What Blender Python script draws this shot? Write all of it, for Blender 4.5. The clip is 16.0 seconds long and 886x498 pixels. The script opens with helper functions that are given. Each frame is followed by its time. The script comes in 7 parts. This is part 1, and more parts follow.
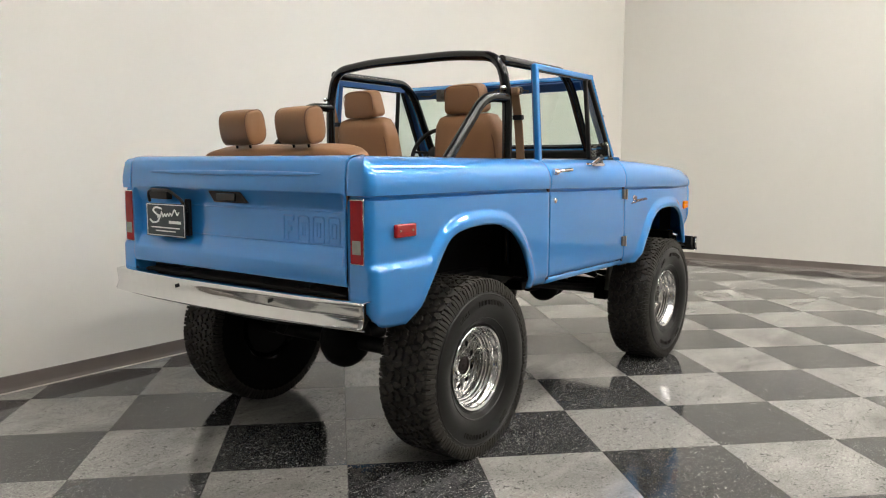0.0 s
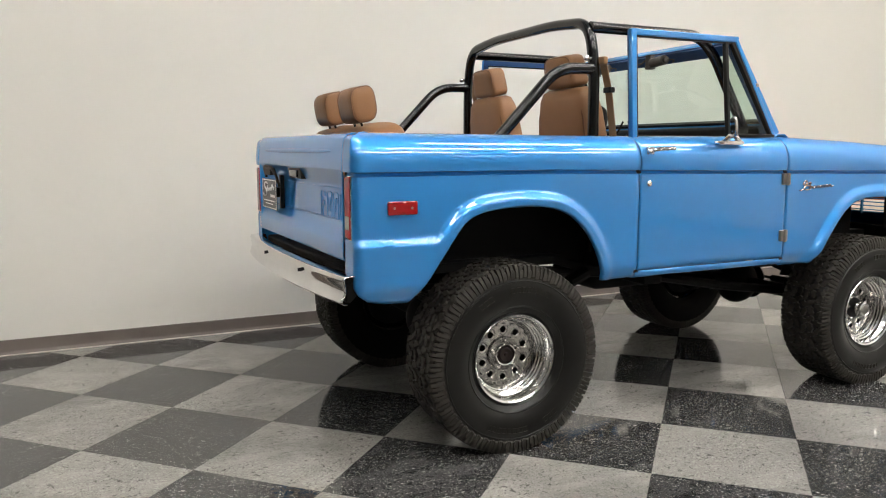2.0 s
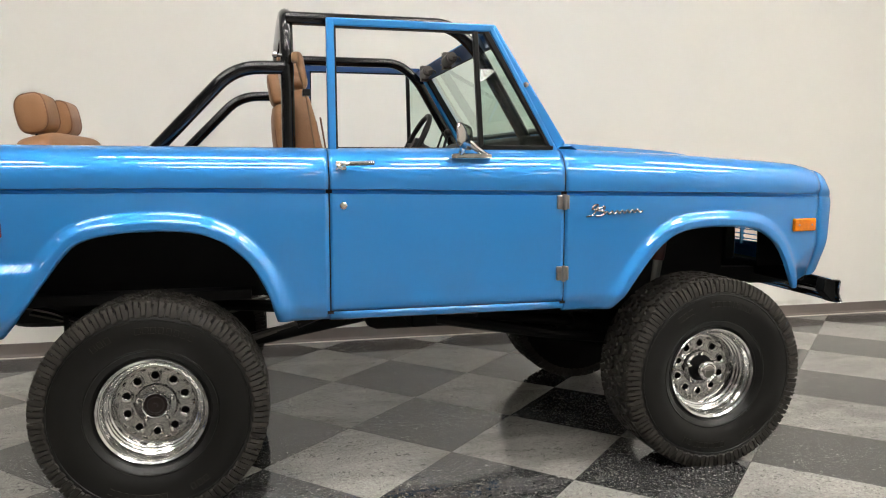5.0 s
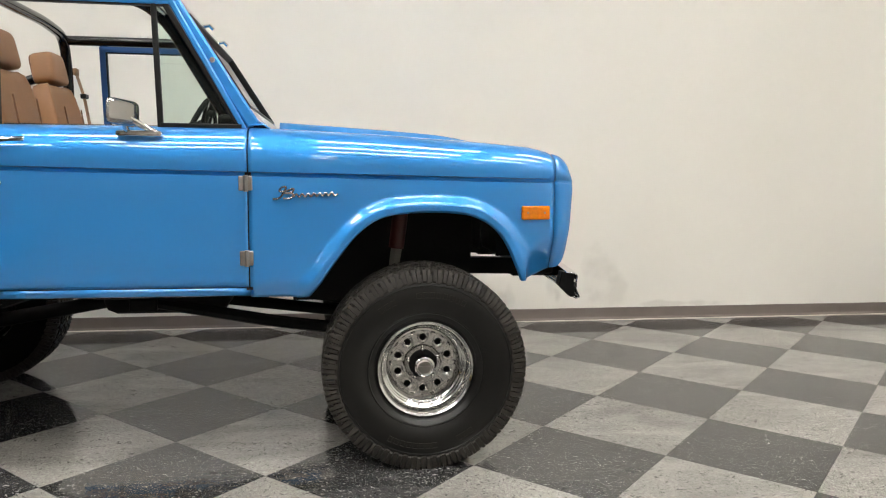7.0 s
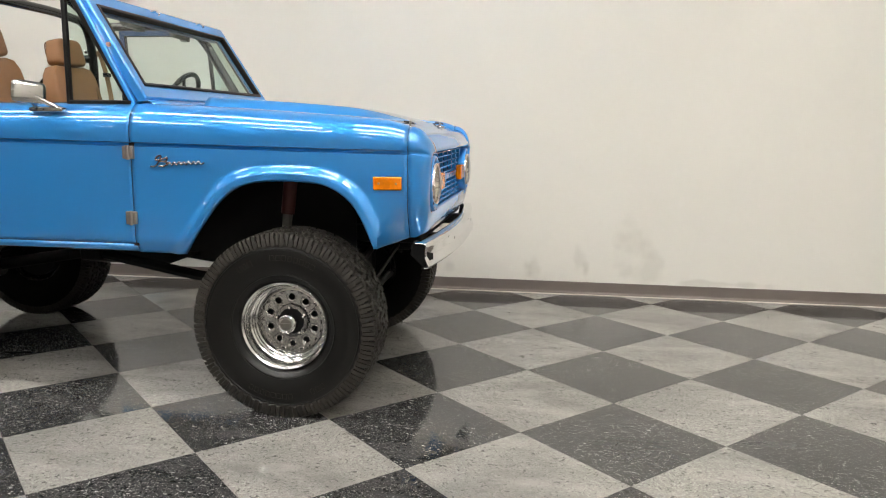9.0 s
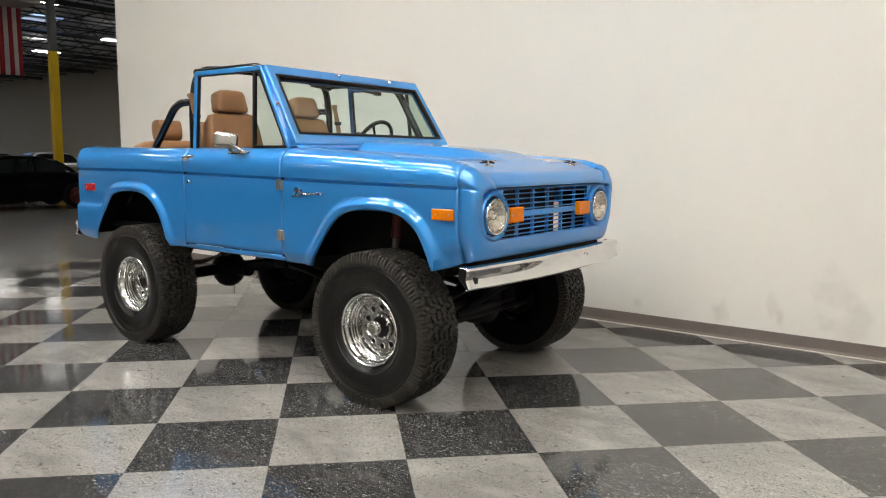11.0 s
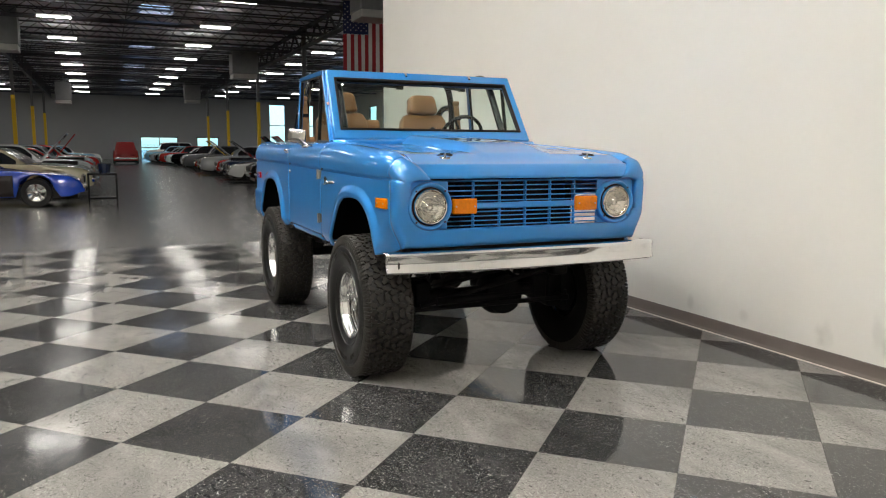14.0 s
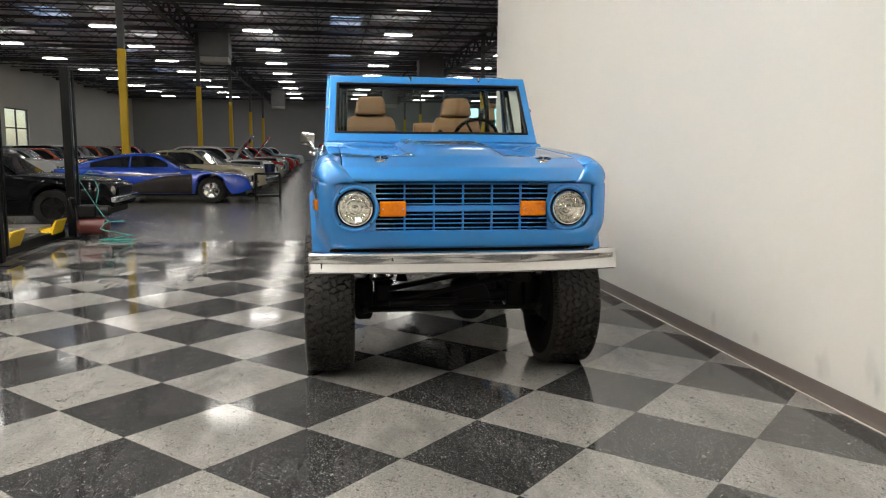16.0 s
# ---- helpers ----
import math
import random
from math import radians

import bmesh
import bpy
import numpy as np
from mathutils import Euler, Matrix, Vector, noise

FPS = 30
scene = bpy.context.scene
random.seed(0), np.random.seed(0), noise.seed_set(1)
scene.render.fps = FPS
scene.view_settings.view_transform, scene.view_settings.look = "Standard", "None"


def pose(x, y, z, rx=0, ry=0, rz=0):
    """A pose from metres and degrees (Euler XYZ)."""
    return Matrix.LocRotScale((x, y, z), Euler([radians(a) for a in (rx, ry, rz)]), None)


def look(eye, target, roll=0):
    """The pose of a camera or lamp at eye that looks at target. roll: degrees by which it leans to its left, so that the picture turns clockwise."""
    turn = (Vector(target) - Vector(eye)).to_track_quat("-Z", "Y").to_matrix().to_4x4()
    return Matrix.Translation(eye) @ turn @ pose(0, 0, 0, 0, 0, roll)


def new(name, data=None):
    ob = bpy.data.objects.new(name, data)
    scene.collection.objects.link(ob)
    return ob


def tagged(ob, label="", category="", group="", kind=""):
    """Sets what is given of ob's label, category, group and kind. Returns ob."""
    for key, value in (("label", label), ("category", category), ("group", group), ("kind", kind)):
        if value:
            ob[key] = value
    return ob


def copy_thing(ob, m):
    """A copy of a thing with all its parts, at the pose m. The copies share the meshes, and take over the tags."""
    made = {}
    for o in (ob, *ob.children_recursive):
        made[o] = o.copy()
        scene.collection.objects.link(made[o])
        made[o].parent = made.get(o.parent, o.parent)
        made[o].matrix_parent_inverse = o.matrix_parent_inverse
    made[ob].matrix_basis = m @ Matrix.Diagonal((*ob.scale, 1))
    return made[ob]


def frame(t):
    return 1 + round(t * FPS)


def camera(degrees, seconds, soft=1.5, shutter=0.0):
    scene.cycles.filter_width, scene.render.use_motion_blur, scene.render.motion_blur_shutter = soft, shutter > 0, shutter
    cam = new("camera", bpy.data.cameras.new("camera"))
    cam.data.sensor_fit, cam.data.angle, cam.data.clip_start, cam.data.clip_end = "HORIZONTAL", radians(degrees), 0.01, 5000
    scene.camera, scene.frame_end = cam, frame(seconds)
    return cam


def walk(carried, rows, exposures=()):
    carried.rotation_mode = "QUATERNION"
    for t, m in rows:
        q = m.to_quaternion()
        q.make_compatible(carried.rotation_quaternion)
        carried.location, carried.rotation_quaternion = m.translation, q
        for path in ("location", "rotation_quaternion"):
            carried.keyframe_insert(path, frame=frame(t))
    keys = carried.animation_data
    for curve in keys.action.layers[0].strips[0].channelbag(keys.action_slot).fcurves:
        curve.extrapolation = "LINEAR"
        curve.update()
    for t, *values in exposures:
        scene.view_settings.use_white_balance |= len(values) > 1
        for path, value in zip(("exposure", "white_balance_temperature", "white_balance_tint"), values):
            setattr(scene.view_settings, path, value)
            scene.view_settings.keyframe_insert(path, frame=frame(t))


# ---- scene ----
cam = camera(60.9, 16.0, soft=1.1)
PATH = [
    (0, (-4.035, -2.776, 1.388), (-2.451, -1.579, 1.158), 0.1),
    (0.5, (-3.799, -3.077, 1.361), (-2.370, -1.697, 1.129), 0.1),
    (1, (-3.525, -3.334, 1.357), (-2.287, -1.783, 1.113), -0),
    (1.5, (-3.190, -3.500, 1.357), (-2.147, -1.813, 1.099), -0.1),
    (2, (-2.844, -3.618, 1.350), (-1.997, -1.825, 1.084), -0.1),
    (2.5, (-2.487, -3.662, 1.355), (-1.823, -1.798, 1.067), -0.2),
    (3, (-2.109, -3.695, 1.369), (-1.604, -1.782, 1.081), -0.2),
    (3.5, (-1.748, -3.716, 1.385), (-1.309, -1.784, 1.115), -0.2),
    (4, (-1.419, -3.701, 1.363), (-0.987, -1.762, 1.121), -0.3),
    (4.5, (-1.115, -3.708, 1.355), (-0.660, -1.774, 1.122), -0.25),
    (5, (-0.755, -3.722, 1.335), (-0.288, -1.789, 1.115), 0.0),
    (5.2, (-0.615, -3.735, 1.328), (-0.147, -1.802, 1.118), 0.0),
    (7.3, (1.027, -3.895, 1.267), (1.281, -1.925, 1.028), 0.57),
    (7.5, (1.198, -3.919, 1.264), (1.421, -1.947, 1.012), 0.5),
    (8, (1.586, -3.946, 1.284), (1.756, -1.974, 0.996), 0.52),
    (8.5, (1.964, -3.929, 1.302), (1.956, -1.954, 0.986), 0.6),
    (9, (2.352, -3.984, 1.322), (2.066, -2.032, 0.997), 0.6),
    (9.5, (2.738, -3.985, 1.332), (2.181, -2.091, 1.012), 0.54),
    (10, (3.120, -3.962, 1.346), (2.318, -2.155, 1.052), 0.4),
    (10.2, (3.287, -3.950, 1.352), (2.392, -2.184, 1.070), 0.4),
    (12.3, (4.724, -3.209, 1.360), (3.195, -1.938, 1.150), 0.3),
    (12.5, (4.838, -3.097, 1.351), (3.265, -1.878, 1.142), 0.3),
    (13, (5.103, -2.815, 1.369), (3.440, -1.726, 1.139), 0.3),
    (13.5, (5.308, -2.481, 1.357), (3.562, -1.537, 1.111), 0.2),
    (14, (5.481, -2.148, 1.365), (3.672, -1.338, 1.100), 0.3),
    (14.5, (5.635, -1.813, 1.366), (3.771, -1.139, 1.100), 0.32),
    (15, (5.743, -1.448, 1.381), (3.833, -0.919, 1.110), 0.35),
    (15.5, (5.841, -1.083, 1.380), (3.901, -0.677, 1.115), 0.36),
    (16, (5.895, -0.735, 1.379), (3.936, -0.430, 1.116), 0.37),
]
EXPOSURE = [(0, 0.0), (10.2, 0.0), (12.3, 0.0), (16, 0.0)]
walk(cam, [(t, look(eye, target, roll)) for t, eye, target, roll in PATH], EXPOSURE)

# ---- world and light ----
world = bpy.data.worlds.new("sky")
scene.world = world
world.use_nodes = True
wn = world.node_tree
sky = wn.nodes.new("ShaderNodeTexSky")
sky.sky_type, sky.sun_disc = "NISHITA", False
sky.sun_elevation, sky.sun_rotation = radians(40), radians(120)
wn.links.new(sky.outputs[0], wn.nodes["Background"].inputs[0])
wn.nodes["Background"].inputs[1].default_value = 0.45
LAMP_POWER = 14.0      # emission of the hall strips
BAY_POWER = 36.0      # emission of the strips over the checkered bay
LAMP_Z = 6.72
LAMP_ROWS = (-17.0, -10.4, -3.75, 2.75, 9.6, 16.2)
LAMP_X = [-78.4 + 6.8 * i for i in range(11)]
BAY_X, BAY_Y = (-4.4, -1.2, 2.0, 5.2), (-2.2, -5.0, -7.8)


# ---- materials ----
def nodes_of(name):
    m = bpy.data.materials.new(name)
    m.use_nodes = True
    return m, m.node_tree, m.node_tree.nodes["Principled BSDF"]


def rgb(c):
    return (*c, 1.0)


def plain(name, color, rough=0.5, metal=0.0, vary=0.12, scale=9.0, bump=0.0, bump_scale=120.0, coat=0.0, spec=0.5, rvary=0.1, fine=0.0, wave=0.0):
    """Principled surface with slow colour variation, uneven gloss and optional grain."""
    m, nt, b = nodes_of(name)
    N, L = nt.nodes.new, nt.links.new
    tc = N("ShaderNodeTexCoord")
    n1 = N("ShaderNodeTexNoise")
    n1.inputs["Scale"].default_value, n1.inputs["Detail"].default_value = scale, 6
    L(tc.outputs["Object"], n1.inputs["Vector"])
    mix = N("ShaderNodeMix")
    mix.data_type = "RGBA"
    lo = [c * (1 - vary) for c in color]
    hi = [min(1, c * (1 + vary)) for c in color]
    mix.inputs["A"].default_value, mix.inputs["B"].default_value = rgb(lo), rgb(hi)
    L(n1.outputs["Fac"], mix.inputs["Factor"])
    out = mix.outputs["Result"]
    if fine:
        n3 = N("ShaderNodeTexNoise")
        n3.inputs["Scale"].default_value, n3.inputs["Detail"].default_value = bump_scale * 1.7, 2
        L(tc.outputs["Object"], n3.inputs["Vector"])
        mul = N("ShaderNodeMix")
        mul.data_type, mul.blend_type = "RGBA", "OVERLAY"
        mul.inputs["Factor"].default_value = fine
        L(out, mul.inputs["A"])
        L(n3.outputs["Fac"], mul.inputs["B"])
        out = mul.outputs["Result"]
    L(out, b.inputs["Base Color"])
    n2 = N("ShaderNodeTexNoise")
    n2.inputs["Scale"].default_value, n2.inputs["Detail"].default_value = scale * 3, 5
    L(tc.outputs["Object"], n2.inputs["Vector"])
    mr = N("ShaderNodeMapRange")
    mr.inputs["To Min"].default_value, mr.inputs["To Max"].default_value = max(0.02, rough - rvary * rough), min(1, rough + rvary * rough)
    L(n2.outputs["Fac"], mr.inputs["Value"])
    L(mr.outputs["Result"], b.inputs["Roughness"])
    b.inputs["Metallic"].default_value = metal
    b.inputs["Specular IOR Level"].default_value = spec
    b.inputs["Coat Weight"].default_value = coat
    b.inputs["Coat Roughness"].default_value = 0.025
    if wave:                 # slow ripple of sprayed and polished paint
        n5 = N("ShaderNodeTexNoise")
        n5.inputs["Scale"].default_value, n5.inputs["Detail"].default_value = 5.0, 3
        L(tc.outputs["Object"], n5.inputs["Vector"])
        b5 = N("ShaderNodeBump")
        b5.inputs["Strength"].default_value, b5.inputs["Distance"].default_value = wave, 0.01
        L(n5.outputs["Fac"], b5.inputs["Height"])
        L(b5.outputs["Normal"], b.inputs["Coat Normal"])
    if bump:
        n4 = N("ShaderNodeTexNoise")
        n4.inputs["Scale"].default_value, n4.inputs["Detail"].default_value = bump_scale, 4
        L(tc.outputs["Object"], n4.inputs["Vector"])
        bp = N("ShaderNodeBump")
        bp.inputs["Strength"].default_value, bp.inputs["Distance"].default_value = bump, 0.002
        L(n4.outputs["Fac"], bp.inputs["Height"])
        L(bp.outputs["Normal"], b.inputs["Normal"])
    return m


def glow(name, color, power):
    m, nt, b = nodes_of(name)
    b.inputs["Base Color"].default_value = rgb(color)
    b.inputs["Emission Color"].default_value = rgb(color)
    b.inputs["Emission Strength"].default_value = power
    return m


def glassy(name, color, rough=0.0, film=0.06):
    """Thin pane: mostly clear, with a real mirror film that grows at grazing angles."""
    m, nt, b = nodes_of(name)
    N, L = nt.nodes.new, nt.links.new
    tr = N("ShaderNodeBsdfTransparent")
    tr.inputs["Color"].default_value = rgb(color)
    gl = N("ShaderNodeBsdfGlossy")
    gl.inputs["Roughness"].default_value = rough
    lw = N("ShaderNodeLayerWeight")
    lw.inputs["Blend"].default_value = 0.5
    pw = N("ShaderNodeMath")
    pw.operation = "POWER"
    pw.inputs[1].default_value = 5.0
    L(lw.outputs["Facing"], pw.inputs[0])
    fr = N("ShaderNodeMath")
    fr.operation = "MULTIPLY_ADD"
    fr.inputs[1].default_value, fr.inputs[2].default_value = 0.90, film
    L(pw.outputs[0], fr.inputs[0])
    mx = N("ShaderNodeMixShader")
    L(fr.outputs[0], mx.inputs[0])
    L(tr.outputs[0], mx.inputs[1])
    L(gl.outputs[0], mx.inputs[2])
    L(mx.outputs[0], nt.nodes["Material Output"].inputs["Surface"])
    return m


def tile_material(name, base, fleck_light, fleck_dark, light_amount, dark_amount):
    """Polished vinyl tile with chips of a second colour, scuffs and wax streaks."""
    m, nt, b = nodes_of(name)
    N, L = nt.nodes.new, nt.links.new
    tc = N("ShaderNodeTexCoord")
    geo = N("ShaderNodeNewGeometry")
    oi = N("ShaderNodeObjectInfo")
    big = N("ShaderNodeTexNoise")
    big.inputs["Scale"].default_value, big.inputs["Detail"].default_value = 2.3, 7
    L(geo.outputs["Position"], big.inputs["Vector"])
    c0 = N("ShaderNodeMix")
    c0.data_type = "RGBA"
    c0.inputs["A"].default_value, c0.inputs["B"].default_value = rgb([c * 0.82 for c in base]), rgb([c * 1.15 for c in base])
    add = N("ShaderNodeMath")
    add.operation = "MULTIPLY_ADD"
    add.inputs[1].default_value = 0.35
    L(oi.outputs["Random"], add.inputs[0])
    half = N("ShaderNodeMath")
    half.operation = "MULTIPLY"
    half.inputs[1].default_value = 0.75
    L(big.outputs["Fac"], half.inputs[0])
    L(half.outputs[0], add.inputs[2])
    L(add.outputs[0], c0.inputs["Factor"])
    out = c0.outputs["Result"]
    for color, amount, sc, stretch in ((fleck_light, light_amount, 56, (1, 1.9, 1)), (fleck_dark, dark_amount, 80, (2.0, 1, 1)), (fleck_light, light_amount + 0.012, 130, (1.6, 1, 1)), (fleck_dark, dark_amount + 0.02, 36, (1, 1.3, 1))):
        mp = N("ShaderNodeMapping")
        mp.inputs["Scale"].default_value = stretch
        mp.inputs["Rotation"].default_value = (0, 0, 0.6)
        L(geo.outputs["Position"], mp.inputs["Vector"])
        nz = N("ShaderNodeTexNoise")
        nz.inputs["Scale"].default_value, nz.inputs["Detail"].default_value, nz.inputs["Roughness"].default_value = sc, 2.5, 0.6
        L(mp.outputs[0], nz.inputs["Vector"])
        rp = N("ShaderNodeMapRange")
        nz.inputs["Distortion"].default_value = 1.1
        rp.inputs["From Min"].default_value, rp.inputs["From Max"].default_value = amount, amount + 0.022
        L(nz.outputs["Fac"], rp.inputs["Value"])
        c1 = N("ShaderNodeMix")
        c1.data_type = "RGBA"
        c1.inputs["B"].default_value = rgb(color)
        L(out, c1.inputs["A"])
        L(rp.outputs[0], c1.inputs["Factor"])
        out = c1.outputs["Result"]
    # drag marks: thin pale scratches and dull dark smears
    for rot, sc, stretch, lo, hi, color, amount in ((0.5, 5.0, (1, 26, 1), 0.66, 0.72, [min(1, c * 1.9 + 0.03) for c in base], 0.40), (2.2, 6.0, (1, 30, 1), 0.68, 0.73, [c * 0.30 for c in base], 0.75), (0.0, 1.1, (1, 1.6, 1), 0.48, 0.66, [c * 0.50 for c in base], 0.55), (1.0, 2.2, (1, 3.2, 1), 0.50, 0.70, [c * 1.45 + 0.015 for c in base], 0.40)):
        mp = N("ShaderNodeMapping")
        mp.inputs["Rotation"].default_value, mp.inputs["Scale"].default_value = (0, 0, rot), stretch
        L(geo.outputs["Position"], mp.inputs["Vector"])
        nz = N("ShaderNodeTexNoise")
        nz.inputs["Scale"].default_value, nz.inputs["Detail"].default_value, nz.inputs["Distortion"].default_value = sc, 5, 0.6
        L(mp.outputs[0], nz.inputs["Vector"])
        rp = N("ShaderNodeMapRange")
        rp.inputs["From Min"].default_value, rp.inputs["From Max"].default_value, rp.inputs["To Max"].default_value = lo, hi, amount
        L(nz.outputs["Fac"], rp.inputs["Value"])
        c1 = N("ShaderNodeMix")
        c1.data_type = "RGBA"
        c1.inputs["B"].default_value = rgb(color)
        L(out, c1.inputs["A"])
        L(rp.outputs[0], c1.inputs["Factor"])
        out = c1.outputs["Result"]
    L(out, b.inputs["Base Color"])
    sm = N("ShaderNodeTexNoise")
    sm.inputs["Scale"].default_value, sm.inputs["Detail"].default_value = 1.6, 8
    L(geo.outputs["Position"], sm.inputs["Vector"])
    mr = N("ShaderNodeMapRange")
    mr.inputs["From Min"].default_value, mr.inputs["From Max"].default_value = 0.3, 0.7
    mr.inputs["To Min"].default_value, mr.inputs["To Max"].default_value = 0.045, 0.12
    L(sm.outputs["Fac"], mr.inputs["Value"])
    L(mr.outputs[0], b.inputs["Roughness"])
    b.inputs["Specular IOR Level"].default_value = 0.44
    nb = N("ShaderNodeTexNoise")
    nb.inputs["Scale"].default_value, nb.inputs["Detail"].default_value = 7.0, 3
    L(geo.outputs["Position"], nb.inputs["Vector"])
    bp = N("ShaderNodeBump")
    bp.inputs["Strength"].default_value, bp.inputs["Distance"].default_value = 0.05, 0.004
    L(nb.outputs["Fac"], bp.inputs["Height"])
    nf = N("ShaderNodeTexNoise")             # the chips stand a hair proud under the wax
    nf.inputs["Scale"].default_value, nf.inputs["Detail"].default_value = 55.0, 3
    L(geo.outputs["Position"], nf.inputs["Vector"])
    bf = N("ShaderNodeBump")
    bf.inputs["Strength"].default_value, bf.inputs["Distance"].default_value = 0.035, 0.002
    L(nf.outputs["Fac"], bf.inputs["Height"])
    L(bp.outputs["Normal"], bf.inputs["Normal"])
    L(bf.outputs["Normal"], b.inputs["Normal"])
    return m


def wall_material(name, color, stains=()):
    """Rolled wall paint: orange-peel relief, faint roller bands, a few grey smudges."""
    m, nt, b = nodes_of(name)
    N, L = nt.nodes.new, nt.links.new
    geo = N("ShaderNodeNewGeometry")
    n1 = N("ShaderNodeTexNoise")
    n1.inputs["Scale"].default_value, n1.inputs["Detail"].default_value = 0.9, 6
    L(geo.outputs["Position"], n1.inputs["Vector"])
    c = N("ShaderNodeMix")
    c.data_type = "RGBA"
    c.inputs["A"].default_value, c.inputs["B"].default_value = rgb([k * 0.96 for k in color]), rgb([min(1, k * 1.03) for k in color])
    L(n1.outputs["Fac"], c.inputs["Factor"])
    out = c.outputs["Result"]
    rag = N("ShaderNodeTexNoise")
    rag.inputs["Scale"].default_value, rag.inputs["Detail"].default_value, rag.inputs["Roughness"].default_value = 5, 2.5, 0.45
    L(geo.outputs["Position"], rag.inputs["Vector"])
    for x0, z0, rx, rz, amount in stains:       # scuffs and dried splashes at the foot of the wall
        sub = N("ShaderNodeVectorMath")
        sub.operation = "SUBTRACT"
        sub.inputs[1].default_value = (x0, 0, z0)
        L(geo.outputs["Position"], sub.inputs[0])
        mul = N("ShaderNodeVectorMath")
        mul.operation = "MULTIPLY"
        mul.inputs[1].default_value = (1 / rx, 0, 1 / rz)
        L(sub.outputs[0], mul.inputs[0])
        ln = N("ShaderNodeVectorMath")
        ln.operation = "LENGTH"
        L(mul.outputs[0], ln.inputs[0])
        ad = N("ShaderNodeMath")
        ad.operation = "MULTIPLY_ADD"
        ad.inputs[1].default_value = 3.2
        L(rag.outputs["Fac"], ad.inputs[0])
        L(ln.outputs["Value"], ad.inputs[2])
        rm = N("ShaderNodeMapRange")
        rm.interpolation_type = "SMOOTHSTEP"
        rm.inputs["From Min"].default_value, rm.inputs["From Max"].default_value = 2.7, 1.7
        rm.inputs["To Max"].default_value = amount
        L(ad.outputs[0], rm.inputs["Value"])
        sc = N("ShaderNodeMix")
        sc.data_type = "RGBA"
        sc.inputs["B"].default_value = (0.28, 0.26, 0.22, 1)
        L(out, sc.inputs["A"])
        L(rm.outputs[0], sc.inputs["Factor"])
        out = sc.outputs["Result"]
    L(out, b.inputs["Base Color"])
    b.inputs["Roughness"].default_value = 0.62
    n2 = N("ShaderNodeTexNoise")
    n2.inputs["Scale"].default_value, n2.inputs["Detail"].default_value = 160, 3
    L(geo.outputs["Position"], n2.inputs["Vector"])
    bp = N("ShaderNodeBump")
    bp.inputs["Strength"].default_value, bp.inputs["Distance"].default_value = 0.15, 0.001
    L(n2.outputs["Fac"], bp.inputs["Height"])
    L(bp.outputs["Normal"], b.inputs["Normal"])
    return m


BLUE = plain("blue_paint", (0.029, 0.252, 0.655), 0.45, 0.50, 0.012, 2.5, coat=1.0, spec=0.10, rvary=0.02, wave=0.20)
BLUE.node_tree.nodes["Principled BSDF"].inputs["Coat IOR"].default_value = 1.78
BLUE.node_tree.nodes["Principled BSDF"].inputs["Coat IOR"].default_value = 1.78
BLUE.node_tree.nodes["Principled BSDF"].inputs["Coat Roughness"].default_value = 0.012
# Navy of the inner faces, with the header's shade put into the colour.
BLUE_IN = plain("shaded_inner_blue", (0.015, 0.065, 0.20), 0.4, 0.0, 0.08, 4)
BLACK = plain("black_powder_coat", (0.003, 0.003, 0.0035), 0.14, 0.0, 0.2, 6, spec=0.35, coat=0.35)
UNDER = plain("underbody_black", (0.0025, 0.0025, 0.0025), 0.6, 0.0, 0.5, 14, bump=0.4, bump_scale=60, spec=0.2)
RUBBER = plain("tyre_rubber", (0.0040, 0.0038, 0.0035), 0.33, 0.0, 0.45, 7, bump=0.12, bump_scale=220, spec=0.42, rvary=0.25)
# Matte copy of the tyre rubber, so the shaded inner walls stay dark.
RUBBER_DULL = plain("dull_rubber", (0.0045, 0.0042, 0.004), 0.8, 0.0, 0.3, 9, bump=0.2, bump_scale=120, spec=0.12)
TREAD = plain("tread_rubber", (0.022, 0.019, 0.015), 0.62, 0.0, 0.5, 18, bump=0.35, bump_scale=160, spec=0.4)
TRIM = plain("rubber_trim", (0.008, 0.008, 0.008), 0.42, 0.0, 0.2, 20, spec=0.22)
CHROME = plain("chrome", (0.78, 0.775, 0.76), 0.07, 1.0, 0.02, 12, rvary=0.2)
CHROME_W = plain("worn_chrome", (0.74, 0.74, 0.74), 0.06, 1.0, 0.06, 22, rvary=0.8)
RIM = plain("rim_chrome", (0.62, 0.615, 0.60), 0.15, 1.0, 0.05, 30, rvary=0.3)
SATIN = plain("satin_chrome", (0.46, 0.45, 0.435), 0.16, 1.0, 0.04, 25, rvary=0.15)
STEEL_DIRTY = plain("dirty_steel", (0.10, 0.095, 0.085), 0.55, 0.6, 0.4, 30)
STEEL = plain("bare_steel", (0.35, 0.33, 0.30), 0.38, 1.0, 0.25, 20)
RUST = plain("hub_rust", (0.016, 0.009, 0.008), 0.6, 0.4, 0.4, 60)
TAN = plain("tan_vinyl", (0.258, 0.127, 0.055), 0.50, 0.0, 0.10, 5, bump=0.5, bump_scale=190, fine=0.25)
TAN_SEAM = plain("tan_seam", (0.14, 0.06, 0.026), 0.6, 0.0, 0.1, 30)
BELT = plain("tan_webbing", (0.26, 0.145, 0.07), 0.7, 0.0, 0.1, 40, bump=0.5, bump_scale=300)
AMBER = plain("amber_lens", (0.66, 0.185, 0.003), 0.12, 0.0, 0.30, 70, spec=0.35, coat=0.15)
RED = plain("red_lens", (0.30, 0.006, 0.008), 0.10, 0.0, 0.15, 50, coat=0.6)
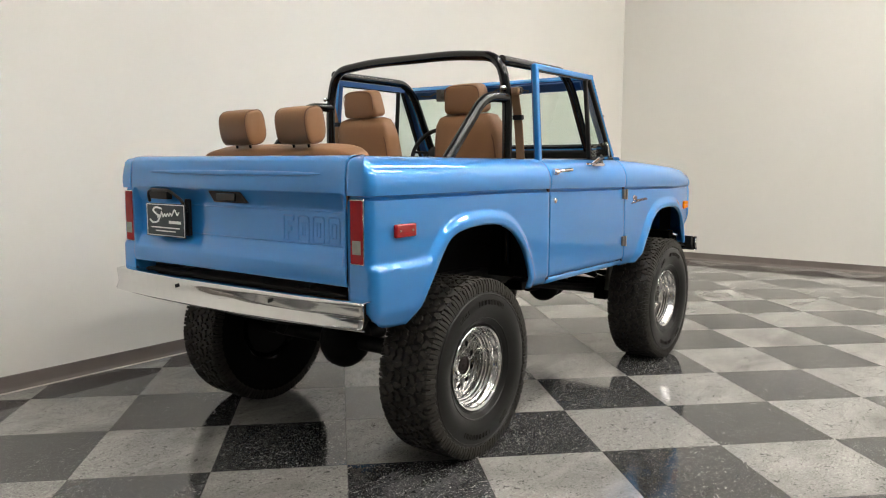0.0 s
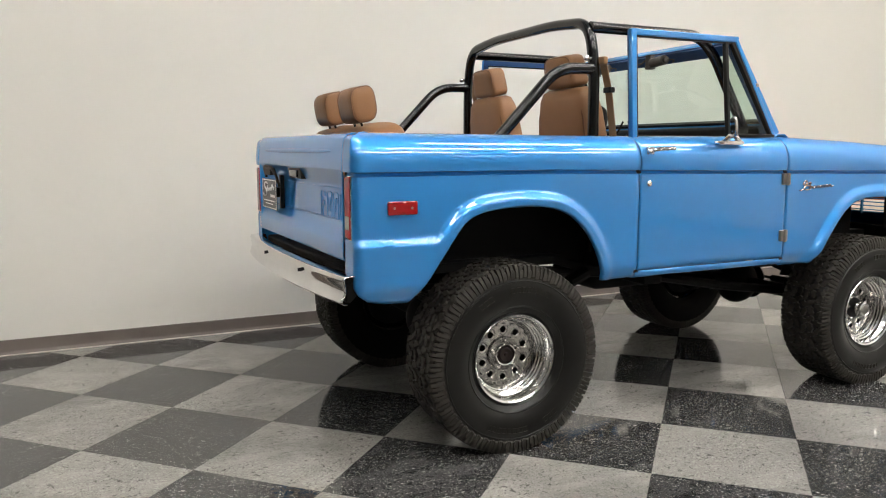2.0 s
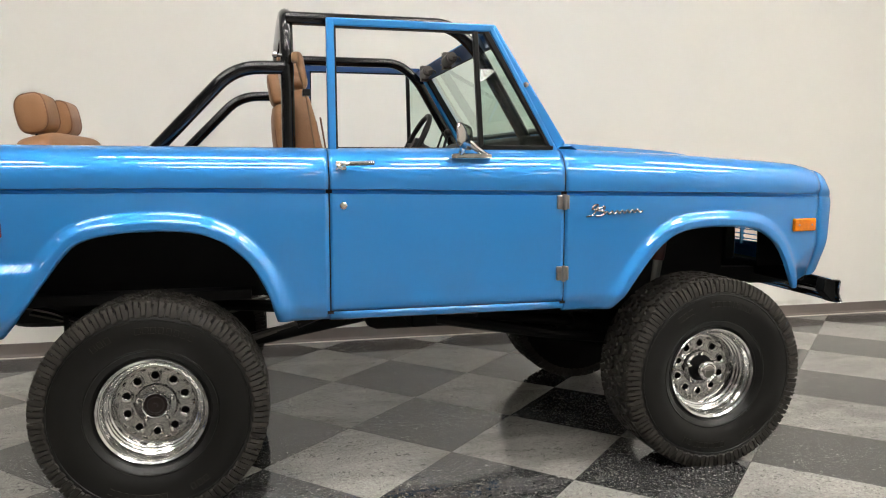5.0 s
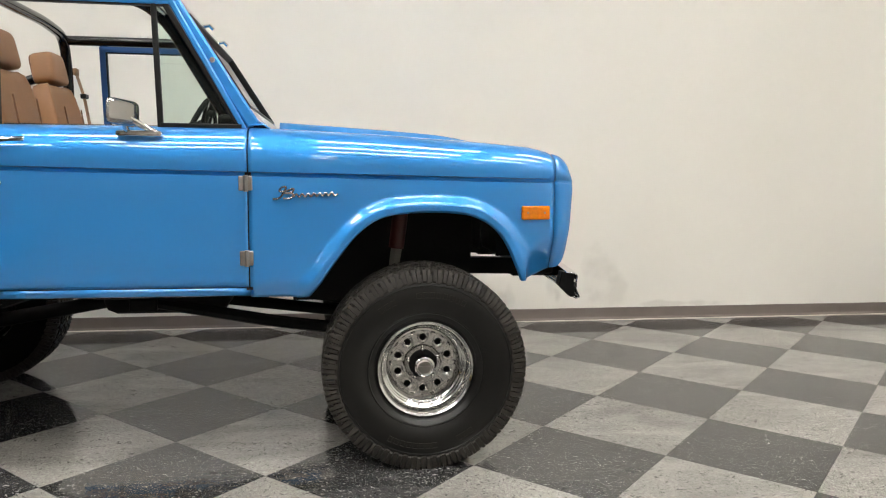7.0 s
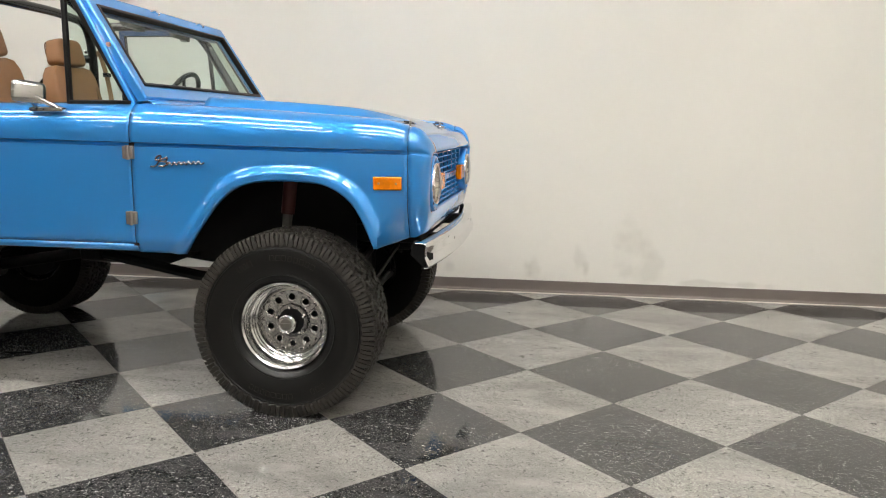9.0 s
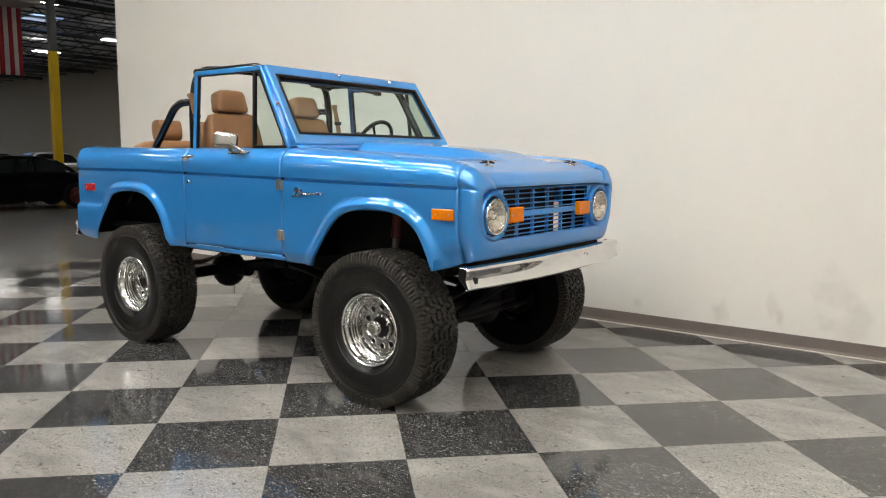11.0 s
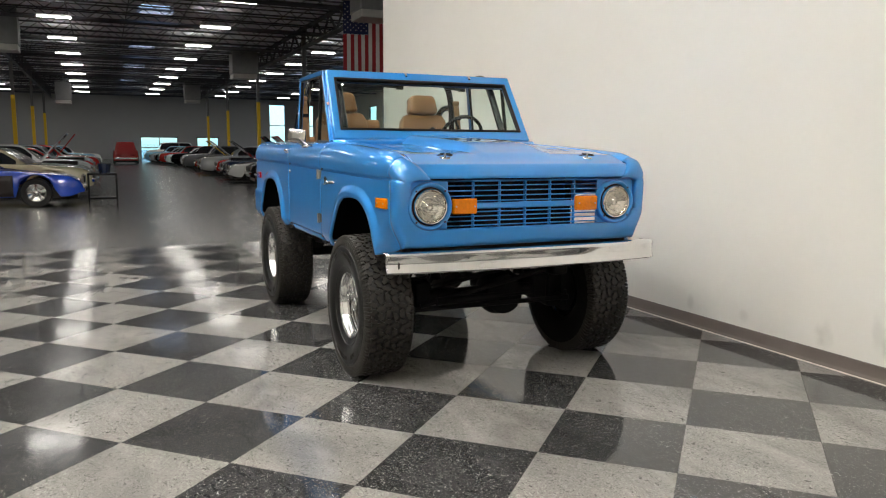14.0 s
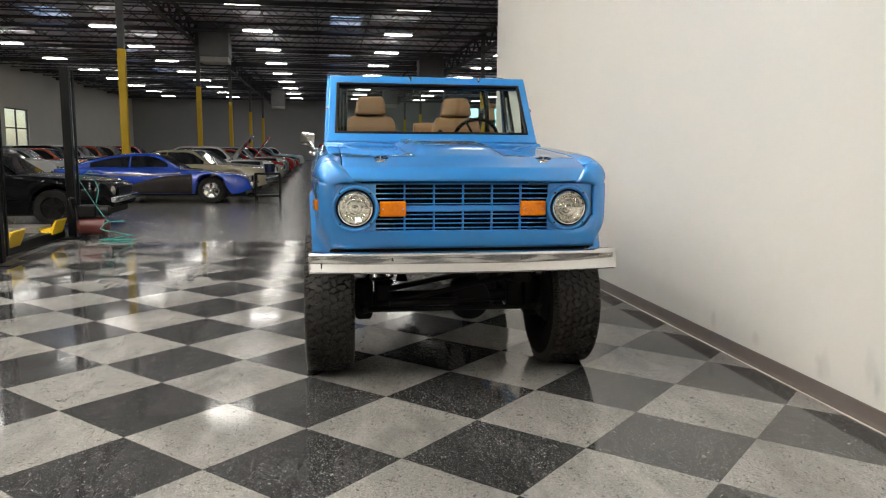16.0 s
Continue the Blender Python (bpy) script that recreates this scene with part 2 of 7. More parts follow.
RED_DEEP = plain("tail_lens", (0.26, 0.005, 0.009), 0.14, 0.0, 0.15, 50, spec=0.3, coat=0.1)
BADGE = plain("dark_chrome", (0.28, 0.28, 0.28), 0.16, 1.0, 0.1, 40)
# Red lowered to hold the wheel-arch shade on the shock sleeve.
RED_DULL = plain("darkened_red_enamel", (0.085, 0.012, 0.010), 0.35, 0.0, 0.2, 10)
LENS_WHITE = plain("clear_lens", (0.30, 0.26, 0.235), 0.14, 0.3, 0.25, 60, coat=0.3)
REFLECTOR = plain("lamp_reflector", (0.80, 0.79, 0.75), 0.14, 0.95, 0.15, 30)
LENS_GLASS = glassy("fluted_glass", (0.93, 0.93, 0.90), 0.08, 0.10)
PANE = glassy("screen_glass", (0.75, 0.87, 0.81))
# Blue pane tint stands in for the cool daylight outside.
WINDOW = glassy("window_glass", (0.62, 0.82, 0.92))
SKY_PANE = glassy("skylight_glass", (0.92, 0.96, 1.0))
WINDOW_PALE = glassy("frosted_window_glass", (0.66, 0.66, 0.63), 0.2)
PLATE = plain("plate_navy", (0.008, 0.020, 0.030), 0.35, 0.0, 0.1, 10)
WHITE_INK = plain("white_ink", (0.78, 0.80, 0.80), 0.5, 0.0, 0.05, 20)
WALL = wall_material("white_wall_paint", (0.73, 0.71, 0.66), (
    (2.56, 0.27, 0.06, 0.20, 0.17), (2.95, 0.40, 0.12, 0.24, 0.20), (3.08, 0.20, 0.18, 0.16, 0.17), (2.15, 0.23, 0.05, 0.08, 0.25), (1.0, 0.19, 0.05, 0.07, 0.23),
    (1.53, 0.20, 0.06, 0.05, 0.20), (2.2, 0.24, 0.07, 0.10, 0.20), (2.62, 0.20, 0.04, 0.08, 0.30), (3.7, 0.125, 0.5, 0.03, 0.25), (1.8, 0.5, 0.5, 0.4, 0.03), (-2.2, 0.75, 0.7, 0.5, 0.03), (0.2, 0.35, 0.2, 0.25, 0.04)))
HALL_WALL = wall_material("grey_hall_paint", (0.37, 0.37, 0.36))
HALL_NORTH = wall_material("tan_hall_paint", (0.40, 0.36, 0.30))
HALL_SIDE = wall_material("light_hall_paint", (0.74, 0.71, 0.64))
BASE = plain("vinyl_baseboard", (0.155, 0.13, 0.115), 0.42, 0.0, 0.15, 6, bump=0.2, bump_scale=50)
CAULK = plain("pale_caulk", (0.62, 0.57, 0.50), 0.6, 0.0, 0.2, 20)
CONCRETE = plain("polished_concrete", (0.16, 0.157, 0.15), 0.24, 0.0, 0.22, 0.9, rvary=0.06, spec=0.40)
DARK_TILE = tile_material("charcoal_tile", (0.046, 0.045, 0.045), (0.50, 0.49, 0.46), (0.018, 0.018, 0.018), 0.635, 0.57)
LIGHT_TILE = tile_material("grey_tile", (0.244, 0.235, 0.217), (0.36, 0.35, 0.325), (0.085, 0.081, 0.074), 0.57, 0.605)
DECK = plain("silver_roof_deck", (0.74, 0.76, 0.79), 0.7, 0.0, 0.2, 1.6, rvary=0.2)
JOIST = plain("joist_steel", (0.075, 0.078, 0.085), 0.6, 0.2, 0.3, 3)
COLUMN = plain("grey_column", (0.10, 0.10, 0.10), 0.5, 0.0, 0.15, 2)
YELLOW = plain("safety_yellow", (0.80, 0.52, 0.012), 0.45, 0.0, 0.12, 2)
GALV = plain("galvanised_sheet", (0.20, 0.205, 0.205), 0.5, 0.2, 0.2, 3)
HEATER_LIP = plain("pale_sheet_metal", (0.42, 0.41, 0.38), 0.45, 0.3, 0.2, 4)
LAMP = glow("lamp_diffuser", (1.0, 0.96, 0.90), LAMP_POWER)
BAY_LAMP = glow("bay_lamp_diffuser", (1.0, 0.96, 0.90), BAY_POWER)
SOCKET = plain("outlet_plastic", (0.78, 0.77, 0.73), 0.35, 0.0, 0.03, 20)


# ---- mesh helpers ----
class Shape:
    """Collects vertices and faces of one mesh."""

    def __init__(self):
        self.v, self.f = [], []

    def add(self, verts, faces):
        k = len(self.v)
        self.v += [tuple(p) for p in verts]
        self.f += [tuple(i + k for i in q) for q in faces]
        return self

    def box(self, x0, x1, y0, y1, z0, z1, m=None):
        pts = [Vector((x, y, z)) for z in (z0, z1) for y in (y0, y1) for x in (x0, x1)]
        if m is not None:
            pts = [m @ p for p in pts]
        return self.add(pts, [(0, 2, 3, 1), (4, 5, 7, 6), (0, 1, 5, 4), (2, 6, 7, 3), (0, 4, 6, 2), (1, 3, 7, 5)])

    def grid(self, rows, closed_u=False, closed_v=False, flip=False):
        h, w = len(rows), len(rows[0])
        faces = []
        for j in range(h if closed_v else h - 1):
            for i in range(w if closed_u else w - 1):
                a, b_ = j * w + i, j * w + (i + 1) % w
                c, d = ((j + 1) % h) * w + (i + 1) % w, ((j + 1) % h) * w + i
                faces.append((d, c, b_, a) if flip else (a, b_, c, d))
        return self.add([p for r in rows for p in r], faces)

    def lathe(self, profile, n=32, m=None, cap=False):
        """Profile of (radius, height) turned round the z axis."""
        m = m or Matrix()
        rows = [[m @ Vector((r * math.cos(2 * math.pi * i / n), r * math.sin(2 * math.pi * i / n), h)) for i in range(n)] for r, h in profile]
        self.grid(rows, closed_u=True)
        if cap:
            k = len(self.v)
            self.f += [tuple(range(k - n, k)), tuple(reversed(range(k - n * len(profile), k - n * len(profile) + n)))]
        return self

    def tube(self, pts, r, n=12, bend=0.0, steps=5, closed=False, cap=True):
        pts = rounded([Vector(p) for p in pts], bend, steps, closed) if bend else [Vector(p) for p in pts]
        rows, up = [], None
        count = len(pts)
        for i, p in enumerate(pts):
            a = pts[(i - 1) % count] if closed or i else p
            c = pts[(i + 1) % count] if closed or i < count - 1 else p
            d = (c - a).normalized()
            if up is None:
                up = d.orthogonal().normalized()
            up = (up - d * up.dot(d)).normalized()
            side = d.cross(up)
            rows.append([p + r * (math.cos(2 * math.pi * k / n) * up + math.sin(2 * math.pi * k / n) * side) for k in range(n)])
        self.grid(rows, closed_u=True, closed_v=closed)
        if cap and not closed:
            k = len(self.v)
            self.f += [tuple(range(k - n, k)), tuple(reversed(range(k - n * count, k - n * count + n)))]
        return self

    def ball(self, c, r, sx=1, sy=1, sz=1, n=16, h=10):
        rows = []
        for j in range(h + 1):
            t = math.pi * (0.001 + 0.998 * j / h)
            rows.append([(c[0] + r * sx * math.sin(t) * math.cos(2 * math.pi * i / n), c[1] + r * sy * math.sin(t) * math.sin(2 * math.pi * i / n), c[2] - r * sz * math.cos(t)) for i in range(n)])
        return self.grid(rows, closed_u=True)

    def prism(self, outline, d, m=None):
        """Outline of (a, b) pairs in the x, y plane, raised by d along z."""
        m = m or Matrix()
        n = len(outline)
        pts = [m @ Vector((a, b_, 0)) for a, b_ in outline] + [m @ Vector((a, b_, d)) for a, b_ in outline]
        return self.add(pts, [tuple(reversed(range(n))), tuple(range(n, 2 * n))] + [(i, (i + 1) % n, n + (i + 1) % n, n + i) for i in range(n)])

    def cushion(self, c, size, m=None, puff=0.5, n=10, power=5.0):
        """Soft block: a superellipsoid."""
        m = m or Matrix()
        rows = []
        for j in range(n + 1):
            t = -math.pi / 2 + math.pi * j / n
            t = max(-1.5705, min(1.5705, t))
            row = []
            for i in range(2 * n):
                p = 2 * math.pi * i / (2 * n)
                f = lambda s: math.copysign(abs(s) ** (2 / power), s)
                row.append(m @ Vector((c[0] + size[0] / 2 * f(math.cos(t)) * f(math.cos(p)), c[1] + size[1] / 2 * f(math.cos(t)) * f(math.sin(p)), c[2] + size[2] / 2 * f(math.sin(t)))))
            rows.append(row)
        return self.grid(rows, closed_u=True)


def rounded(pts, bend, steps, closed=False):
    out = []
    n = len(pts)
    for i, p in enumerate(pts):
        if not closed and i in (0, n - 1):
            out.append(p)
            continue
        a, c = pts[(i - 1) % n] - p, pts[(i + 1) % n] - p
        r = min(bend, a.length * 0.48, c.length * 0.48)
        s, e = p + a.normalized() * r, p + c.normalized() * r
        for k in range(steps + 1):
            t = k / steps
            out.append(s.lerp(p, t).lerp(p.lerp(e, t), t))
    return out


def mesh_of(name, shape, sharp=35):
    me = bpy.data.meshes.new(name)
    me.from_pydata(shape.v, [], shape.f)
    me.validate()
    bm = bmesh.new()
    bm.from_mesh(me)
    bmesh.ops.remove_doubles(bm, verts=bm.verts, dist=0.00005)
    bmesh.ops.recalc_face_normals(bm, faces=bm.faces)
    bm.to_mesh(me)
    bm.free()
    me.shade_smooth()
    me.set_sharp_from_angle(angle=radians(sharp))
    return me


def part(name, shape, material, parent=None, label="", bevel=0.0, m=None, solid=0.0, sharp=35, segments=2):
    me = mesh_of(name, shape, sharp)
    me.materials.append(material)
    ob = new(name, me)
    if parent is not None:
        ob.parent = parent
    if m is not None:
        ob.matrix_basis = m
    if solid:
        mod = ob.modifiers.new("solid", "SOLIDIFY")
        mod.thickness, mod.offset = solid, -1
    if bevel:
        mod = ob.modifiers.new("bevel", "BEVEL")
        mod.width, mod.segments, mod.limit_method, mod.angle_limit = bevel, segments, "ANGLE", radians(40)
        mod.harden_normals = False
    if label:
        ob["label"] = label
    return ob


def thing(name, label, category, at=None, group="", kind=""):
    ob = new(name)
    ob.empty_display_size = 0.1
    if at is not None:
        ob.matrix_basis = at
    return tagged(ob, label, category, group, kind)


def structure(name, shape, material, label, category, bevel=0.0):
    return tagged(part(name, shape, material, bevel=bevel), label, category, kind="structure")


# ---- the hall ----
XE, XW, YN, YS, ROOF = 6.7, -84.0, 23.0, -22.0, 7.4   # east, west, north, south faces and the roof deck
WALL_Y, WALL_END = 1.98, -6.1                          # white partition beside the car
TILE_END = -5.58
TILE_S = -9.0

EAST_S, XF = -21.8, 16.0      # the white east wall runs on unseen to here, for reflections; added hall beyond
structure("wall_far_east", Shape().box(XF, XF + 0.25, YS, EAST_S + 0.2, -0.3, ROOF), HALL_SIDE, "plain grey end wall of the hall", "wall")
base_floor = structure("floor", Shape().box(XW, XF, YS, YN, -0.30, -0.006), CONCRETE, "grey polished concrete hall floor, shiny and stained", "floor")
structure("wall_east", Shape().box(XE, XE + 0.25, EAST_S, WALL_Y + 0.2, -0.3, ROOF).box(XE + 0.25, XF, EAST_S, EAST_S + 0.2, -0.3, ROOF), WALL, "plain off-white painted wall with smooth finish", "wall")
structure("wall_back_east", Shape().box(XE, XE + 0.25, WALL_Y + 0.2, YN, -0.3, ROOF), HALL_SIDE, "plain grey wall behind the partition", "wall")
structure("wall_partition", Shape().box(WALL_END, XE, WALL_Y, WALL_Y + 0.2, -0.006, ROOF), WALL, "off-white painted partition wall with grey smudges", "wall", 0.01)
south = Shape()
gaps = [(-53.6, -49.4, 1.2, 4.0), (-45.0, -41.0, 1.2, 4.0)]
x = XW
for a, c, z0, z1 in gaps:
    south.box(x, a, YS - 0.25, YS, -0.3, ROOF).box(a, c, YS - 0.25, YS, -0.3, z0).box(a, c, YS - 0.25, YS, z1, ROOF)
    x = c
south.box(x, XF + 0.25, YS - 0.25, YS, -0.3, ROOF)
structure("wall_south", south, HALL_SIDE, "tall grey concrete side wall of the hall", "wall")
north = Shape()
ngaps = [(-69.6, -67.2, 1.7, 5.6), (-65.4, -62.6, 1.7, 5.6), (-73.8, -69.8, 0.0, 2.4)]
x = XW
for a, c, z0, z1 in sorted(ngaps):
    north.box(x, a, YN, YN + 0.25, -0.3, ROOF).box(a, c, YN, YN + 0.25, -0.3, z0).box(a, c, YN, YN + 0.25, z1, ROOF)
    x = c
north.box(x, XE + 0.25, YN, YN + 0.25, -0.3, ROOF)
structure("wall_north", north, HALL_NORTH, "tall tan-grey concrete side wall of the hall", "wall")
west = Shape()
wgaps = [(1.6, 5.5, 0.0, 2.45), (7.5, 9.9, 0.0, 2.45), (15.65, 17.55, 1.4, 6.3), (19.0, 20.95, 1.4, 6.3)]
y = YS
for a, c, z0, z1 in wgaps:
    west.box(XW - 0.25, XW, y, a, -0.3, ROOF).box(XW - 0.25, XW, a, c, z1, ROOF)
    west.box(XW - 0.25, XW, a, c, -0.3, z0)
    y = c
west.box(XW - 0.25, XW, y, YN, -0.3, ROOF)
structure("wall_west", west, HALL_WALL, "dark grey end wall of the hall", "wall")


def hall_window(name, x0, x1, y0, y1, z0, z1, glass=WINDOW):
    """Window or glazed door set in a wall: outer members, mullions, pane."""
    w = thing(name, "tall daylit window with dark metal members", "window", kind="structure")
    fr = Shape()
    along_x = x1 - x0 > y1 - y0
    a0, a1 = (x0, x1) if along_x else (y0, y1)
    n = max(1, round((a1 - a0) / 2.2))
    for i in range(n + 1):
        a = a0 + (a1 - a0) * i / n
        lo, hi = (a, a + 0.08) if i == 0 else (a - 0.08, a) if i == n else (a - 0.04, a + 0.04)
        if along_x:
            fr.box(lo, hi, y0, y1, z0, z1)
        else:
            fr.box(x0, x1, lo, hi, z0, z1)
    for z in (z0, (z0 + z1) / 2, z1 - 0.08):
        fr.box(x0, x1, y0, y1, z, z + 0.08) if along_x else fr.box(x0, x1, y0, y1, z, z + 0.08)
    part("window_frame", fr, JOIST, w)
    pane = Shape().box(x0 + 0.01, x1 - 0.01, (y0 + y1) / 2 - 0.01, (y0 + y1) / 2 + 0.01, z0, z1) if along_x else Shape().box((x0 + x1) / 2 - 0.01, (x0 + x1) / 2 + 0.01, y0 + 0.01, y1 - 0.01, z0, z1)
    p = part("pane", pane, glass, w)
    p.visible_shadow = False
    return w


k = 0
for a, c, z0, z1 in gaps:
    k += 1
    hall_window(f"window_{k}", a, c, YS - 0.17, YS - 0.07, z0, z1, WINDOW_PALE)
for a, c, z0, z1 in ngaps:
    k += 1
    hall_window(f"window_{k}", a, c, YN + 0.07, YN + 0.17, z0, z1)
for a, c, z0, z1 in wgaps:
    k += 1
    hall_window(f"window_{k}", XW - 0.17, XW - 0.07, a, c, z0, z1)
structure("ground", Shape().box(-400, 300, -300, 300, -0.5, -0.31), CONCRETE, "pale paved yard outside the hall", "ground")

# roof deck with open-web joists in one mesh
roof = Shape()
SKYLIGHTS = [-78.0, -71.5, -58.4, -45.9, -32.8]
# The 12.4 row is added to bring blue daylight onto the north roof.
SKY_Y = (-13.8, -0.45, 12.4)       # three rows of skylights, each 2.6 m by 1.5 m
y0 = YS - 0.25
for ya in SKY_Y + (YN + 0.25,):
    roof.box(XW - 0.25, XF + 0.25, y0, ya, ROOF, ROOF + 0.2)
    if ya in SKY_Y:
        x = XW - 0.25
        for a in SKYLIGHTS:
            roof.box(x, a, ya, ya + 1.5, ROOF, ROOF + 0.2)
            x = a + 2.6
        roof.box(x, XF + 0.25, ya, ya + 1.5, ROOF, ROOF + 0.2)
    y0 = ya + 1.5
structure("ceiling", roof, DECK, "silver-grey metal roof deck in half shadow", "ceiling")
webs = Shape()
for a, ya in ((a, ya) for ya in SKY_Y for a in SKYLIGHTS):
    k += 1
    sk = thing(f"window_{k}", "flat roof skylight in the deck", "skylight", kind="structure")
    yb_ = ya + 1.5
    part("window_frame", Shape().box(a, a + 2.6, ya, ya + 0.06, ROOF + 0.2, ROOF + 0.3).box(a, a + 2.6, yb_ - 0.06, yb_, ROOF + 0.2, ROOF + 0.3).box(a, a + 0.06, ya + 0.06, yb_ - 0.06, ROOF + 0.2, ROOF + 0.3).box(a + 2.54, a + 2.6, ya + 0.06, yb_ - 0.06, ROOF + 0.2, ROOF + 0.3), GALV, sk)
    part("pane", Shape().box(a + 0.06, a + 2.54, ya + 0.06, yb_ - 0.06, ROOF + 0.24, ROOF + 0.25), SKY_PANE, sk).visible_shadow = False


def strut(s, p, q, r):
    p, q = Vector(p), Vector(q)
    d = (q - p).normalized()
    u = d.orthogonal().normalized() * r
    w = d.cross(u)
    pts = [e + a * u + b_ * w for e in (p, q) for a, b_ in ((1, 1), (-1, 1), (-1, -1), (1, -1))]
    s.add(pts, [(0, 1, 5, 4), (1, 2, 6, 5), (2, 3, 7, 6), (3, 0, 4, 7)])


for i in range(45):
    x = XW + 1.0 + 2.0 * i
    strut(webs, (x, YS, ROOF - 0.05), (x, YN, ROOF - 0.05), 0.022)
    strut(webs, (x, YS, ROOF - 0.60), (x, YN, ROOF - 0.60), 0.024)
    n = 60
    for j in range(n):
        y0, y1 = YS + (YN - YS) * j / n, YS + (YN - YS) * (j + 1) / n
        a, c = (ROOF - 0.05, ROOF - 0.60) if j % 2 else (ROOF - 0.60, ROOF - 0.05)
        strut(webs, (x, y0, a), (x, y1, c), 0.013)
for i in range(21):      # bridging between the joists
    y = YS + 1.2 + 2.2 * i
    strut(webs, (XW, y, ROOF - 0.60), (XE, y, ROOF - 0.60), 0.018)
for i in range(12):      # deep girders across the hall
    x = XW + 2.6 + 7.2 * i
    strut(webs, (x, YS, ROOF - 0.66), (x, YN, ROOF - 0.66), 0.07)
for y in (-6.85, 7.4):
    for z in (ROOF - 0.1, ROOF - 1.0):
        strut(webs, (XW, y, z), (XE, y, z), 0.08)
    n = 80
    for j in range(n):
        x0, x1 = XW + (XE - XW) * j / n, XW + (XE - XW) * (j + 1) / n
        a, c = (ROOF - 0.1, ROOF - 1.0) if j % 2 else (ROOF - 1.0, ROOF - 0.1)
        strut(webs, (x0, y, a), (x1, y, c), 0.04)
tagged(part("roof_joists", webs, JOIST), "dark open-web steel roof joists under the deck", "joists", kind="stuff")


# ceiling strips
def ceiling_light(glow_mat, group, hw=0.245, hl=0.64):
    t = thing("ceiling_light", "long white high-bay strip light hung below the joists", "light", group=group)
    part("housing", Shape().box(-hw, hw, -hl - 0.02, hl + 0.02, 0.012, 0.09), GALV, t)
    part("diffuser", Shape().box(-0.225, 0.225, -hl, hl, -0.02, 0.010), glow_mat, t, "glowing white diffuser")
    part("wire", Shape().tube([(0, 0.5, 0.09), (0, 0.5, ROOF - 0.6 - LAMP_Z)], 0.006, 6), JOIST, t)
    part("wire", Shape().tube([(0, -0.5, 0.09), (0, -0.5, ROOF - 0.6 - LAMP_Z)], 0.006, 6), JOIST, t)
    return t


first = ceiling_light(LAMP, "ceiling lights of the hall", 0.11)
placed = False
for x in LAMP_X:
    for y in LAMP_ROWS:
        if not placed:
            first.matrix_basis = pose(x, y, LAMP_Z)
            placed = True
        else:
            copy_thing(first, pose(x, y, LAMP_Z))

for x in (0.8, 6.0):
    for y in (-14.0, -20.0):
        copy_thing(first, pose(x, y, LAMP_Z))
# Unseen strips, inferred from the bay's brightness and the streaks on the paint.
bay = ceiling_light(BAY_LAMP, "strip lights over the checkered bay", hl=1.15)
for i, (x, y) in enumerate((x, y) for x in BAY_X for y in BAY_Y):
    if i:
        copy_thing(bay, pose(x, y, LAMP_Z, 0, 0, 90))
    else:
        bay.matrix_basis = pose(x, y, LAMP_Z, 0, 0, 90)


# columns
def column():
    t = thing("column", "grey steel column with a yellow painted lower part", "column", group="steel columns of the hall", kind="structure")
    part("shaft", Shape().box(-0.095, 0.095, -0.095, 0.095, 4.35, ROOF), COLUMN, t, bevel=0.01)
    part("guard", Shape().box(-0.11, 0.11, -0.11, 0.11, 0, 4.35), YELLOW, t, "safety yellow painted column base", bevel=0.015)
    part("base_plate", Shape().box(-0.25, 0.25, -0.25, 0.25, 0.001, 0.03), COLUMN, t)
    return t


col = column()
COLS = [(x, y) for x in (-18.95, -33.3, -46.0, -59.5, -72.5) for y in (-6.85, 7.4)]
col.matrix_basis = pose(*COLS[0], -0.006)
for x, y in COLS[1:]:
    copy_thing(col, pose(x, y, -0.006))

# baseboards with the pale bead along the floor
prof = [(0, 0), (0.018, 0.0), (0.016, 0.008), (0.008, 0.02), (0.006, 0.03), (0.006, 0.098), (0.003, 0.102), (0, 0.102)]
bs = Shape()
bs.grid([[(x, WALL_Y - 0.0005 - a, h) for a, h in prof] for x in (WALL_END, XE)])
structure("baseboard", bs, BASE, "brown-grey vinyl cove baseboard with scuffs", "baseboard")
bs = Shape()
bs.grid([[(XE - 0.0005 - a, y, h) for a, h in prof] for y in (WALL_Y - 0.02, EAST_S)])
structure("baseboard_east", bs, BASE, "brown-grey vinyl cove baseboard with scuffs", "baseboard")
structure("trim_bead", Shape().box(WALL_END, XE - 0.03, WALL_Y - 0.026, WALL_Y - 0.0185, 0.0, 0.006), CAULK, "thin pale bead between baseboard and floor", "trim")

# wall outlet with its plug
ol = thing("wall_outlet", "white double wall outlet with a dark plugged cord", "outlet", pose(-3.585, WALL_Y - 0.001, 0.437))
part("plate", Shape().box(-0.036, 0.036, -0.007, 0, -0.058, 0.058), SOCKET, ol, bevel=0.003)
part("plug", Shape().box(-0.014, 0.014, -0.036, -0.0075, -0.040, -0.006), TRIM, ol, "black plug", bevel=0.004)
part("cord", Shape().tube([(0, -0.036, -0.024), (0, -0.06, -0.05), (-0.01, -0.05, -0.16), (-0.05, -0.035, -0.36), (-0.07, -0.045, -0.42), (-0.30, -0.05, -0.432), (-0.9, -0.04, -0.432)], 0.004, 8, 0.05), TRIM, ol)


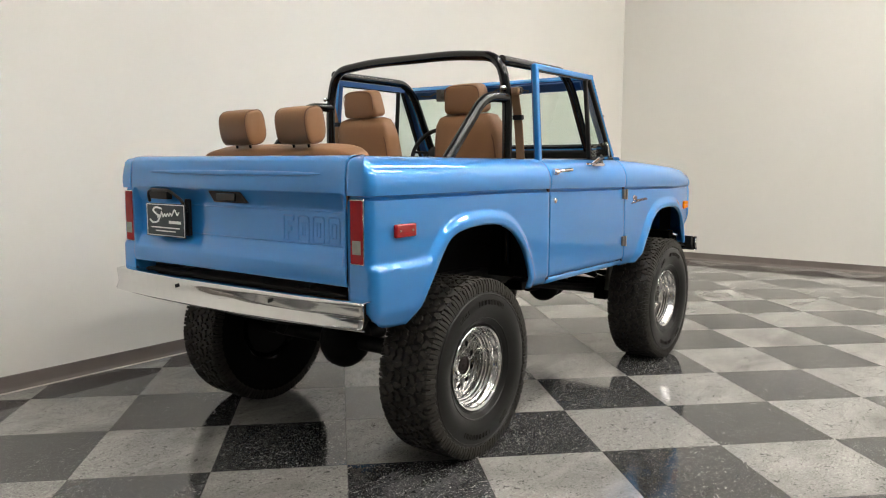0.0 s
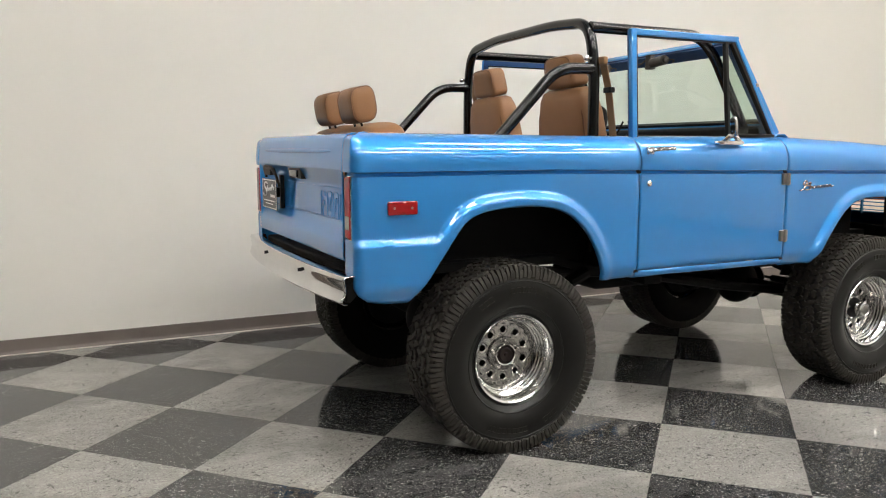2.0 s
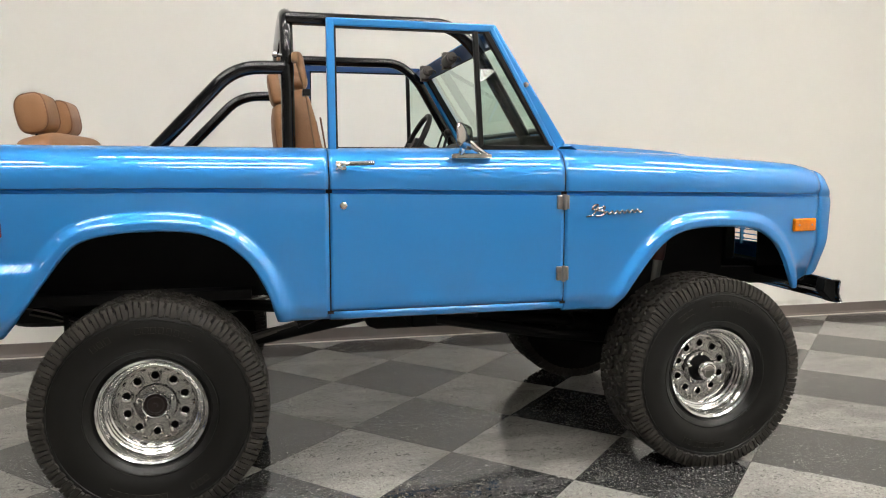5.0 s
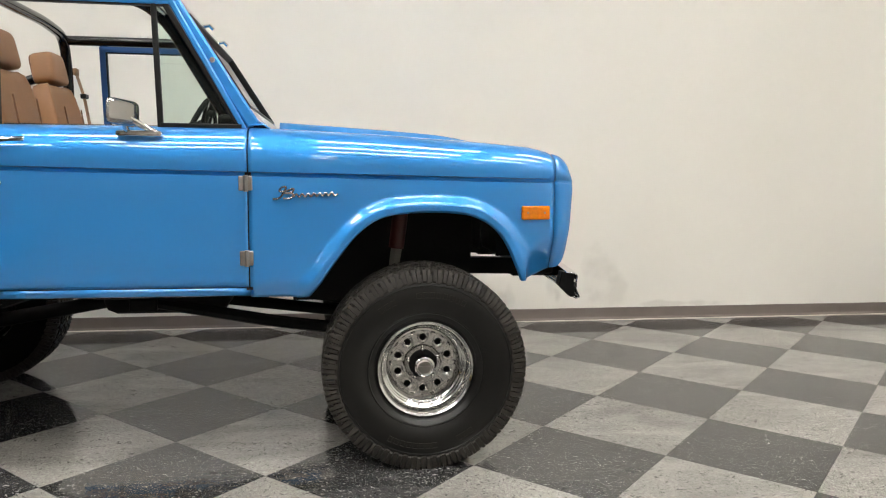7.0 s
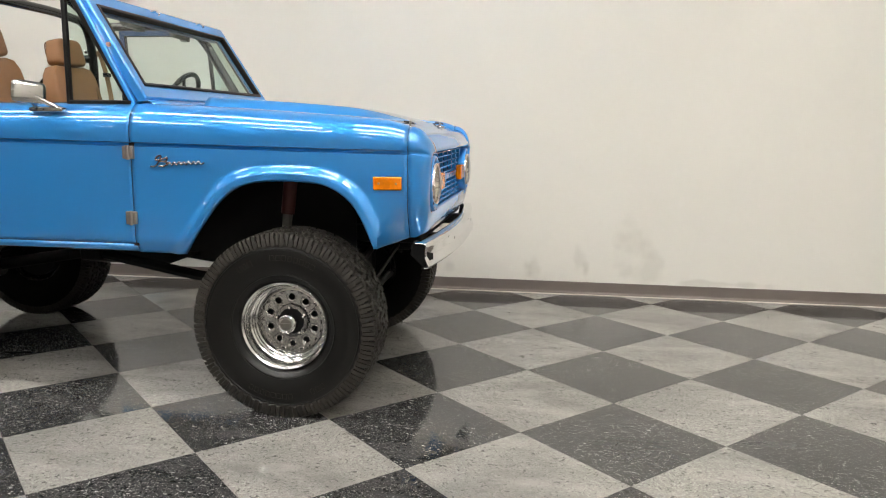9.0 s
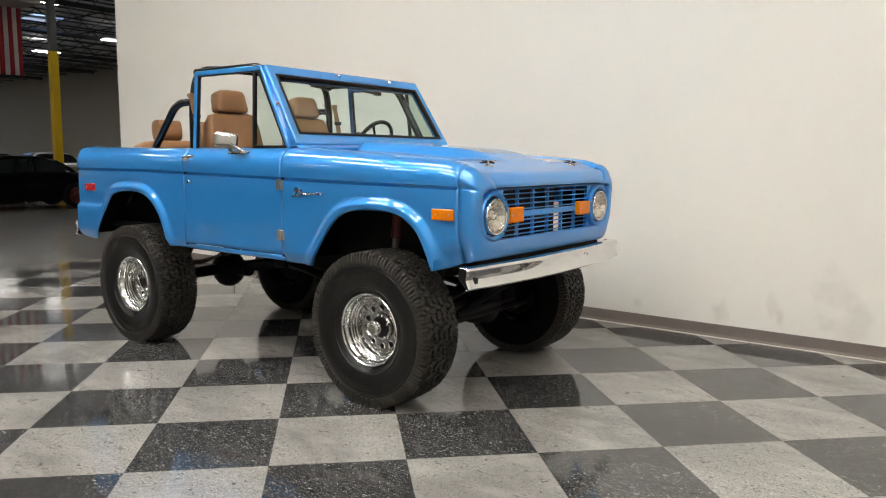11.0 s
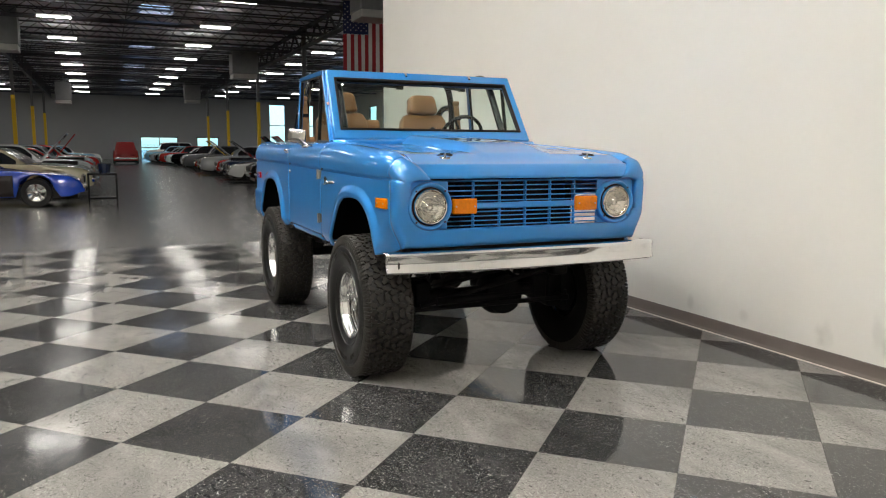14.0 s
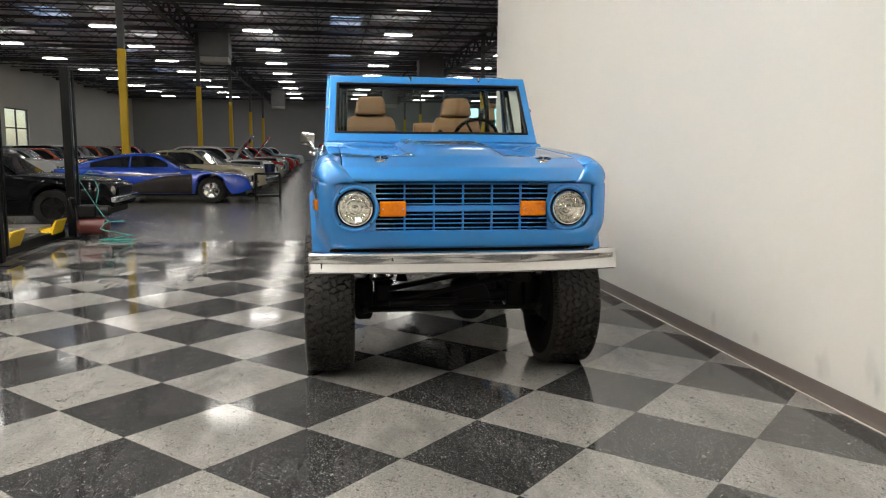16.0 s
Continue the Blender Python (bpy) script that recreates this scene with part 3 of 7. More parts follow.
# ---- the blue off-road car ----
HALF, TAIL, NOSE = 0.85, -1.905, 1.815
REAR_ARCH = [(-1.66, .719), (-1.60, .79), (-1.502, .929), (-1.44, 1.012), (-1.39, 1.056), (-1.30, 1.083), (-1.143, 1.095), (-1.0, 1.085), (-.911, 1.055), (-.85, 1.012), (-.791, .948), (-.739, .85), (-.703, .737)]
FRONT_ARCH = [(.692, .716), (.735, .768), (.774, .824), (.830, .902), (.885, .970), (.945, 1.022), (1.005, 1.050), (1.08, 1.064), (1.18, 1.070), (1.29, 1.066), (1.37, 1.052), (1.44, 1.014), (1.487, .968), (1.523, .908), (1.551, .845), (1.575, .786)]


def dense(pts, per=6):
    """Smooth curve through points."""
    out = []
    n = len(pts)
    for i in range(n - 1):
        p0, p1, p2, p3 = pts[max(0, i - 1)], pts[i], pts[i + 1], pts[min(n - 1, i + 2)]
        for k in range(per):
            t = k / per
            out.append(tuple(0.5 * (2 * b_ + (c - a) * t + (2 * a - 5 * b_ + 4 * c - d) * t * t + (3 * b_ - a - 3 * c + d) * t ** 3) for a, b_, c, d in zip(p0, p1, p2, p3)))
    out.append(pts[-1])
    return out


RA, FA = dense(REAR_ARCH, 30), dense(FRONT_ARCH, 30)
ARCH = np.array(RA + FA)


def bottom_of(x):
    if -1.66 <= x <= -0.703:
        return float(np.interp(x, [p[0] for p in RA], [p[1] for p in RA]))
    if 0.692 <= x <= 1.575:
        return float(np.interp(x, [p[0] for p in FA], [p[1] for p in FA]))
    if x < -1.66:
        return float(np.interp(x, [-1.905, -1.89, -1.85, -1.78, -1.66], [0.80, 0.765, 0.735, 0.722, 0.719]))
    if x > 1.575:
        return float(np.interp(x, [1.575, 1.60, 1.66, 1.7245, 1.815], [0.782, 0.784, 0.800, 0.826, 0.860]))
    return 0.737 if x < 0 else 0.727


def crease_of(x):
    return 1.250 - 0.043 * min(1, max(0, (x + 1.0) / 2.7))


def hood_edge(x):
    return float(np.interp(x, [-1.9, -0.5, 0.5, 1.0, 1.45, 1.62, 1.72, 1.785, 1.815], [1.413, 1.405, 1.408, 1.380, 1.349, 1.329, 1.295, 1.268, 1.238]))


def crest_of(x):
    """How far the fender rises above the edge of the hood."""
    return float(np.interp(x, [0.55, 1.0, 1.45, 1.62, 1.69, 1.7245, 1.785, 1.815], [0.0, 0.006, 0.010, 0.016, 0.024, 0.022, 0.010, 0.004]))


def top_of(x):
    return hood_edge(x) + crest_of(x)


def half_at(x):
    """Half width of the body: the fenders draw in towards the nose."""
    return HALF - 0.040 * max(0.0, min(1.0, (x - 1.2) / 0.53)) ** 2


def ease(t):
    t = min(1, max(0, t))
    return t * t * (3 - 2 * t)


def plan_path(s0, s1, gate=0.757):
    """Columns along the flank: rear face, rear corner, flank, front corner, front face. Each: base point, outward normal, flank x."""
    out = []
    rr, rf = 0.036, 0.085
    if s0 < TAIL + 0.001:
        for y in np.linspace(gate, HALF - rr, 7)[:-1]:
            out.append(((TAIL, y), (-1, 0), TAIL))
        for a in np.linspace(0, 90, 9):
            c, s = math.cos(radians(a)), math.sin(radians(a))
            out.append(((TAIL + rr - rr * c, HALF - rr + rr * s), (-c, s), TAIL + rr - rr * c))
        s0 = TAIL + rr + 0.015
    x1 = min(s1, NOSE - rf)
    xs = {round(s0, 4), round(x1, 4)} | {round(s0 + (x1 - s0) * i / 70, 4) for i in range(71)}
    xs |= {round(float(p[0]), 4) for p in ARCH[::9] if s0 < p[0] < x1}
    last = None
    for x in sorted(xs):
        if last is None or x - last > 0.004:
            out.append(((x, half_at(x)), (0, 1), x))
            last = x
    if s1 > NOSE - 0.001:
        for a in np.linspace(90, 0, 11)[1:]:
            c, s = math.cos(radians(a)), math.sin(radians(a))
            out.append(((NOSE - rf + rf * c, HALF - rf + rf * s), (c, s), NOSE - rf + rf * c))
        out.append(((NOSE, 0.722), (1, 0), NOSE))
        out.append(((NOSE - 0.006, 0.711), (0.7, -0.7), NOSE))
        out.append(((NOSE - 0.04, 0.707), (0, -0.3), NOSE))
    return out


def side_panel(s0, s1, side, low=None, inner=True):
    cols = []
    gate = 0.731 if side < 0 else 0.752      # where the panel meets the tailgate
    path = plan_path(s0, s1, gate)
    lead = sum(1 for p in path if p[2] < NOSE - 0.086)
    for (x, y), (nx, ny), fx in path:
        zb = low if low is not None else bottom_of(fx)
        zc, zt = crease_of(fx), top_of(fx)
        zs = [(zb + (zc - 0.014 - zb) * k / 36, None) for k in range(37)]
        sag = ease((1.74 - fx) / 0.06)                       # the crease dies out before the nose
        up = [(-0.012, 0.004 + 0.005 * sag), (-0.004, 0.003 + 0.011 * sag), (0.001, 0.001 + 0.014 * sag), (0.005, 0.001 - 0.005 * sag)]
        zs += [(zc + d, i) for d, i in up]
        h = zt - zc
        zs += [(zc + h * f, i) for f, i in ((0.22, -0.007), (0.40, -0.005), (0.56, 0.003), (0.70, 0.015), (0.81, 0.030), (0.90, 0.049), (0.965, 0.074), (0.992, 0.097))]
        cr = crest_of(fx)
        zs += [(zt - 0.35 * cr, 0.122)]
        if inner:
            zs += [(zt - cr, 0.162), (zt - cr - 0.012, 0.167), (zt - cr - 0.05, 0.167)]
        col_ = []
        for z, inset in zs:
            if inset is None:
                tuck = ease((fx - 1.52) / 0.18)      # the fender draws in under the lamps
                inset = (0.034 + 0.034 * tuck) * ease(((0.80 if fx < 1.60 else zb + 0.07 + 0.10 * tuck) - z) / (0.09 + 0.12 * tuck)) + 0.003 * ease((z - 1.15) / 0.1)
                d = float(np.min(np.hypot(ARCH[:, 0] - fx, ARCH[:, 1] - z)))
                lip = 0.023 * ease((0.080 - d) / 0.052) - 0.007 * max(0.0, 1 - d / 0.010)
                if fx < -1.5 and z < 1.0:
                    lip = max(lip, 0.021 * ease((0.984 - z) / 0.020)) * ny * ny
                inset -= lip
                if low is None and d < 0.004:
                    inset += 0.012
            if fx > 1.2 and inset > 0.012 and z > zc:
                inset *= (half_at(fx) - 0.688) / 0.162
            px, py = x - nx * inset, y - ny * inset
            if fx > 1.7246 and inset > 0.03:                 # over the nose the shoulder closes on the hood gap
                u = (len(cols) - lead) / 10
                w = ease((inset - 0.03) / 0.11)
                px += (1.7245 + (NOSE - 0.006 - 1.7245) * min(1, max(0, u)) - px) * w
                py += (0.684 - py) * w
            if fx < TAIL + 0.0365 and inset > 0.0 and z > zc + 0.03:      # the tail rolls over as the tailgate does
                h_ = (z - zc) / (zt - zc)
                roll = float(np.interp(h_, [0, 0.5, 0.8, 0.9, 0.965, 0.992, 1.0], [-0.006, -0.003, 0.004, 0.010, 0.022, 0.040, 0.055]))
                k_in = abs(nx)
                px = x - nx * (roll * k_in + min(inset, 0.03) * (1 - k_in))
                py = y - ny * min(inset, 0.034)
                w = ease((inset - 0.03) / 0.125)
                u = min(1.0, len(cols) / 15)
                px += (-1.80 - px) * w
                py += (gate - 0.004 - 0.050 * u - py) * w
            col_.append((px, side * py, z))
        cols.append(col_)
    return Shape().grid(cols, flip=side > 0)


car = thing("off_road_car", "lifted blue open-top two-door off-road car with tan seats", "car", pose(0, 0.035, 0))
for side in (-1, 1):
    part("rear_quarter", side_panel(TAIL, -0.503, side), BLUE, car, solid=0.004, sharp=50)
    dr = part("door", side_panel(-0.498, 0.462, side, 0.772), BLUE, car, solid=0.004, sharp=50)
    part("front_fender", side_panel(0.467, 1.722, side), BLUE, car, solid=0.004, sharp=50)
    rk = Shape().grid([[(x, side * (HALF - i), z) for z, i in ((0.768, 0.010), (0.750, 0.011), (0.738, 0.018), (0.730, 0.038), (0.729, 0.12))] for x in np.linspace(-0.503, 0.468, 8)])
    part("rocker_panel", rk, BLUE, car, solid=0.004)
    # dark seams behind the door gaps
    for xg in (-0.5005, 0.4645):
        part("door_seal", Shape().box(xg - 0.012, xg + 0.012, side * (HALF - 0.012) - 0.004, side * (HALF - 0.012) + 0.004, 0.76, 1.33), TRIM, car)

    # door glass members
    yb, yt = side * 0.765, side * (0.735 if side < 0 else 0.718)
    fr = Shape()

    def bar(s, p, q, wx, wy):
        p, q = Vector(p), Vector(q)
        d = (q - p).normalized()
        u = Vector((0, 1, 0))
        v = d.cross(u).normalized()
        u = v.cross(d).normalized()
        pts = [e + a * wx * v + b_ * wy * u for e in (p, q) for a, b_ in ((1, 1), (-1, 1), (-1, -1), (1, -1))]
        s.add(pts, [(0, 1, 5, 4), (1, 2, 6, 5), (2, 3, 7, 6), (3, 0, 4, 7), (3, 2, 1, 0), (4, 5, 6, 7)])
    bar(fr, (-0.478, yb, 1.39), (-0.478, yt, 1.905), 0.016, 0.014)
    bar(fr, (-0.494, yt, 1.890), (0.190, yt, 1.890), 0.016, 0.014)
    bar(fr, (0.168, yt, 1.900), (0.448, yb, 1.395), 0.012, 0.014)
    part("window_frame", fr, BLUE, dr, bevel=0.006)
    fl_ = Shape()
    yi = side * 0.0165
    bar(fl_, (-0.478, yb - yi, 1.40), (-0.478, yt - yi, 1.90), 0.0155, 0.002)
    bar(fl_, (-0.490, yt - yi, 1.890), (0.185, yt - yi, 1.890), 0.0155, 0.002)
    bar(fl_, (0.166, yt - yi, 1.895), (0.446, yb - yi, 1.400), 0.0115, 0.002)
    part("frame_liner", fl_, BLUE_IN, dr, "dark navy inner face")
    sl = Shape()
    bar(sl, (-0.460, yb, 1.40), (-0.460, yt, 1.874), 0.004, 0.010)
    bar(sl, (-0.462, yt, 1.872), (0.165, yt, 1.872), 0.004, 0.010)
    part("window_channel", sl, TRIM, dr)
    vp = Shape()
    bar(vp, (0.128, yb, 1.395), (0.108, yt, 1.880), 0.0105, 0.012)
    bar(vp, (0.128, yb, 1.408), (0.440, yb, 1.408), 0.010, 0.014)
    bar(vp, (0.150, yt, 1.880), (0.432, yb, 1.405), 0.012, 0.012)
    part("vent_window_frame", vp, TRIM, dr, "black rubber vent window surround", bevel=0.004)
    vg = Shape().add([(0.140, yb, 1.415), (0.425, yb, 1.415), (0.155, yt, 1.865), (0.122, yt, 1.865)], [(0, 1, 2, 3)])
    part("vent_glass", vg, PANE, dr).visible_shadow = False
    part("window_ledge", Shape().box(-0.46, 0.44, min(side * 0.685, side * 0.735), max(side * 0.685, side * 0.735), 1.385, 1.409), TRIM, dr, bevel=0.004)
    part("door_card", Shape().box(-0.48, 0.44, min(side * 0.665, side * 0.685), max(side * 0.665, side * 0.685), 0.80, 1.39), UNDER, dr)

    # handle, lock, hinges, mirror
    yo = side * (HALF - 0.002)
    hd = Shape().tube([(-0.460, yo + side * 0.022, 1.335), (-0.44, yo + side * 0.045, 1.342), (-0.33, yo + side * 0.042, 1.346)], 0.009, 10, 0.03)
    hd.box(-0.475, -0.435, min(yo, yo + side * 0.020), max(yo, yo + side * 0.020), 1.318, 1.352)
    hd.ball((-0.462, yo + side * 0.025, 1.332), 0.013)
    part("door_handle", hd, CHROME, dr, "chrome door handle", bevel=0.003)
    part("lock", Shape().lathe([(0.0, 0.012), (0.009, 0.012), (0.014, 0.008), (0.015, 0.0)], 20, pose(-0.446, yo, 1.182, 90 if side < 0 else -90)), CHROME, dr, "round chrome lock")
    for z in (1.186, 0.890):
        hg = part("hinge", Shape().box(0.430, 0.482, min(yo - side * 0.004, yo + side * 0.016), max(yo - side * 0.004, yo + side * 0.016), z - 0.029, z + 0.029), STEEL, dr, "bare metal strap hinge", bevel=0.004)
        part("hinge_pin", Shape().tube([(0.458, yo + side * 0.018, z - 0.032), (0.458, yo + side * 0.018, z + 0.032)], 0.0085, 10), STEEL, hg)
    if side < 0:
        mr = Shape().cushion((0.064, side * 0.835, 1.372), (0.172, 0.058, 0.024), None, n=8)
        part_m = part("door_mirror", mr, CHROME, car, "chrome door mirror on a slanted stalk")
        stalk = Shape().grid([[Vector((x, y, z)) + Vector((w * math.sin(t), d * math.cos(t), w * 0.6 * math.sin(t))) for t in np.linspace(0, 2 * math.pi, 13)[:-1]] for x, y, z, w, d in ((0.145, side * 0.842, 1.372, 0.006, 0.016), (0.110, side * 0.850, 1.385, 0.011, 0.013), (0.075, side * 0.866, 1.404, 0.012, 0.011), (0.045, side * 0.885, 1.424, 0.012, 0.010), (0.030, side * 0.893, 1.436, 0.008, 0.008))], closed_u=True)
        part("stalk", stalk, CHROME, part_m)
        part("pivot_post", Shape().tube([(0.02, side * 0.845, 1.376), (0.022, side * 0.885, 1.408)], 0.012, 10), CHROME, part_m)
        hm = pose(0.024, side * 0.902, 1.448, 0, -4, side * 37) @ pose(0, 0, 0, side * 6)
        head = Shape()
        rows = []
        for d, sc in ((0.008, 0.955), (0.006, 0.99), (0.003, 1.0), (-0.002, 0.97), (-0.006, 0.89), (-0.010, 0.74), (-0.0125, 0.52), (-0.014, 0.26), (-0.0145, 0.02)):
            ring = []
            for kq in range(40):
                th = 2 * math.pi * kq / 40
                f = lambda q: math.copysign(abs(q) ** 0.4, q)
                ring.append(hm @ Vector((-d, 0.072 * sc * f(math.cos(th)), 0.050 * sc * f(math.sin(th)))))
            rows.append(ring)
        head.grid(rows, closed_u=True)
        # The duller metal stands in for dark surroundings mirrored in the chrome.
        part("mirror_shell", head, SATIN, part_m, "chrome mirror shell in a duller metal")
        part("mirror_glass", Shape().add([hm @ Vector((-0.0072, a * 0.065, b_ * 0.045)) for a, b_ in ((-1, -1), (1, -1), (1, 1), (-1, 1))], [(0, 1, 2, 3)]), CHROME, part_m)

    # side lamps and script badge
    for name, xa, xb, za, zb, mt, lb in (("rear_side_marker", -1.765, -1.637, 1.083, 1.139, RED, "red side marker lamp"), ("front_side_marker", 1.575, 1.700, 1.040, 1.098, AMBER, "amber side marker lamp")):
        xm, zm, hx_, hz_ = (xa + xb) / 2, (za + zb) / 2, (xb - xa) / 2, (zb - za) / 2
        turn = -side * math.degrees(math.atan((half_at(xa) - half_at(xb)) / (xb - xa)))
        mm = pose(xm, side * (half_at(xm) - 0.002), zm, 0, 0, turn)
        sm = part(name, Shape().box(-hx_, hx_, min(-side * 0.003, side * 0.017), max(-side * 0.003, side * 0.017), -hz_, hz_, mm), mt, car, lb, bevel=0.006)
        for q in (-0.6, 0.6):
            part("screw", Shape().lathe([(0.001, 0.002), (0.004, 0.002), (0.005, 0)], 10, mm @ pose(hx_ * q, side * 0.017, 0, 90 if side < 0 else -90)), STEEL, sm)
    bd = Shape()
    wob = [(0.560, 1.124), (0.585, 1.128), (0.603, 1.150), (0.612, 1.172), (0.595, 1.170), (0.586, 1.155), (0.612, 1.156), (0.640, 1.166), (0.634, 1.150), (0.606, 1.148), (0.640, 1.144), (0.628, 1.128), (0.600, 1.127)]
    bd.tube([(x, yo + side * 0.008, z) for x, z in dense(wob, 4)], 0.0042, 6)
    wave = [(0.64 + 0.0115 * q, 1.132 + (0.012 if q % 2 else -0.001) + 0.0006 * q) for q in range(15)] + [(0.815, 1.146)]
    bd.tube([(x, yo + side * 0.008, z) for x, z in dense(wave, 4)], 0.0040, 6)
    part("script_badge", bd, BADGE, car, "chrome script badge")

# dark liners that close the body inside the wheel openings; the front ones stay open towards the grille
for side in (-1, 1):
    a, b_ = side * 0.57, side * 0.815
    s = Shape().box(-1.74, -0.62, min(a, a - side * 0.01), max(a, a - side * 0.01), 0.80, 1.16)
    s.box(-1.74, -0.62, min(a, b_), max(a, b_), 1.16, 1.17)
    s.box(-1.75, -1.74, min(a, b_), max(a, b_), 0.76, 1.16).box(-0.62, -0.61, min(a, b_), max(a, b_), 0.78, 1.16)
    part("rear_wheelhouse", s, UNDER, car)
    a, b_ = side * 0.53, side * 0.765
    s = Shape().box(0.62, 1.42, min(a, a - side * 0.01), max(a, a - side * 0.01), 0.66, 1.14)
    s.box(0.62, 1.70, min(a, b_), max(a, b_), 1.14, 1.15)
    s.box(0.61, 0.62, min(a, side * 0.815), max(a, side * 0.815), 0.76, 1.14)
    # Black plate added so the fender's blue inside reads dark.
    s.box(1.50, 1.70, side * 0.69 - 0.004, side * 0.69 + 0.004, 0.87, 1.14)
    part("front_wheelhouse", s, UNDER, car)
# Black sheet added to darken the view through the grille.
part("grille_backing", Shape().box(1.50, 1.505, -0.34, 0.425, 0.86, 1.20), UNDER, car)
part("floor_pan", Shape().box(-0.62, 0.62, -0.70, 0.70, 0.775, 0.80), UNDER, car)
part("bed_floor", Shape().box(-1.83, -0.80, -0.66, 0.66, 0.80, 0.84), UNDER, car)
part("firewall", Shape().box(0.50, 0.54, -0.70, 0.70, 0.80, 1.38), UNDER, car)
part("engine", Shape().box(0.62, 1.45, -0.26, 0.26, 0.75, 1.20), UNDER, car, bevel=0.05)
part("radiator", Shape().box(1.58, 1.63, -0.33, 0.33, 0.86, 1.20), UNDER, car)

# hood with its raised centre
def ramp(t):
    """A straight slope with narrow rounded ends, for pressed creases."""
    t = min(1, max(0, t))
    e = 0.14
    if t < e:
        return t * t / (2 * e) / (1 - e)
    if t > 1 - e:
        return 1 - (1 - t) ** 2 / (2 * e) / (1 - e)
    return (t - e / 2) / (1 - e)


def hood_z(x, y):
    edge = hood_edge(min(x, 1.62)) - 0.002
    if x > 1.55:
        edge = float(np.interp(x, [1.55, 1.62, 1.7245, 1.7698, 1.7885, 1.8029, 1.8119, 1.817], [1.337, 1.327, 1.292, 1.280, 1.265, 1.246, 1.228, 1.216]))
    crown = 0.012 * (1 - (y / 0.678) ** 2) * ease((1.80 - x) / 0.3)
    wide = 0.240 - 0.03 * (x - 0.555)
    rise = 0.040 * ease((1.72 - x) / 0.46) * ramp((wide + 0.060 - abs(y)) / 0.072)
    dip = 0.016 * ease((1.66 - x) / 0.4) * ease((abs(y) - wide - 0.02) / 0.05) * ease((0.66 - abs(y)) / 0.16)
    return edge + crown + rise - dip


cols = []
for x in np.concatenate([np.linspace(0.555, 1.60, 40), np.linspace(1.62, 1.76, 8), np.linspace(1.77, 1.818, 10)]):
    x = float(x)
    row = []
    for q in range(-64, 65):
        y = 0.681 * q / 64
        bow = 0.012 * (1 - (y / 0.678) ** 2) * ease((x - 1.5) / 0.3)
        row.append((x + bow, y, hood_z(x, y)))
    cols.append(row)
last = cols[-1]
cols.append([(p[0] - 0.004, p[1], p[2] - 0.012) for p in last])
cols.append([(p[0] - 0.03, p[1], p[2] - 0.014) for p in last])
PIN_X, PIN_Y = 1.665, 0.468
hood = part("hood", Shape().grid(cols, flip=True), BLUE, car, "blue hood with a raised centre bulge", solid=0.004, sharp=60)
for side in (-1, 1):
    zp = hood_z(PIN_X, PIN_Y)
    pn = part("hood_pin", Shape().lathe([(0.001, 0.026), (0.007, 0.026), (0.0075, 0.006), (0.010, 0.004), (0.030, 0.003), (0.033, -0.004)], 24, pose(PIN_X, side * PIN_Y, zp, 0, 8)), SATIN, hood, "steel hood pin with its clip")
    clip_ = Shape().tube([(PIN_X - 0.03, side * PIN_Y - 0.034, zp + 0.012), (PIN_X, side * PIN_Y, zp + 0.016), (PIN_X + 0.02, side * PIN_Y + 0.034, zp + 0.010), (PIN_X + 0.012, side * PIN_Y + 0.044, zp + 0.014), (PIN_X - 0.004, side * PIN_Y + 0.03, zp + 0.020), (PIN_X - 0.02, side * PIN_Y - 0.02, zp + 0.022)], 0.0035, 6, 0.01, 3)
    part("clip", clip_, TRIM, pn)
# cowl ahead of the windscreen
cw = Shape().grid([[(x, y, z + 0.006 * (1 - (y / 0.75) ** 2)) for y in np.linspace(-0.775, 0.775, 9)] for x, z in ((0.44, 1.395), (0.47, 1.418), (0.52, 1.420), (0.545, 1.405), (0.549, 1.36))])
part("cowl", cw, BLUE, car, solid=0.004)

# windscreen members lean back along one plane
WB, WT = Vector((0.487, 0, 1.415)), Vector((0.178, 0, 1.902))
WD = (WT - WB).normalized()
WN = Vector((WD.z, 0, -WD.x))
WL = (WT - WB).length


def ws(y, b_, d=0.0):
    return WB + WD * b_ + WN * d + Vector((0, y, 0))


def ws_ring(o, i, d0, d1):
    """Rectangular ring in the screen's plane; o and i are (half width bottom, half width top, low, high)."""
    s = Shape()
    pts = []
    for wb, wt, lo, hi in (o, i):
        for y, b_ in ((-wb, lo), (wb, lo), (wt, hi), (-wt, hi)):
            pts += [ws(y, b_, d0), ws(y, b_, d1)]
    fs = []
    for k_ in range(4):
        n_ = (k_ + 1) % 4
        O0, O1, P0, P1 = 2 * k_, 2 * k_ + 1, 2 * n_, 2 * n_ + 1
        I0, I1, J0, J1 = O0 + 8, O1 + 8, P0 + 8, P1 + 8
        fs += [(O0, P0, P1, O1), (I0, I1, J1, J0), (O1, P1, J1, I1), (O0, I0, J0, P0)]
    return s.add(pts, fs)


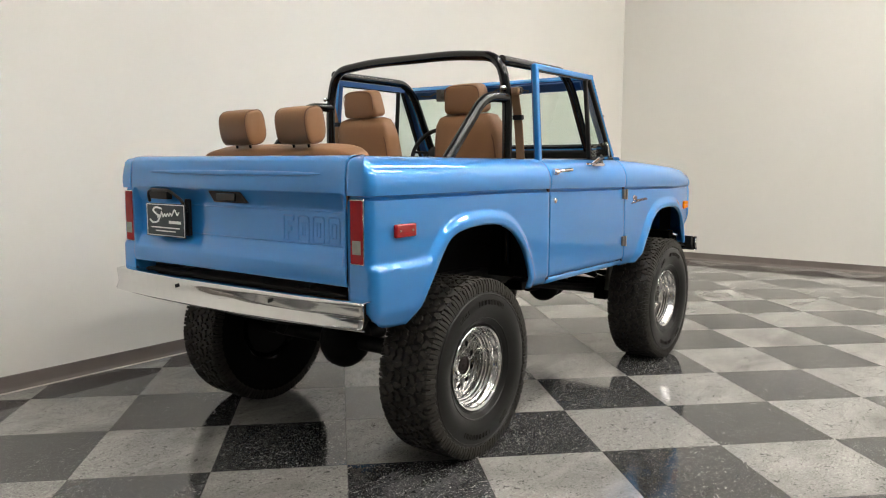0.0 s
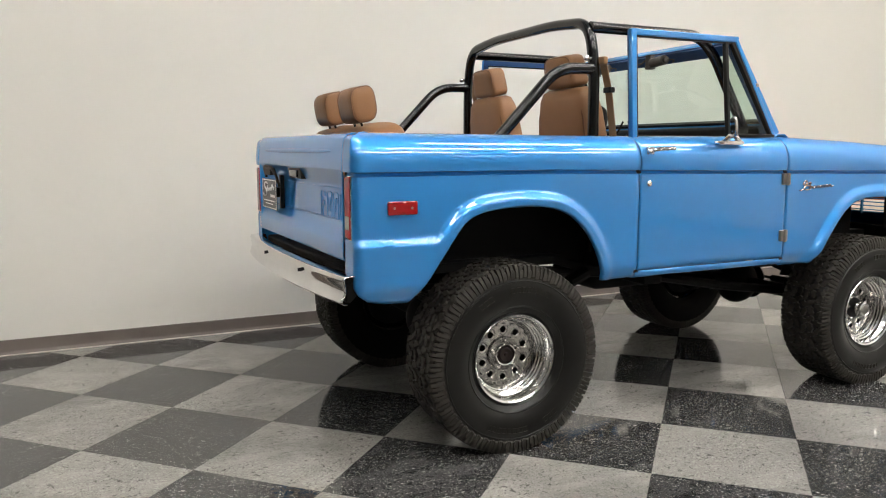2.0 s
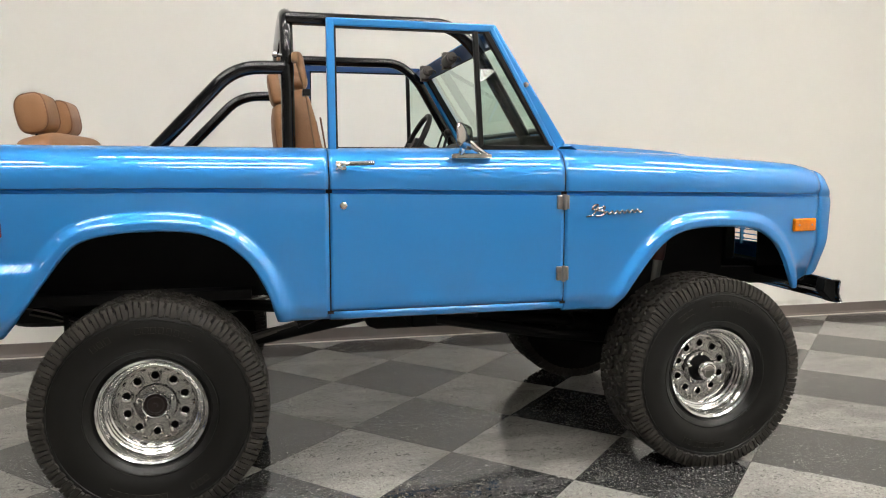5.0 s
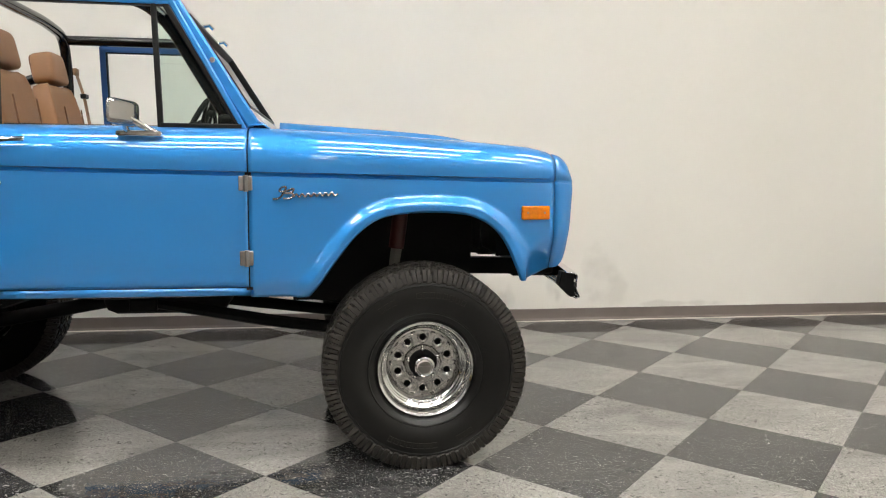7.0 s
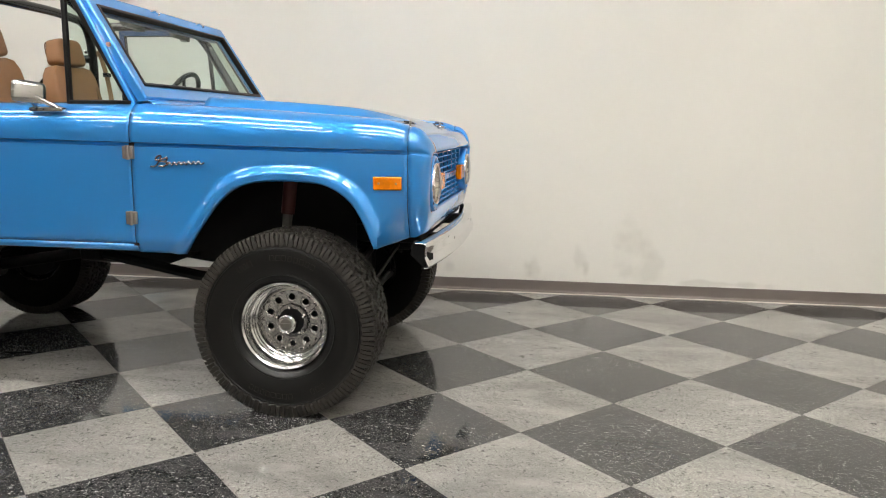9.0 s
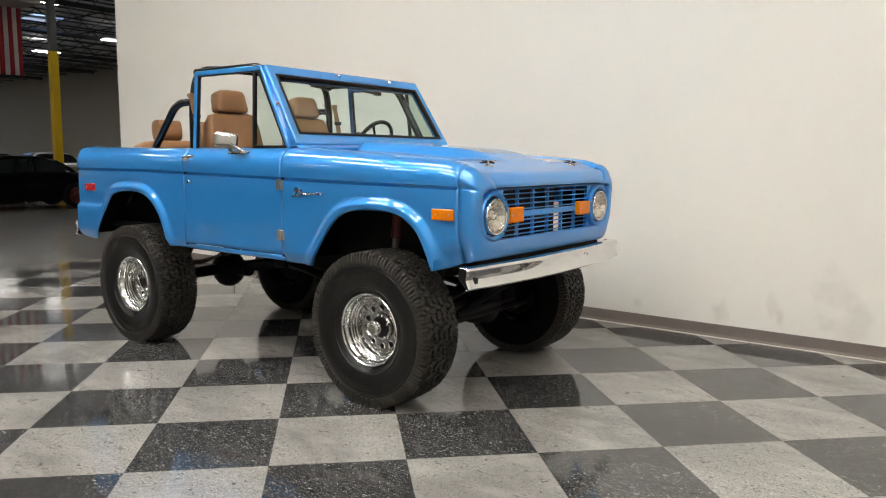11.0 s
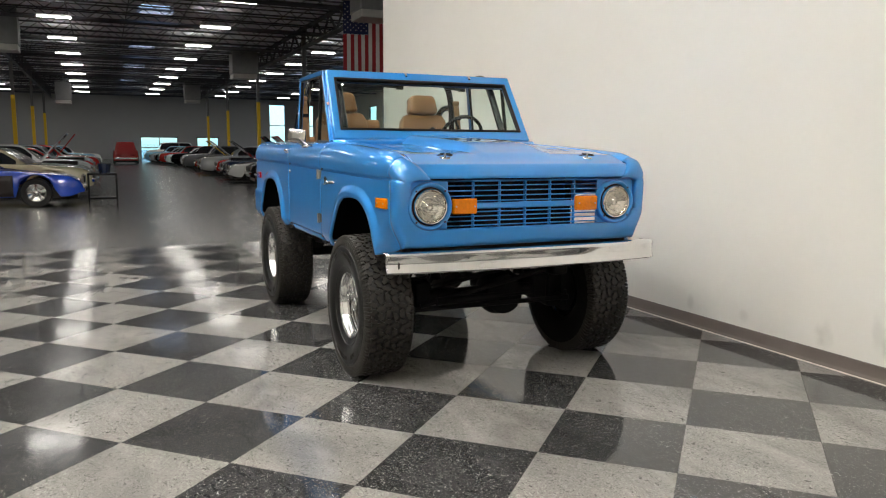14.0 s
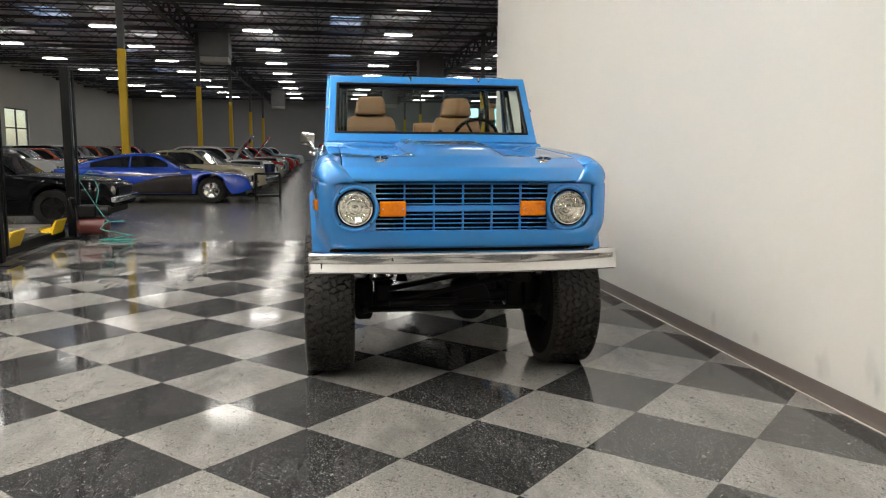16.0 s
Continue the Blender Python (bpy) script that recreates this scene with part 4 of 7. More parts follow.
scr = part("windscreen_frame", ws_ring((0.758, 0.728, 0.0, WL), (0.700, 0.673, 0.075, WL - 0.070), -0.030, 0.022), BLUE, car, bevel=0.010)
part("gasket", ws_ring((0.703, 0.682, 0.072, WL - 0.067), (0.684, 0.664, 0.089, WL - 0.083), -0.008, 0.026), TRIM, scr, "black rubber windscreen gasket", bevel=0.005)
part("glass", Shape().add([ws(-0.68, 0.088, 0.008), ws(0.68, 0.088, 0.008), ws(0.668, WL - 0.083, 0.008), ws(-0.668, WL - 0.083, 0.008)], [(0, 1, 2, 3)]), PANE, scr, "greenish tinted windscreen").visible_shadow = False
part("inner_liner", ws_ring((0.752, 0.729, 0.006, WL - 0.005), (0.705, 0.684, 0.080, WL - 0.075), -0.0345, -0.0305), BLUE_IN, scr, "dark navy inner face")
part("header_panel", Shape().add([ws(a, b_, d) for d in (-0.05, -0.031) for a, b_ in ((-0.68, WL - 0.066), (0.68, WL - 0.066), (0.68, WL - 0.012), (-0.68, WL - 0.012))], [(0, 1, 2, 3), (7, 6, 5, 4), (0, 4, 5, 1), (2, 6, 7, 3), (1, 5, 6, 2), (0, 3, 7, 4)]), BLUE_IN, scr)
for y in (-0.20, 0.31):
    wm = Shape().tube([ws(y - 0.075, WL - 0.028, -0.078), ws(y + 0.035, WL - 0.036, -0.078)], 0.0275, 16)
    wm.tube([ws(y - 0.09, WL - 0.027, -0.078), ws(y - 0.06, WL - 0.029, -0.078)], 0.019, 12)
    wm.box(-0.020, 0.020, -0.020, 0.024, -0.036, 0.044, Matrix.Translation(ws(y + 0.05, WL - 0.036, -0.074)))
    wm.tube([ws(y + 0.05, WL - 0.012, -0.06), ws(y + 0.10, WL - 0.020, -0.055), ws(y + 0.16, WL - 0.045, -0.055), ws(y + 0.24, WL - 0.036, -0.055)], 0.005, 6, 0.02)
    wm.tube([ws(y - 0.09, WL - 0.03, -0.075), ws(y - 0.13, WL - 0.044, -0.060), ws(y - 0.10, WL - 0.060, -0.055)], 0.004, 6, 0.02)
    part("wiper_motor", wm, STEEL_DIRTY, scr, "dark brownish wiper motor on the header", bevel=0.003)
for y in (-0.14, 0.37):
    part("wiper_pivot", Shape().tube([ws(y, WL - 0.02, 0.02), ws(y, WL - 0.03, 0.045), ws(y, WL - 0.055, 0.05)], 0.008, 8), CHROME, scr, "small chrome wiper pivot")
for side in (-1, 1):
    part("frame_bolt", Shape().lathe([(0, 0.014), (0.009, 0.012), (0.011, 0)], 12, Matrix.Translation(ws(side * 0.745, 0.30)) @ pose(0, 0, 0, 90 if side < 0 else -90)), STEEL, scr)

# front panel, grille and lamps
fp = Shape()
XG = 1.785
GY = -0.018        # the grille and lamps are moved off the middle to fit the camera's view
fp.box(XG - 0.02, XG, -0.748, GY - 0.487, 0.89, 1.192).box(XG - 0.02, XG, GY + 0.487, 0.748, 0.89, 1.192)
fp.box(XG - 0.02, XG, GY - 0.487, GY + 0.487, 1.184, 1.192).box(XG - 0.02, XG, GY - 0.487, GY + 0.487, 0.89, 0.918)
part("front_panel", fp, BLUE, car, bevel=0.006)
# nose shell: a rounded frame round the recessed grille field, from the seam behind the lamps
seam = side_panel(0.467, 1.722, 1)
seam = seam.v[-53:][:51]
outer = [(0.0, 0.831, 1.772), (0.15, 0.831, 1.772), (0.30, 0.831, 1.772), (0.45, 0.831, 1.772), (0.56, 0.831, 1.771), (0.64, 0.831, 1.768), (0.675, 0.831, 1.763), (0.706, 0.832, 1.755), (0.724, 0.830, 1.745), (0.738, 0.828, 1.734)]
inner = [(0.0, 0.930), (0.15, 0.930), (0.30, 0.930), (0.45, 0.930), (0.55, 0.930), (0.620, 0.931), (0.655, 0.936), (0.680, 0.948), (0.698, 0.966), (0.712, 0.990)]
for _x, y, z in seam:
    f = (z - 0.826) / (1.306 - 0.826)
    outer.append((y, z, 1.7245))
    zi = 1.010 + 0.190 * ease(f) ** 0.8
    inner.append((min(0.735, y - 0.022) - 0.050 * ease((z - 1.20) / 0.10), zi))


def lean(z):
    """The nose tips forward towards its brow."""
    return 0.050 * (z - 1.10) if z < 1.22 else 0.006 - 0.04 * (z - 1.22)


shell_rows = []
for sgn in (1, -1):
    rows = []
    for (yo_, zo_, xo_), (yi_, zi_) in zip(outer, inner):
        line = []
        for q in range(13):
            a = radians(90 * q / 12)
            pw_ = 2 / (3.0 - ease((zo_ - 1.14) / 0.12))
            fx_, fr_ = math.sin(a) ** pw_, 1 - math.cos(a) ** pw_
            line.append((xo_ + (NOSE + lean(zo_ + (zi_ - zo_) * fr_) - xo_) * fx_, sgn * (yo_ + (yi_ - yo_) * fr_), zo_ + (zi_ - zo_) * fr_))
        dy, dz_ = -yi_ * 0.02, (1.06 - zi_) * 0.04
        line.append((NOSE + lean(zi_) - 0.003, sgn * (yi_ + dy * 0.5), zi_ + dz_ * 0.5))
        line.append((NOSE + lean(zi_) - 0.010, sgn * (yi_ + dy * 0.8), zi_ + dz_ * 0.8))
        line.append((XG - 0.004, sgn * (yi_ + dy), zi_ + dz_))
        rows.append(line)
    shell_rows.append(rows)
part("nose_shell", Shape().grid(list(reversed(shell_rows[1]))[:-1] + shell_rows[0]), BLUE, car, "blue rounded nose shell round the grille", solid=0.004, sharp=50)
part("brow", Shape().grid([[(x, y, z) for x, z in ((NOSE - 0.06, 1.193), (NOSE - 0.018, 1.195), (NOSE - 0.012, 1.192), (NOSE - 0.015, 1.187), (XG, 1.186))] for y in np.linspace(-0.70, 0.70, 9)]), BLUE, car, solid=0.003)
grl = part("grille", Shape().box(XG - 0.016, XG + 0.004, GY - 0.487, GY + 0.487, 1.036, 1.070), BLUE, car, "blue slatted grille with a centre band", bevel=0.006)
for z in (1.080, 1.108, 1.136, 1.164, 1.020, 0.996, 0.971, 0.946, 0.924):
    part("slat", Shape().box(-0.006, 0.006, -0.489, 0.489, -0.0029, 0.0029, pose(XG - 0.003, GY, z, 0, 10, 0)), BLUE, grl, bevel=0.0027)
    for q in range(-2, 3):      # the bars swell where they cross
        part("node", Shape().ball((XG + 0.0005, GY + q * 0.1635, z), 0.0072), BLUE, grl)
for q in range(-2, 3):
    part("upright", Shape().box(XG - 0.020, XG - 0.001, GY + q * 0.1635 - 0.0048, GY + q * 0.1635 + 0.0048, 0.915, 1.192), BLUE, grl, bevel=0.002)
for q in range(4):      # raised marks on the band, no lettering
    part("raised_mark", Shape().box(XG + 0.004, XG + 0.0065, GY - 0.21 + q * 0.125, GY - 0.165 + q * 0.125, 1.045, 1.061), BLUE, grl, bevel=0.001)
for side in (-1, 1):
    am = part("turn_signal", Shape().box(XG + 0.002, XG + 0.036, GY + side * 0.393 - 0.072, GY + side * 0.393 + 0.072, 1.012, 1.096), AMBER, car, "amber front turn signal", bevel=0.008)
    for q in (-0.055, 0.055):
        part("screw", Shape().lathe([(0, 0.003), (0.004, 0.003), (0.005, 0)], 10, pose(XG + 0.0365, GY + side * 0.393 + q, 1.053, 0, 90)), STEEL, am)
    hm = pose(XG + 0.020, GY + side * 0.597, 1.057, 0, 90)
    hl = part("headlight", Shape().lathe([(0.129, -0.022), (0.128, 0.006), (0.124, 0.013), (0.118, 0.015), (0.110, 0.012), (0.1045, 0.004), (0.1035, -0.012)], 56, hm), BLUE, car, "round headlight in a blue bezel")
    part("recess", Shape().lathe([(0.109, -0.010), (0.107, -0.006), (0.084, -0.006)], 40, hm), TRIM, hl)
    part("retainer", Shape().lathe([(0.0945, -0.004), (0.0945, 0.016), (0.092, 0.021), (0.087, 0.019)], 56, hm), CHROME, hl, "chrome headlight ring")
    part("reflector", Shape().lathe([(0.087, 0.016), (0.078, 0.002), (0.074, 0.005), (0.054, -0.008), (0.050, -0.006), (0.03, -0.0150), (0.001, -0.017)], 12, hm), REFLECTOR, hl, sharp=8)
    part("bulb_shield", Shape().lathe([(0.021, -0.016), (0.021, 0.002), (0.017, 0.006), (0.015, 0.000), (0.001, -0.002)], 18, hm), CHROME, hl, "small metal bulb shield")
    part("lens_ribs", Shape().box(-0.020, 0.020, -0.0015, 0.0015, 0.012, 0.030, hm).box(-0.020, -0.017, -0.028, 0.028, 0.012, 0.028, hm).box(0.017, 0.020, -0.028, 0.028, 0.012, 0.028, hm), LENS_GLASS, hl, "moulded ribs behind the lens")
    part("lens", Shape().lathe([(0.088, 0.018), (0.076, 0.026), (0.055, 0.032), (0.03, 0.035), (0.001, 0.036)], 40, hm), LENS_GLASS, hl, "clear fluted glass lens").visible_shadow = False
    for q in range(4):
        a = radians(45 + 90 * q)
        part("screw", Shape().lathe([(0, 0.004), (0.005, 0.003), (0.006, 0)], 10, hm @ pose(0.1165 * math.cos(a), 0.1165 * math.sin(a), 0.0145)), TRIM, hl)


# bumpers: a pressed channel with cut-back ends
def bumper(name, x, sgn, z0, z1, half, label, sweep=0.062):
    sec = [(-0.050, z1 + 0.006), (-0.014, z1 + 0.003), (-0.005, z1), (-0.001, z1 - 0.005), (0.0005, z1 - 0.012), (-0.002, z1 - 0.030), (-0.0045, z1 - 0.052), (-0.004, z0 + 0.046), (0.0075, z0 + 0.018), (0.0095, z0 + 0.011), (0.0085, z0 + 0.005), (0.003, z0 + 0.001), (-0.012, z0)]
    sec = dense(sec, 3)
    zm = (z0 + z1) / 2
    rows = []
    for y in [-half, -half + 0.02] + list(np.linspace(-half + 0.05, half - 0.05, 25)) + [half - 0.02, half]:
        e = (abs(y) / half) ** 2.2
        wob = 0.0012 * math.sin(y * 9.0) + 0.0008 * math.sin(y * 23.0 + 1.0)
        rows.append([(x + sgn * (d - sweep * e + wob * (z - zm) / 0.06), float(y), zm + (z - zm) * (1 - 0.05 * e)) for d, z in sec])
    blade = part(name, Shape().grid(rows), CHROME_W, car, label, solid=0.003, sharp=28)
    for sd in (-1, 1):
        xe = x - sgn * 0.067
        tri = [(xe - sgn * 0.058, z1 + 0.003), (xe - sgn * 0.004, z1 - 0.006), (xe + sgn * 0.002, z0 + 0.010), (xe - sgn * 0.014, z0 + 0.004), (xe - sgn * 0.070, z0 + 0.058)]
        g = Shape().add([(a_, sd * (half - 0.024), c_) for a_, c_ in tri] + [(a_ + sgn * 0.002, sd * (half - 0.08), c_) for a_, c_ in tri], [(0, 1, 2, 3, 4), (9, 8, 7, 6, 5)] + [(i, (i + 1) % 5, 5 + (i + 1) % 5, 5 + i) for i in range(5)])
        part("end_bracket", g, UNDER, blade, "black end bracket", bevel=0.004)
    return blade


fb = bumper("front_bumper", 1.880, 1, 0.704, 0.817, 0.868, "chrome front bumper blade")
rb = bumper("rear_bumper", -2.000, -1, 0.730, 0.846, 0.850, "worn chrome rear bumper with stains", 0.050)
part("slot", Shape().box(1.80, 1.8375, -0.803, -0.7985, 0.738, 0.768), TRIM, fb, "dark upright slot")
for y in (-0.42, 0.30):
    part("bolt", Shape().lathe([(0, 0.003), (0.0055, 0.002), (0.0065, 0)], 12, pose(1.8800, y, 0.782, 0, 90)), TRIM, fb)
for y in (-0.37, 0.27):
    part("slot", Shape().box(-2.004, -1.98, y - 0.0022, y + 0.0022, 0.804, 0.820), TRIM, rb, "dark upright slot")
for x0, x1, b_ in ((1.64, 1.86, fb), (-1.97, -1.80, rb)):
    for y in (-0.42, 0.42):
        part("bracket", Shape().box(x0, x1, y - 0.035, y + 0.035, 0.745, 0.80), UNDER, b_)
part("rear_crossmember", Shape().box(-1.885, -1.80, -0.70, 0.70, 0.80, 0.855), UNDER, car, bevel=0.01)
part("front_crossmember", Shape().box(1.66, 1.76, -0.70, 0.70, 0.79, 0.86), UNDER, car, bevel=0.01)

# tailgate: upper roll, recessed field, lower step
tg_sec = [(-1.80, 1.408), (-1.862, 1.413), (-1.886, 1.405), (-1.900, 1.385), (-1.906, 1.345), (-1.910, 1.300), (-1.911, 1.268), (-1.908, 1.260), (-1.902, 1.254), (-1.884, 1.208), (-1.878, 1.199), (-1.876, 1.190), (-1.876, 1.046), (-1.878, 1.038), (-1.883, 1.030), (-1.905, 0.978), (-1.910, 0.969), (-1.912, 0.958), (-1.911, 0.915), (-1.905, 0.892), (-1.880, 0.884)]
TG0, TG1 = -0.727, 0.748      # the tailgate's ends
rows = []
for y in np.concatenate([TG0 + np.array([0, 0.008, 0.015, 0.022, 0.030]), np.linspace(TG0 + 0.042, TG1 - 0.042, 37), TG1 - np.array([0.030, 0.022, 0.015, 0.008, 0])]):
    e_ = ease((min(TG1 - y, y - TG0) - 0.017) / 0.014)
    rows.append([(x if z > 1.262 or z < 0.966 else -1.909 + (x + 1.909) * e_, float(y), z) for x, z in tg_sec])
tgate = part("tailgate", Shape().grid(rows), BLUE, car, "blue tailgate with a recessed centre field", solid=0.004, sharp=50)
part("bead", Shape().cushion((-1.910, 0, 1.338), (0.014, 1.20, 0.022), None, n=8, power=2.5), BLUE, tgate)
rim_ = Shape()
for y0, y1, z0, z1 in ((-0.69, 0.66, 1.180, 1.185), (-0.69, 0.66, 1.046, 1.051), (-0.694, -0.689, 1.046, 1.185)):
    rim_.box(-1.880, -1.874, y0, y1, z0, z1)
part("pressed_edge", rim_, BLUE, tgate, bevel=0.002)
for q in range(4):      # pressed block shapes where the maker's name stands
    y, e_ = -0.366 - q * 0.0885, 0.0030
    if q:
        ring = [(y - 0.031, 1.051), (y + 0.031, 1.051), (y + 0.031, 1.161), (y - 0.031, 1.161)]
        blk = Shape().tube([(-1.8765, a_, c_) for a_, c_ in rounded([Vector(p) for p in ring], 0.012, 4, True)], e_, 6, closed=True)
        ring = [(y - 0.010, 1.076), (y + 0.010, 1.076), (y + 0.010, 1.136), (y - 0.010, 1.136)]
        blk.tube([(-1.8765, a_, c_) for a_, c_ in rounded([Vector(p) for p in ring], 0.006, 3, True)], e_ * 0.8, 6, closed=True)
    else:
        blk = Shape().tube([(-1.8765, y + a_, c_) for a_, c_ in ((0.031, 1.051), (0.031, 1.161), (-0.028, 1.161), (-0.028, 1.141), (0.006, 1.138), (0.006, 1.118), (-0.016, 1.116), (-0.016, 1.098), (0.006, 1.096), (0.006, 1.051))], e_, 6, closed=True)
    part("pressed_block", blk, BLUE, tgate)
LY = [(0.140, 1.254), (-0.085, 1.254), (-0.118, 1.204), (0.098, 1.204)]
hs_ = Shape().add([(-1.906, y, z) for y, z in LY] + [(-1.872, y, z) for y, z in LY], [(0, 1, 2, 3), (0, 4, 5, 1), (1, 5, 6, 2), (2, 6, 7, 3), (3, 7, 4, 0)])
hnd = part("tailgate_handle", hs_, TRIM, tgate, "black tailgate latch", bevel=0.004)
part("paddle", Shape().box(-1.915, -1.9055, -0.062, 0.070, 1.210, 1.246), BLACK, hnd, bevel=0.005)
pl_ = part("license_plate", Shape().box(-1.928, -1.925, 0.286, 0.600, 1.025, 1.186), PLATE, tgate, "dark plate with white printed shapes", bevel=0.001)
edge = Shape()
for y0, y1, z0, z1 in ((0.291, 0.595, 1.178, 1.182), (0.291, 0.595, 1.029, 1.033), (0.291, 0.295, 1.029, 1.182), (0.591, 0.595, 1.029, 1.182)):
    edge.box(-1.9292, -1.9282, y0, y1, z0, z1)
part("border", edge, WHITE_INK, pl_)
ink = Shape()
curl = [(0.470, 1.160), (0.515, 1.166), (0.540, 1.152), (0.515, 1.134), (0.490, 1.120), (0.505, 1.098), (0.545, 1.092), (0.568, 1.106)]
ink.tube([(-1.9288, y, z) for y, z in dense(curl, 4)], 0.0048, 6)
ink.tube([(-1.9288, y, z) for y, z in dense([(0.505 - 0.0115 * q, 1.116 + (0.028 if q in (3, 12) else 0.014 if q % 2 else 0.0) + 0.0012 * q) for q in range(16)], 2)], 0.0036, 6)
for y0, y1, z0, z1 in ((0.320, 0.415, 1.090, 1.104), (0.330, 0.560, 1.066, 1.072), (0.365, 0.525, 1.050, 1.055)):
    ink.box(-1.9292, -1.9282, y0, y1, z0, z1)
part("printed_shapes", ink, WHITE_INK, pl_)
br = Shape().box(-1.925, -1.868, 0.38, 0.43, 1.09, 1.14)
br.tube([(-1.90, 0.610, 1.190), (-1.915, 0.600, 1.235), (-1.920, 0.560, 1.252), (-1.920, 0.42, 1.250), (-1.915, 0.330, 1.205), (-1.905, 0.305, 1.150)], 0.008, 8, 0.02)
br.box(-1.922, -1.890, 0.435, 0.575, 1.206, 1.244)
br.box(-1.900, -1.880, 0.300, 0.330, 1.035, 1.210)
part("plate_bracket", br, TRIM, tgate, "black plate lamp bracket", bevel=0.003)
for side in (-1, 1):
    y0, y1 = side * 0.746, side * 0.817
    tl = part("tail_light", Shape().box(-1.911, -1.890, min(y0, y1), max(y0, y1), 0.986, 1.240), RED_DEEP, car, "tall red tail light with a clear reverse section", bevel=0.008)
    part("chrome_edge", Shape().box(-1.9075, -1.892, min(y0, y1) - 0.0015, max(y0, y1) + 0.0015, 0.9845, 1.2415), CHROME, tl, bevel=0.003)
    part("reverse_lens", Shape().box(-1.9125, -1.908, side * 0.783 - 0.022, side * 0.783 + 0.022, 1.026, 1.080), LENS_WHITE, tl, "clear reverse lens", bevel=0.001)
    part("end_gap", Shape().box(-1.897, -1.87, (-0.7295 if side < 0 else 0.750) - 0.0025, (-0.7295 if side < 0 else 0.750) + 0.0025, 0.90, 1.37), TRIM, car)


# wheels
WHEEL_Z, WHEEL_SCALE = 0.421, 0.974


def settle(shape):
    """Presses the tyre flat where it stands on the floor."""
    low = -WHEEL_Z / WHEEL_SCALE
    shape.v = [(p[0], max(p[1], low), p[2] * (1 + 0.9 * max(0.0, low - p[1] + 0.03))) for p in shape.v]
    return shape


def wheel_at(name, x, side):
    base = pose(x, side * (0.756 if x > 0 and side < 0 else 0.738), WHEEL_Z, 90 if side < 0 else -90, 0, 0) @ pose(0, 0, 0, 0, 0, 0 if side < 0 else 180) @ Matrix.Scale(WHEEL_SCALE, 4)
    hub = new(name, HUB_FRONT if x > 0 else HUB)
    hub.parent = car
    hub.matrix_basis = base
    for nm, me, lb in WHEEL_PARTS:
        if nm == "hub_center" and x > 0:
            me, lb = CAP_FRONT, "dark locking hub dial"
        o = new(nm, me)
        if nm in ("raised_lettering", "tread"):
            o["kind"] = "stuff"
        o.parent = hub
        if lb:
            o["label"] = lb
    if x > 0:
        o = new("hub_adapter", BORE_SHADE)
        o.parent = hub
        o["label"] = "black ring standing in for the dark bore round the hub"
    for q in range(5):
        a = 2 * math.pi * (q + 0.3) / 5
        o = new("lug_nut", NUT)
        o.parent = hub
        o.matrix_basis = Matrix.Translation((0.068 * math.cos(a), 0.068 * math.sin(a), 0.012))
    hub["label"] = "wide off-road wheel with a chrome rim"
    return hub


TR, TW = 0.4415, 0.155      # radius, half width
carcass = [(0.198, -0.105), (0.215, -0.120), (0.26, -0.142), (0.32, -0.152), (0.37, -0.150), (0.405, -0.142), (0.424, -0.128), (0.428, -0.09), (0.430, 0.0), (0.428, 0.09), (0.417, 0.120), (0.398, 0.1345), (0.386, 0.1410), (0.376, 0.1455), (0.368, 0.148), (0.366, 0.1515), (0.3625, 0.1520), (0.361, 0.1500), (0.350, 0.1525), (0.335, 0.1545), (0.318, 0.1550), (0.300, 0.1535), (0.283, 0.1500), (0.266, 0.1440), (0.250, 0.1370), (0.2485, 0.1385), (0.245, 0.1375), (0.243, 0.1335), (0.232, 0.127), (0.222, 0.1195), (0.219, 0.1200), (0.214, 0.114), (0.198, 0.105)]
tyre = Shape().lathe(carcass[6:], 96)
inner_wall = Shape().lathe(carcass[:7], 96)
letters = Shape()
rng = random.Random(4)
for start, n in ((62, 8), (116, 3), (242, 8), (296, 3)):      # hollow block shapes, no lettering
    for q in range(n):
        w, h = 0.0085 + 0.003 * rng.random(), 0.0125
        m = pose(0, 0, 0, 0, 0, start + q * 4.9) @ pose(0.326, 0, 0.1530, 0, 0, 90)
        e = 0.0016
        for x0, x1, y0, y1 in ((-w, w, -h, -h + e), (-w, w, h - e, h), (-w, -w + e, -h, h), (w - e, w, -h, h)):
            letters.box(x0, x1, y0, y1, 0, 0.0046, m)
tread = Shape()
NB = 58
ZED = ((-1, -1), (0.05, -1), (0.35, -0.34), (1, -0.16), (1, 1), (-0.05, 1), (-0.35, 0.34), (-1, 0.16))
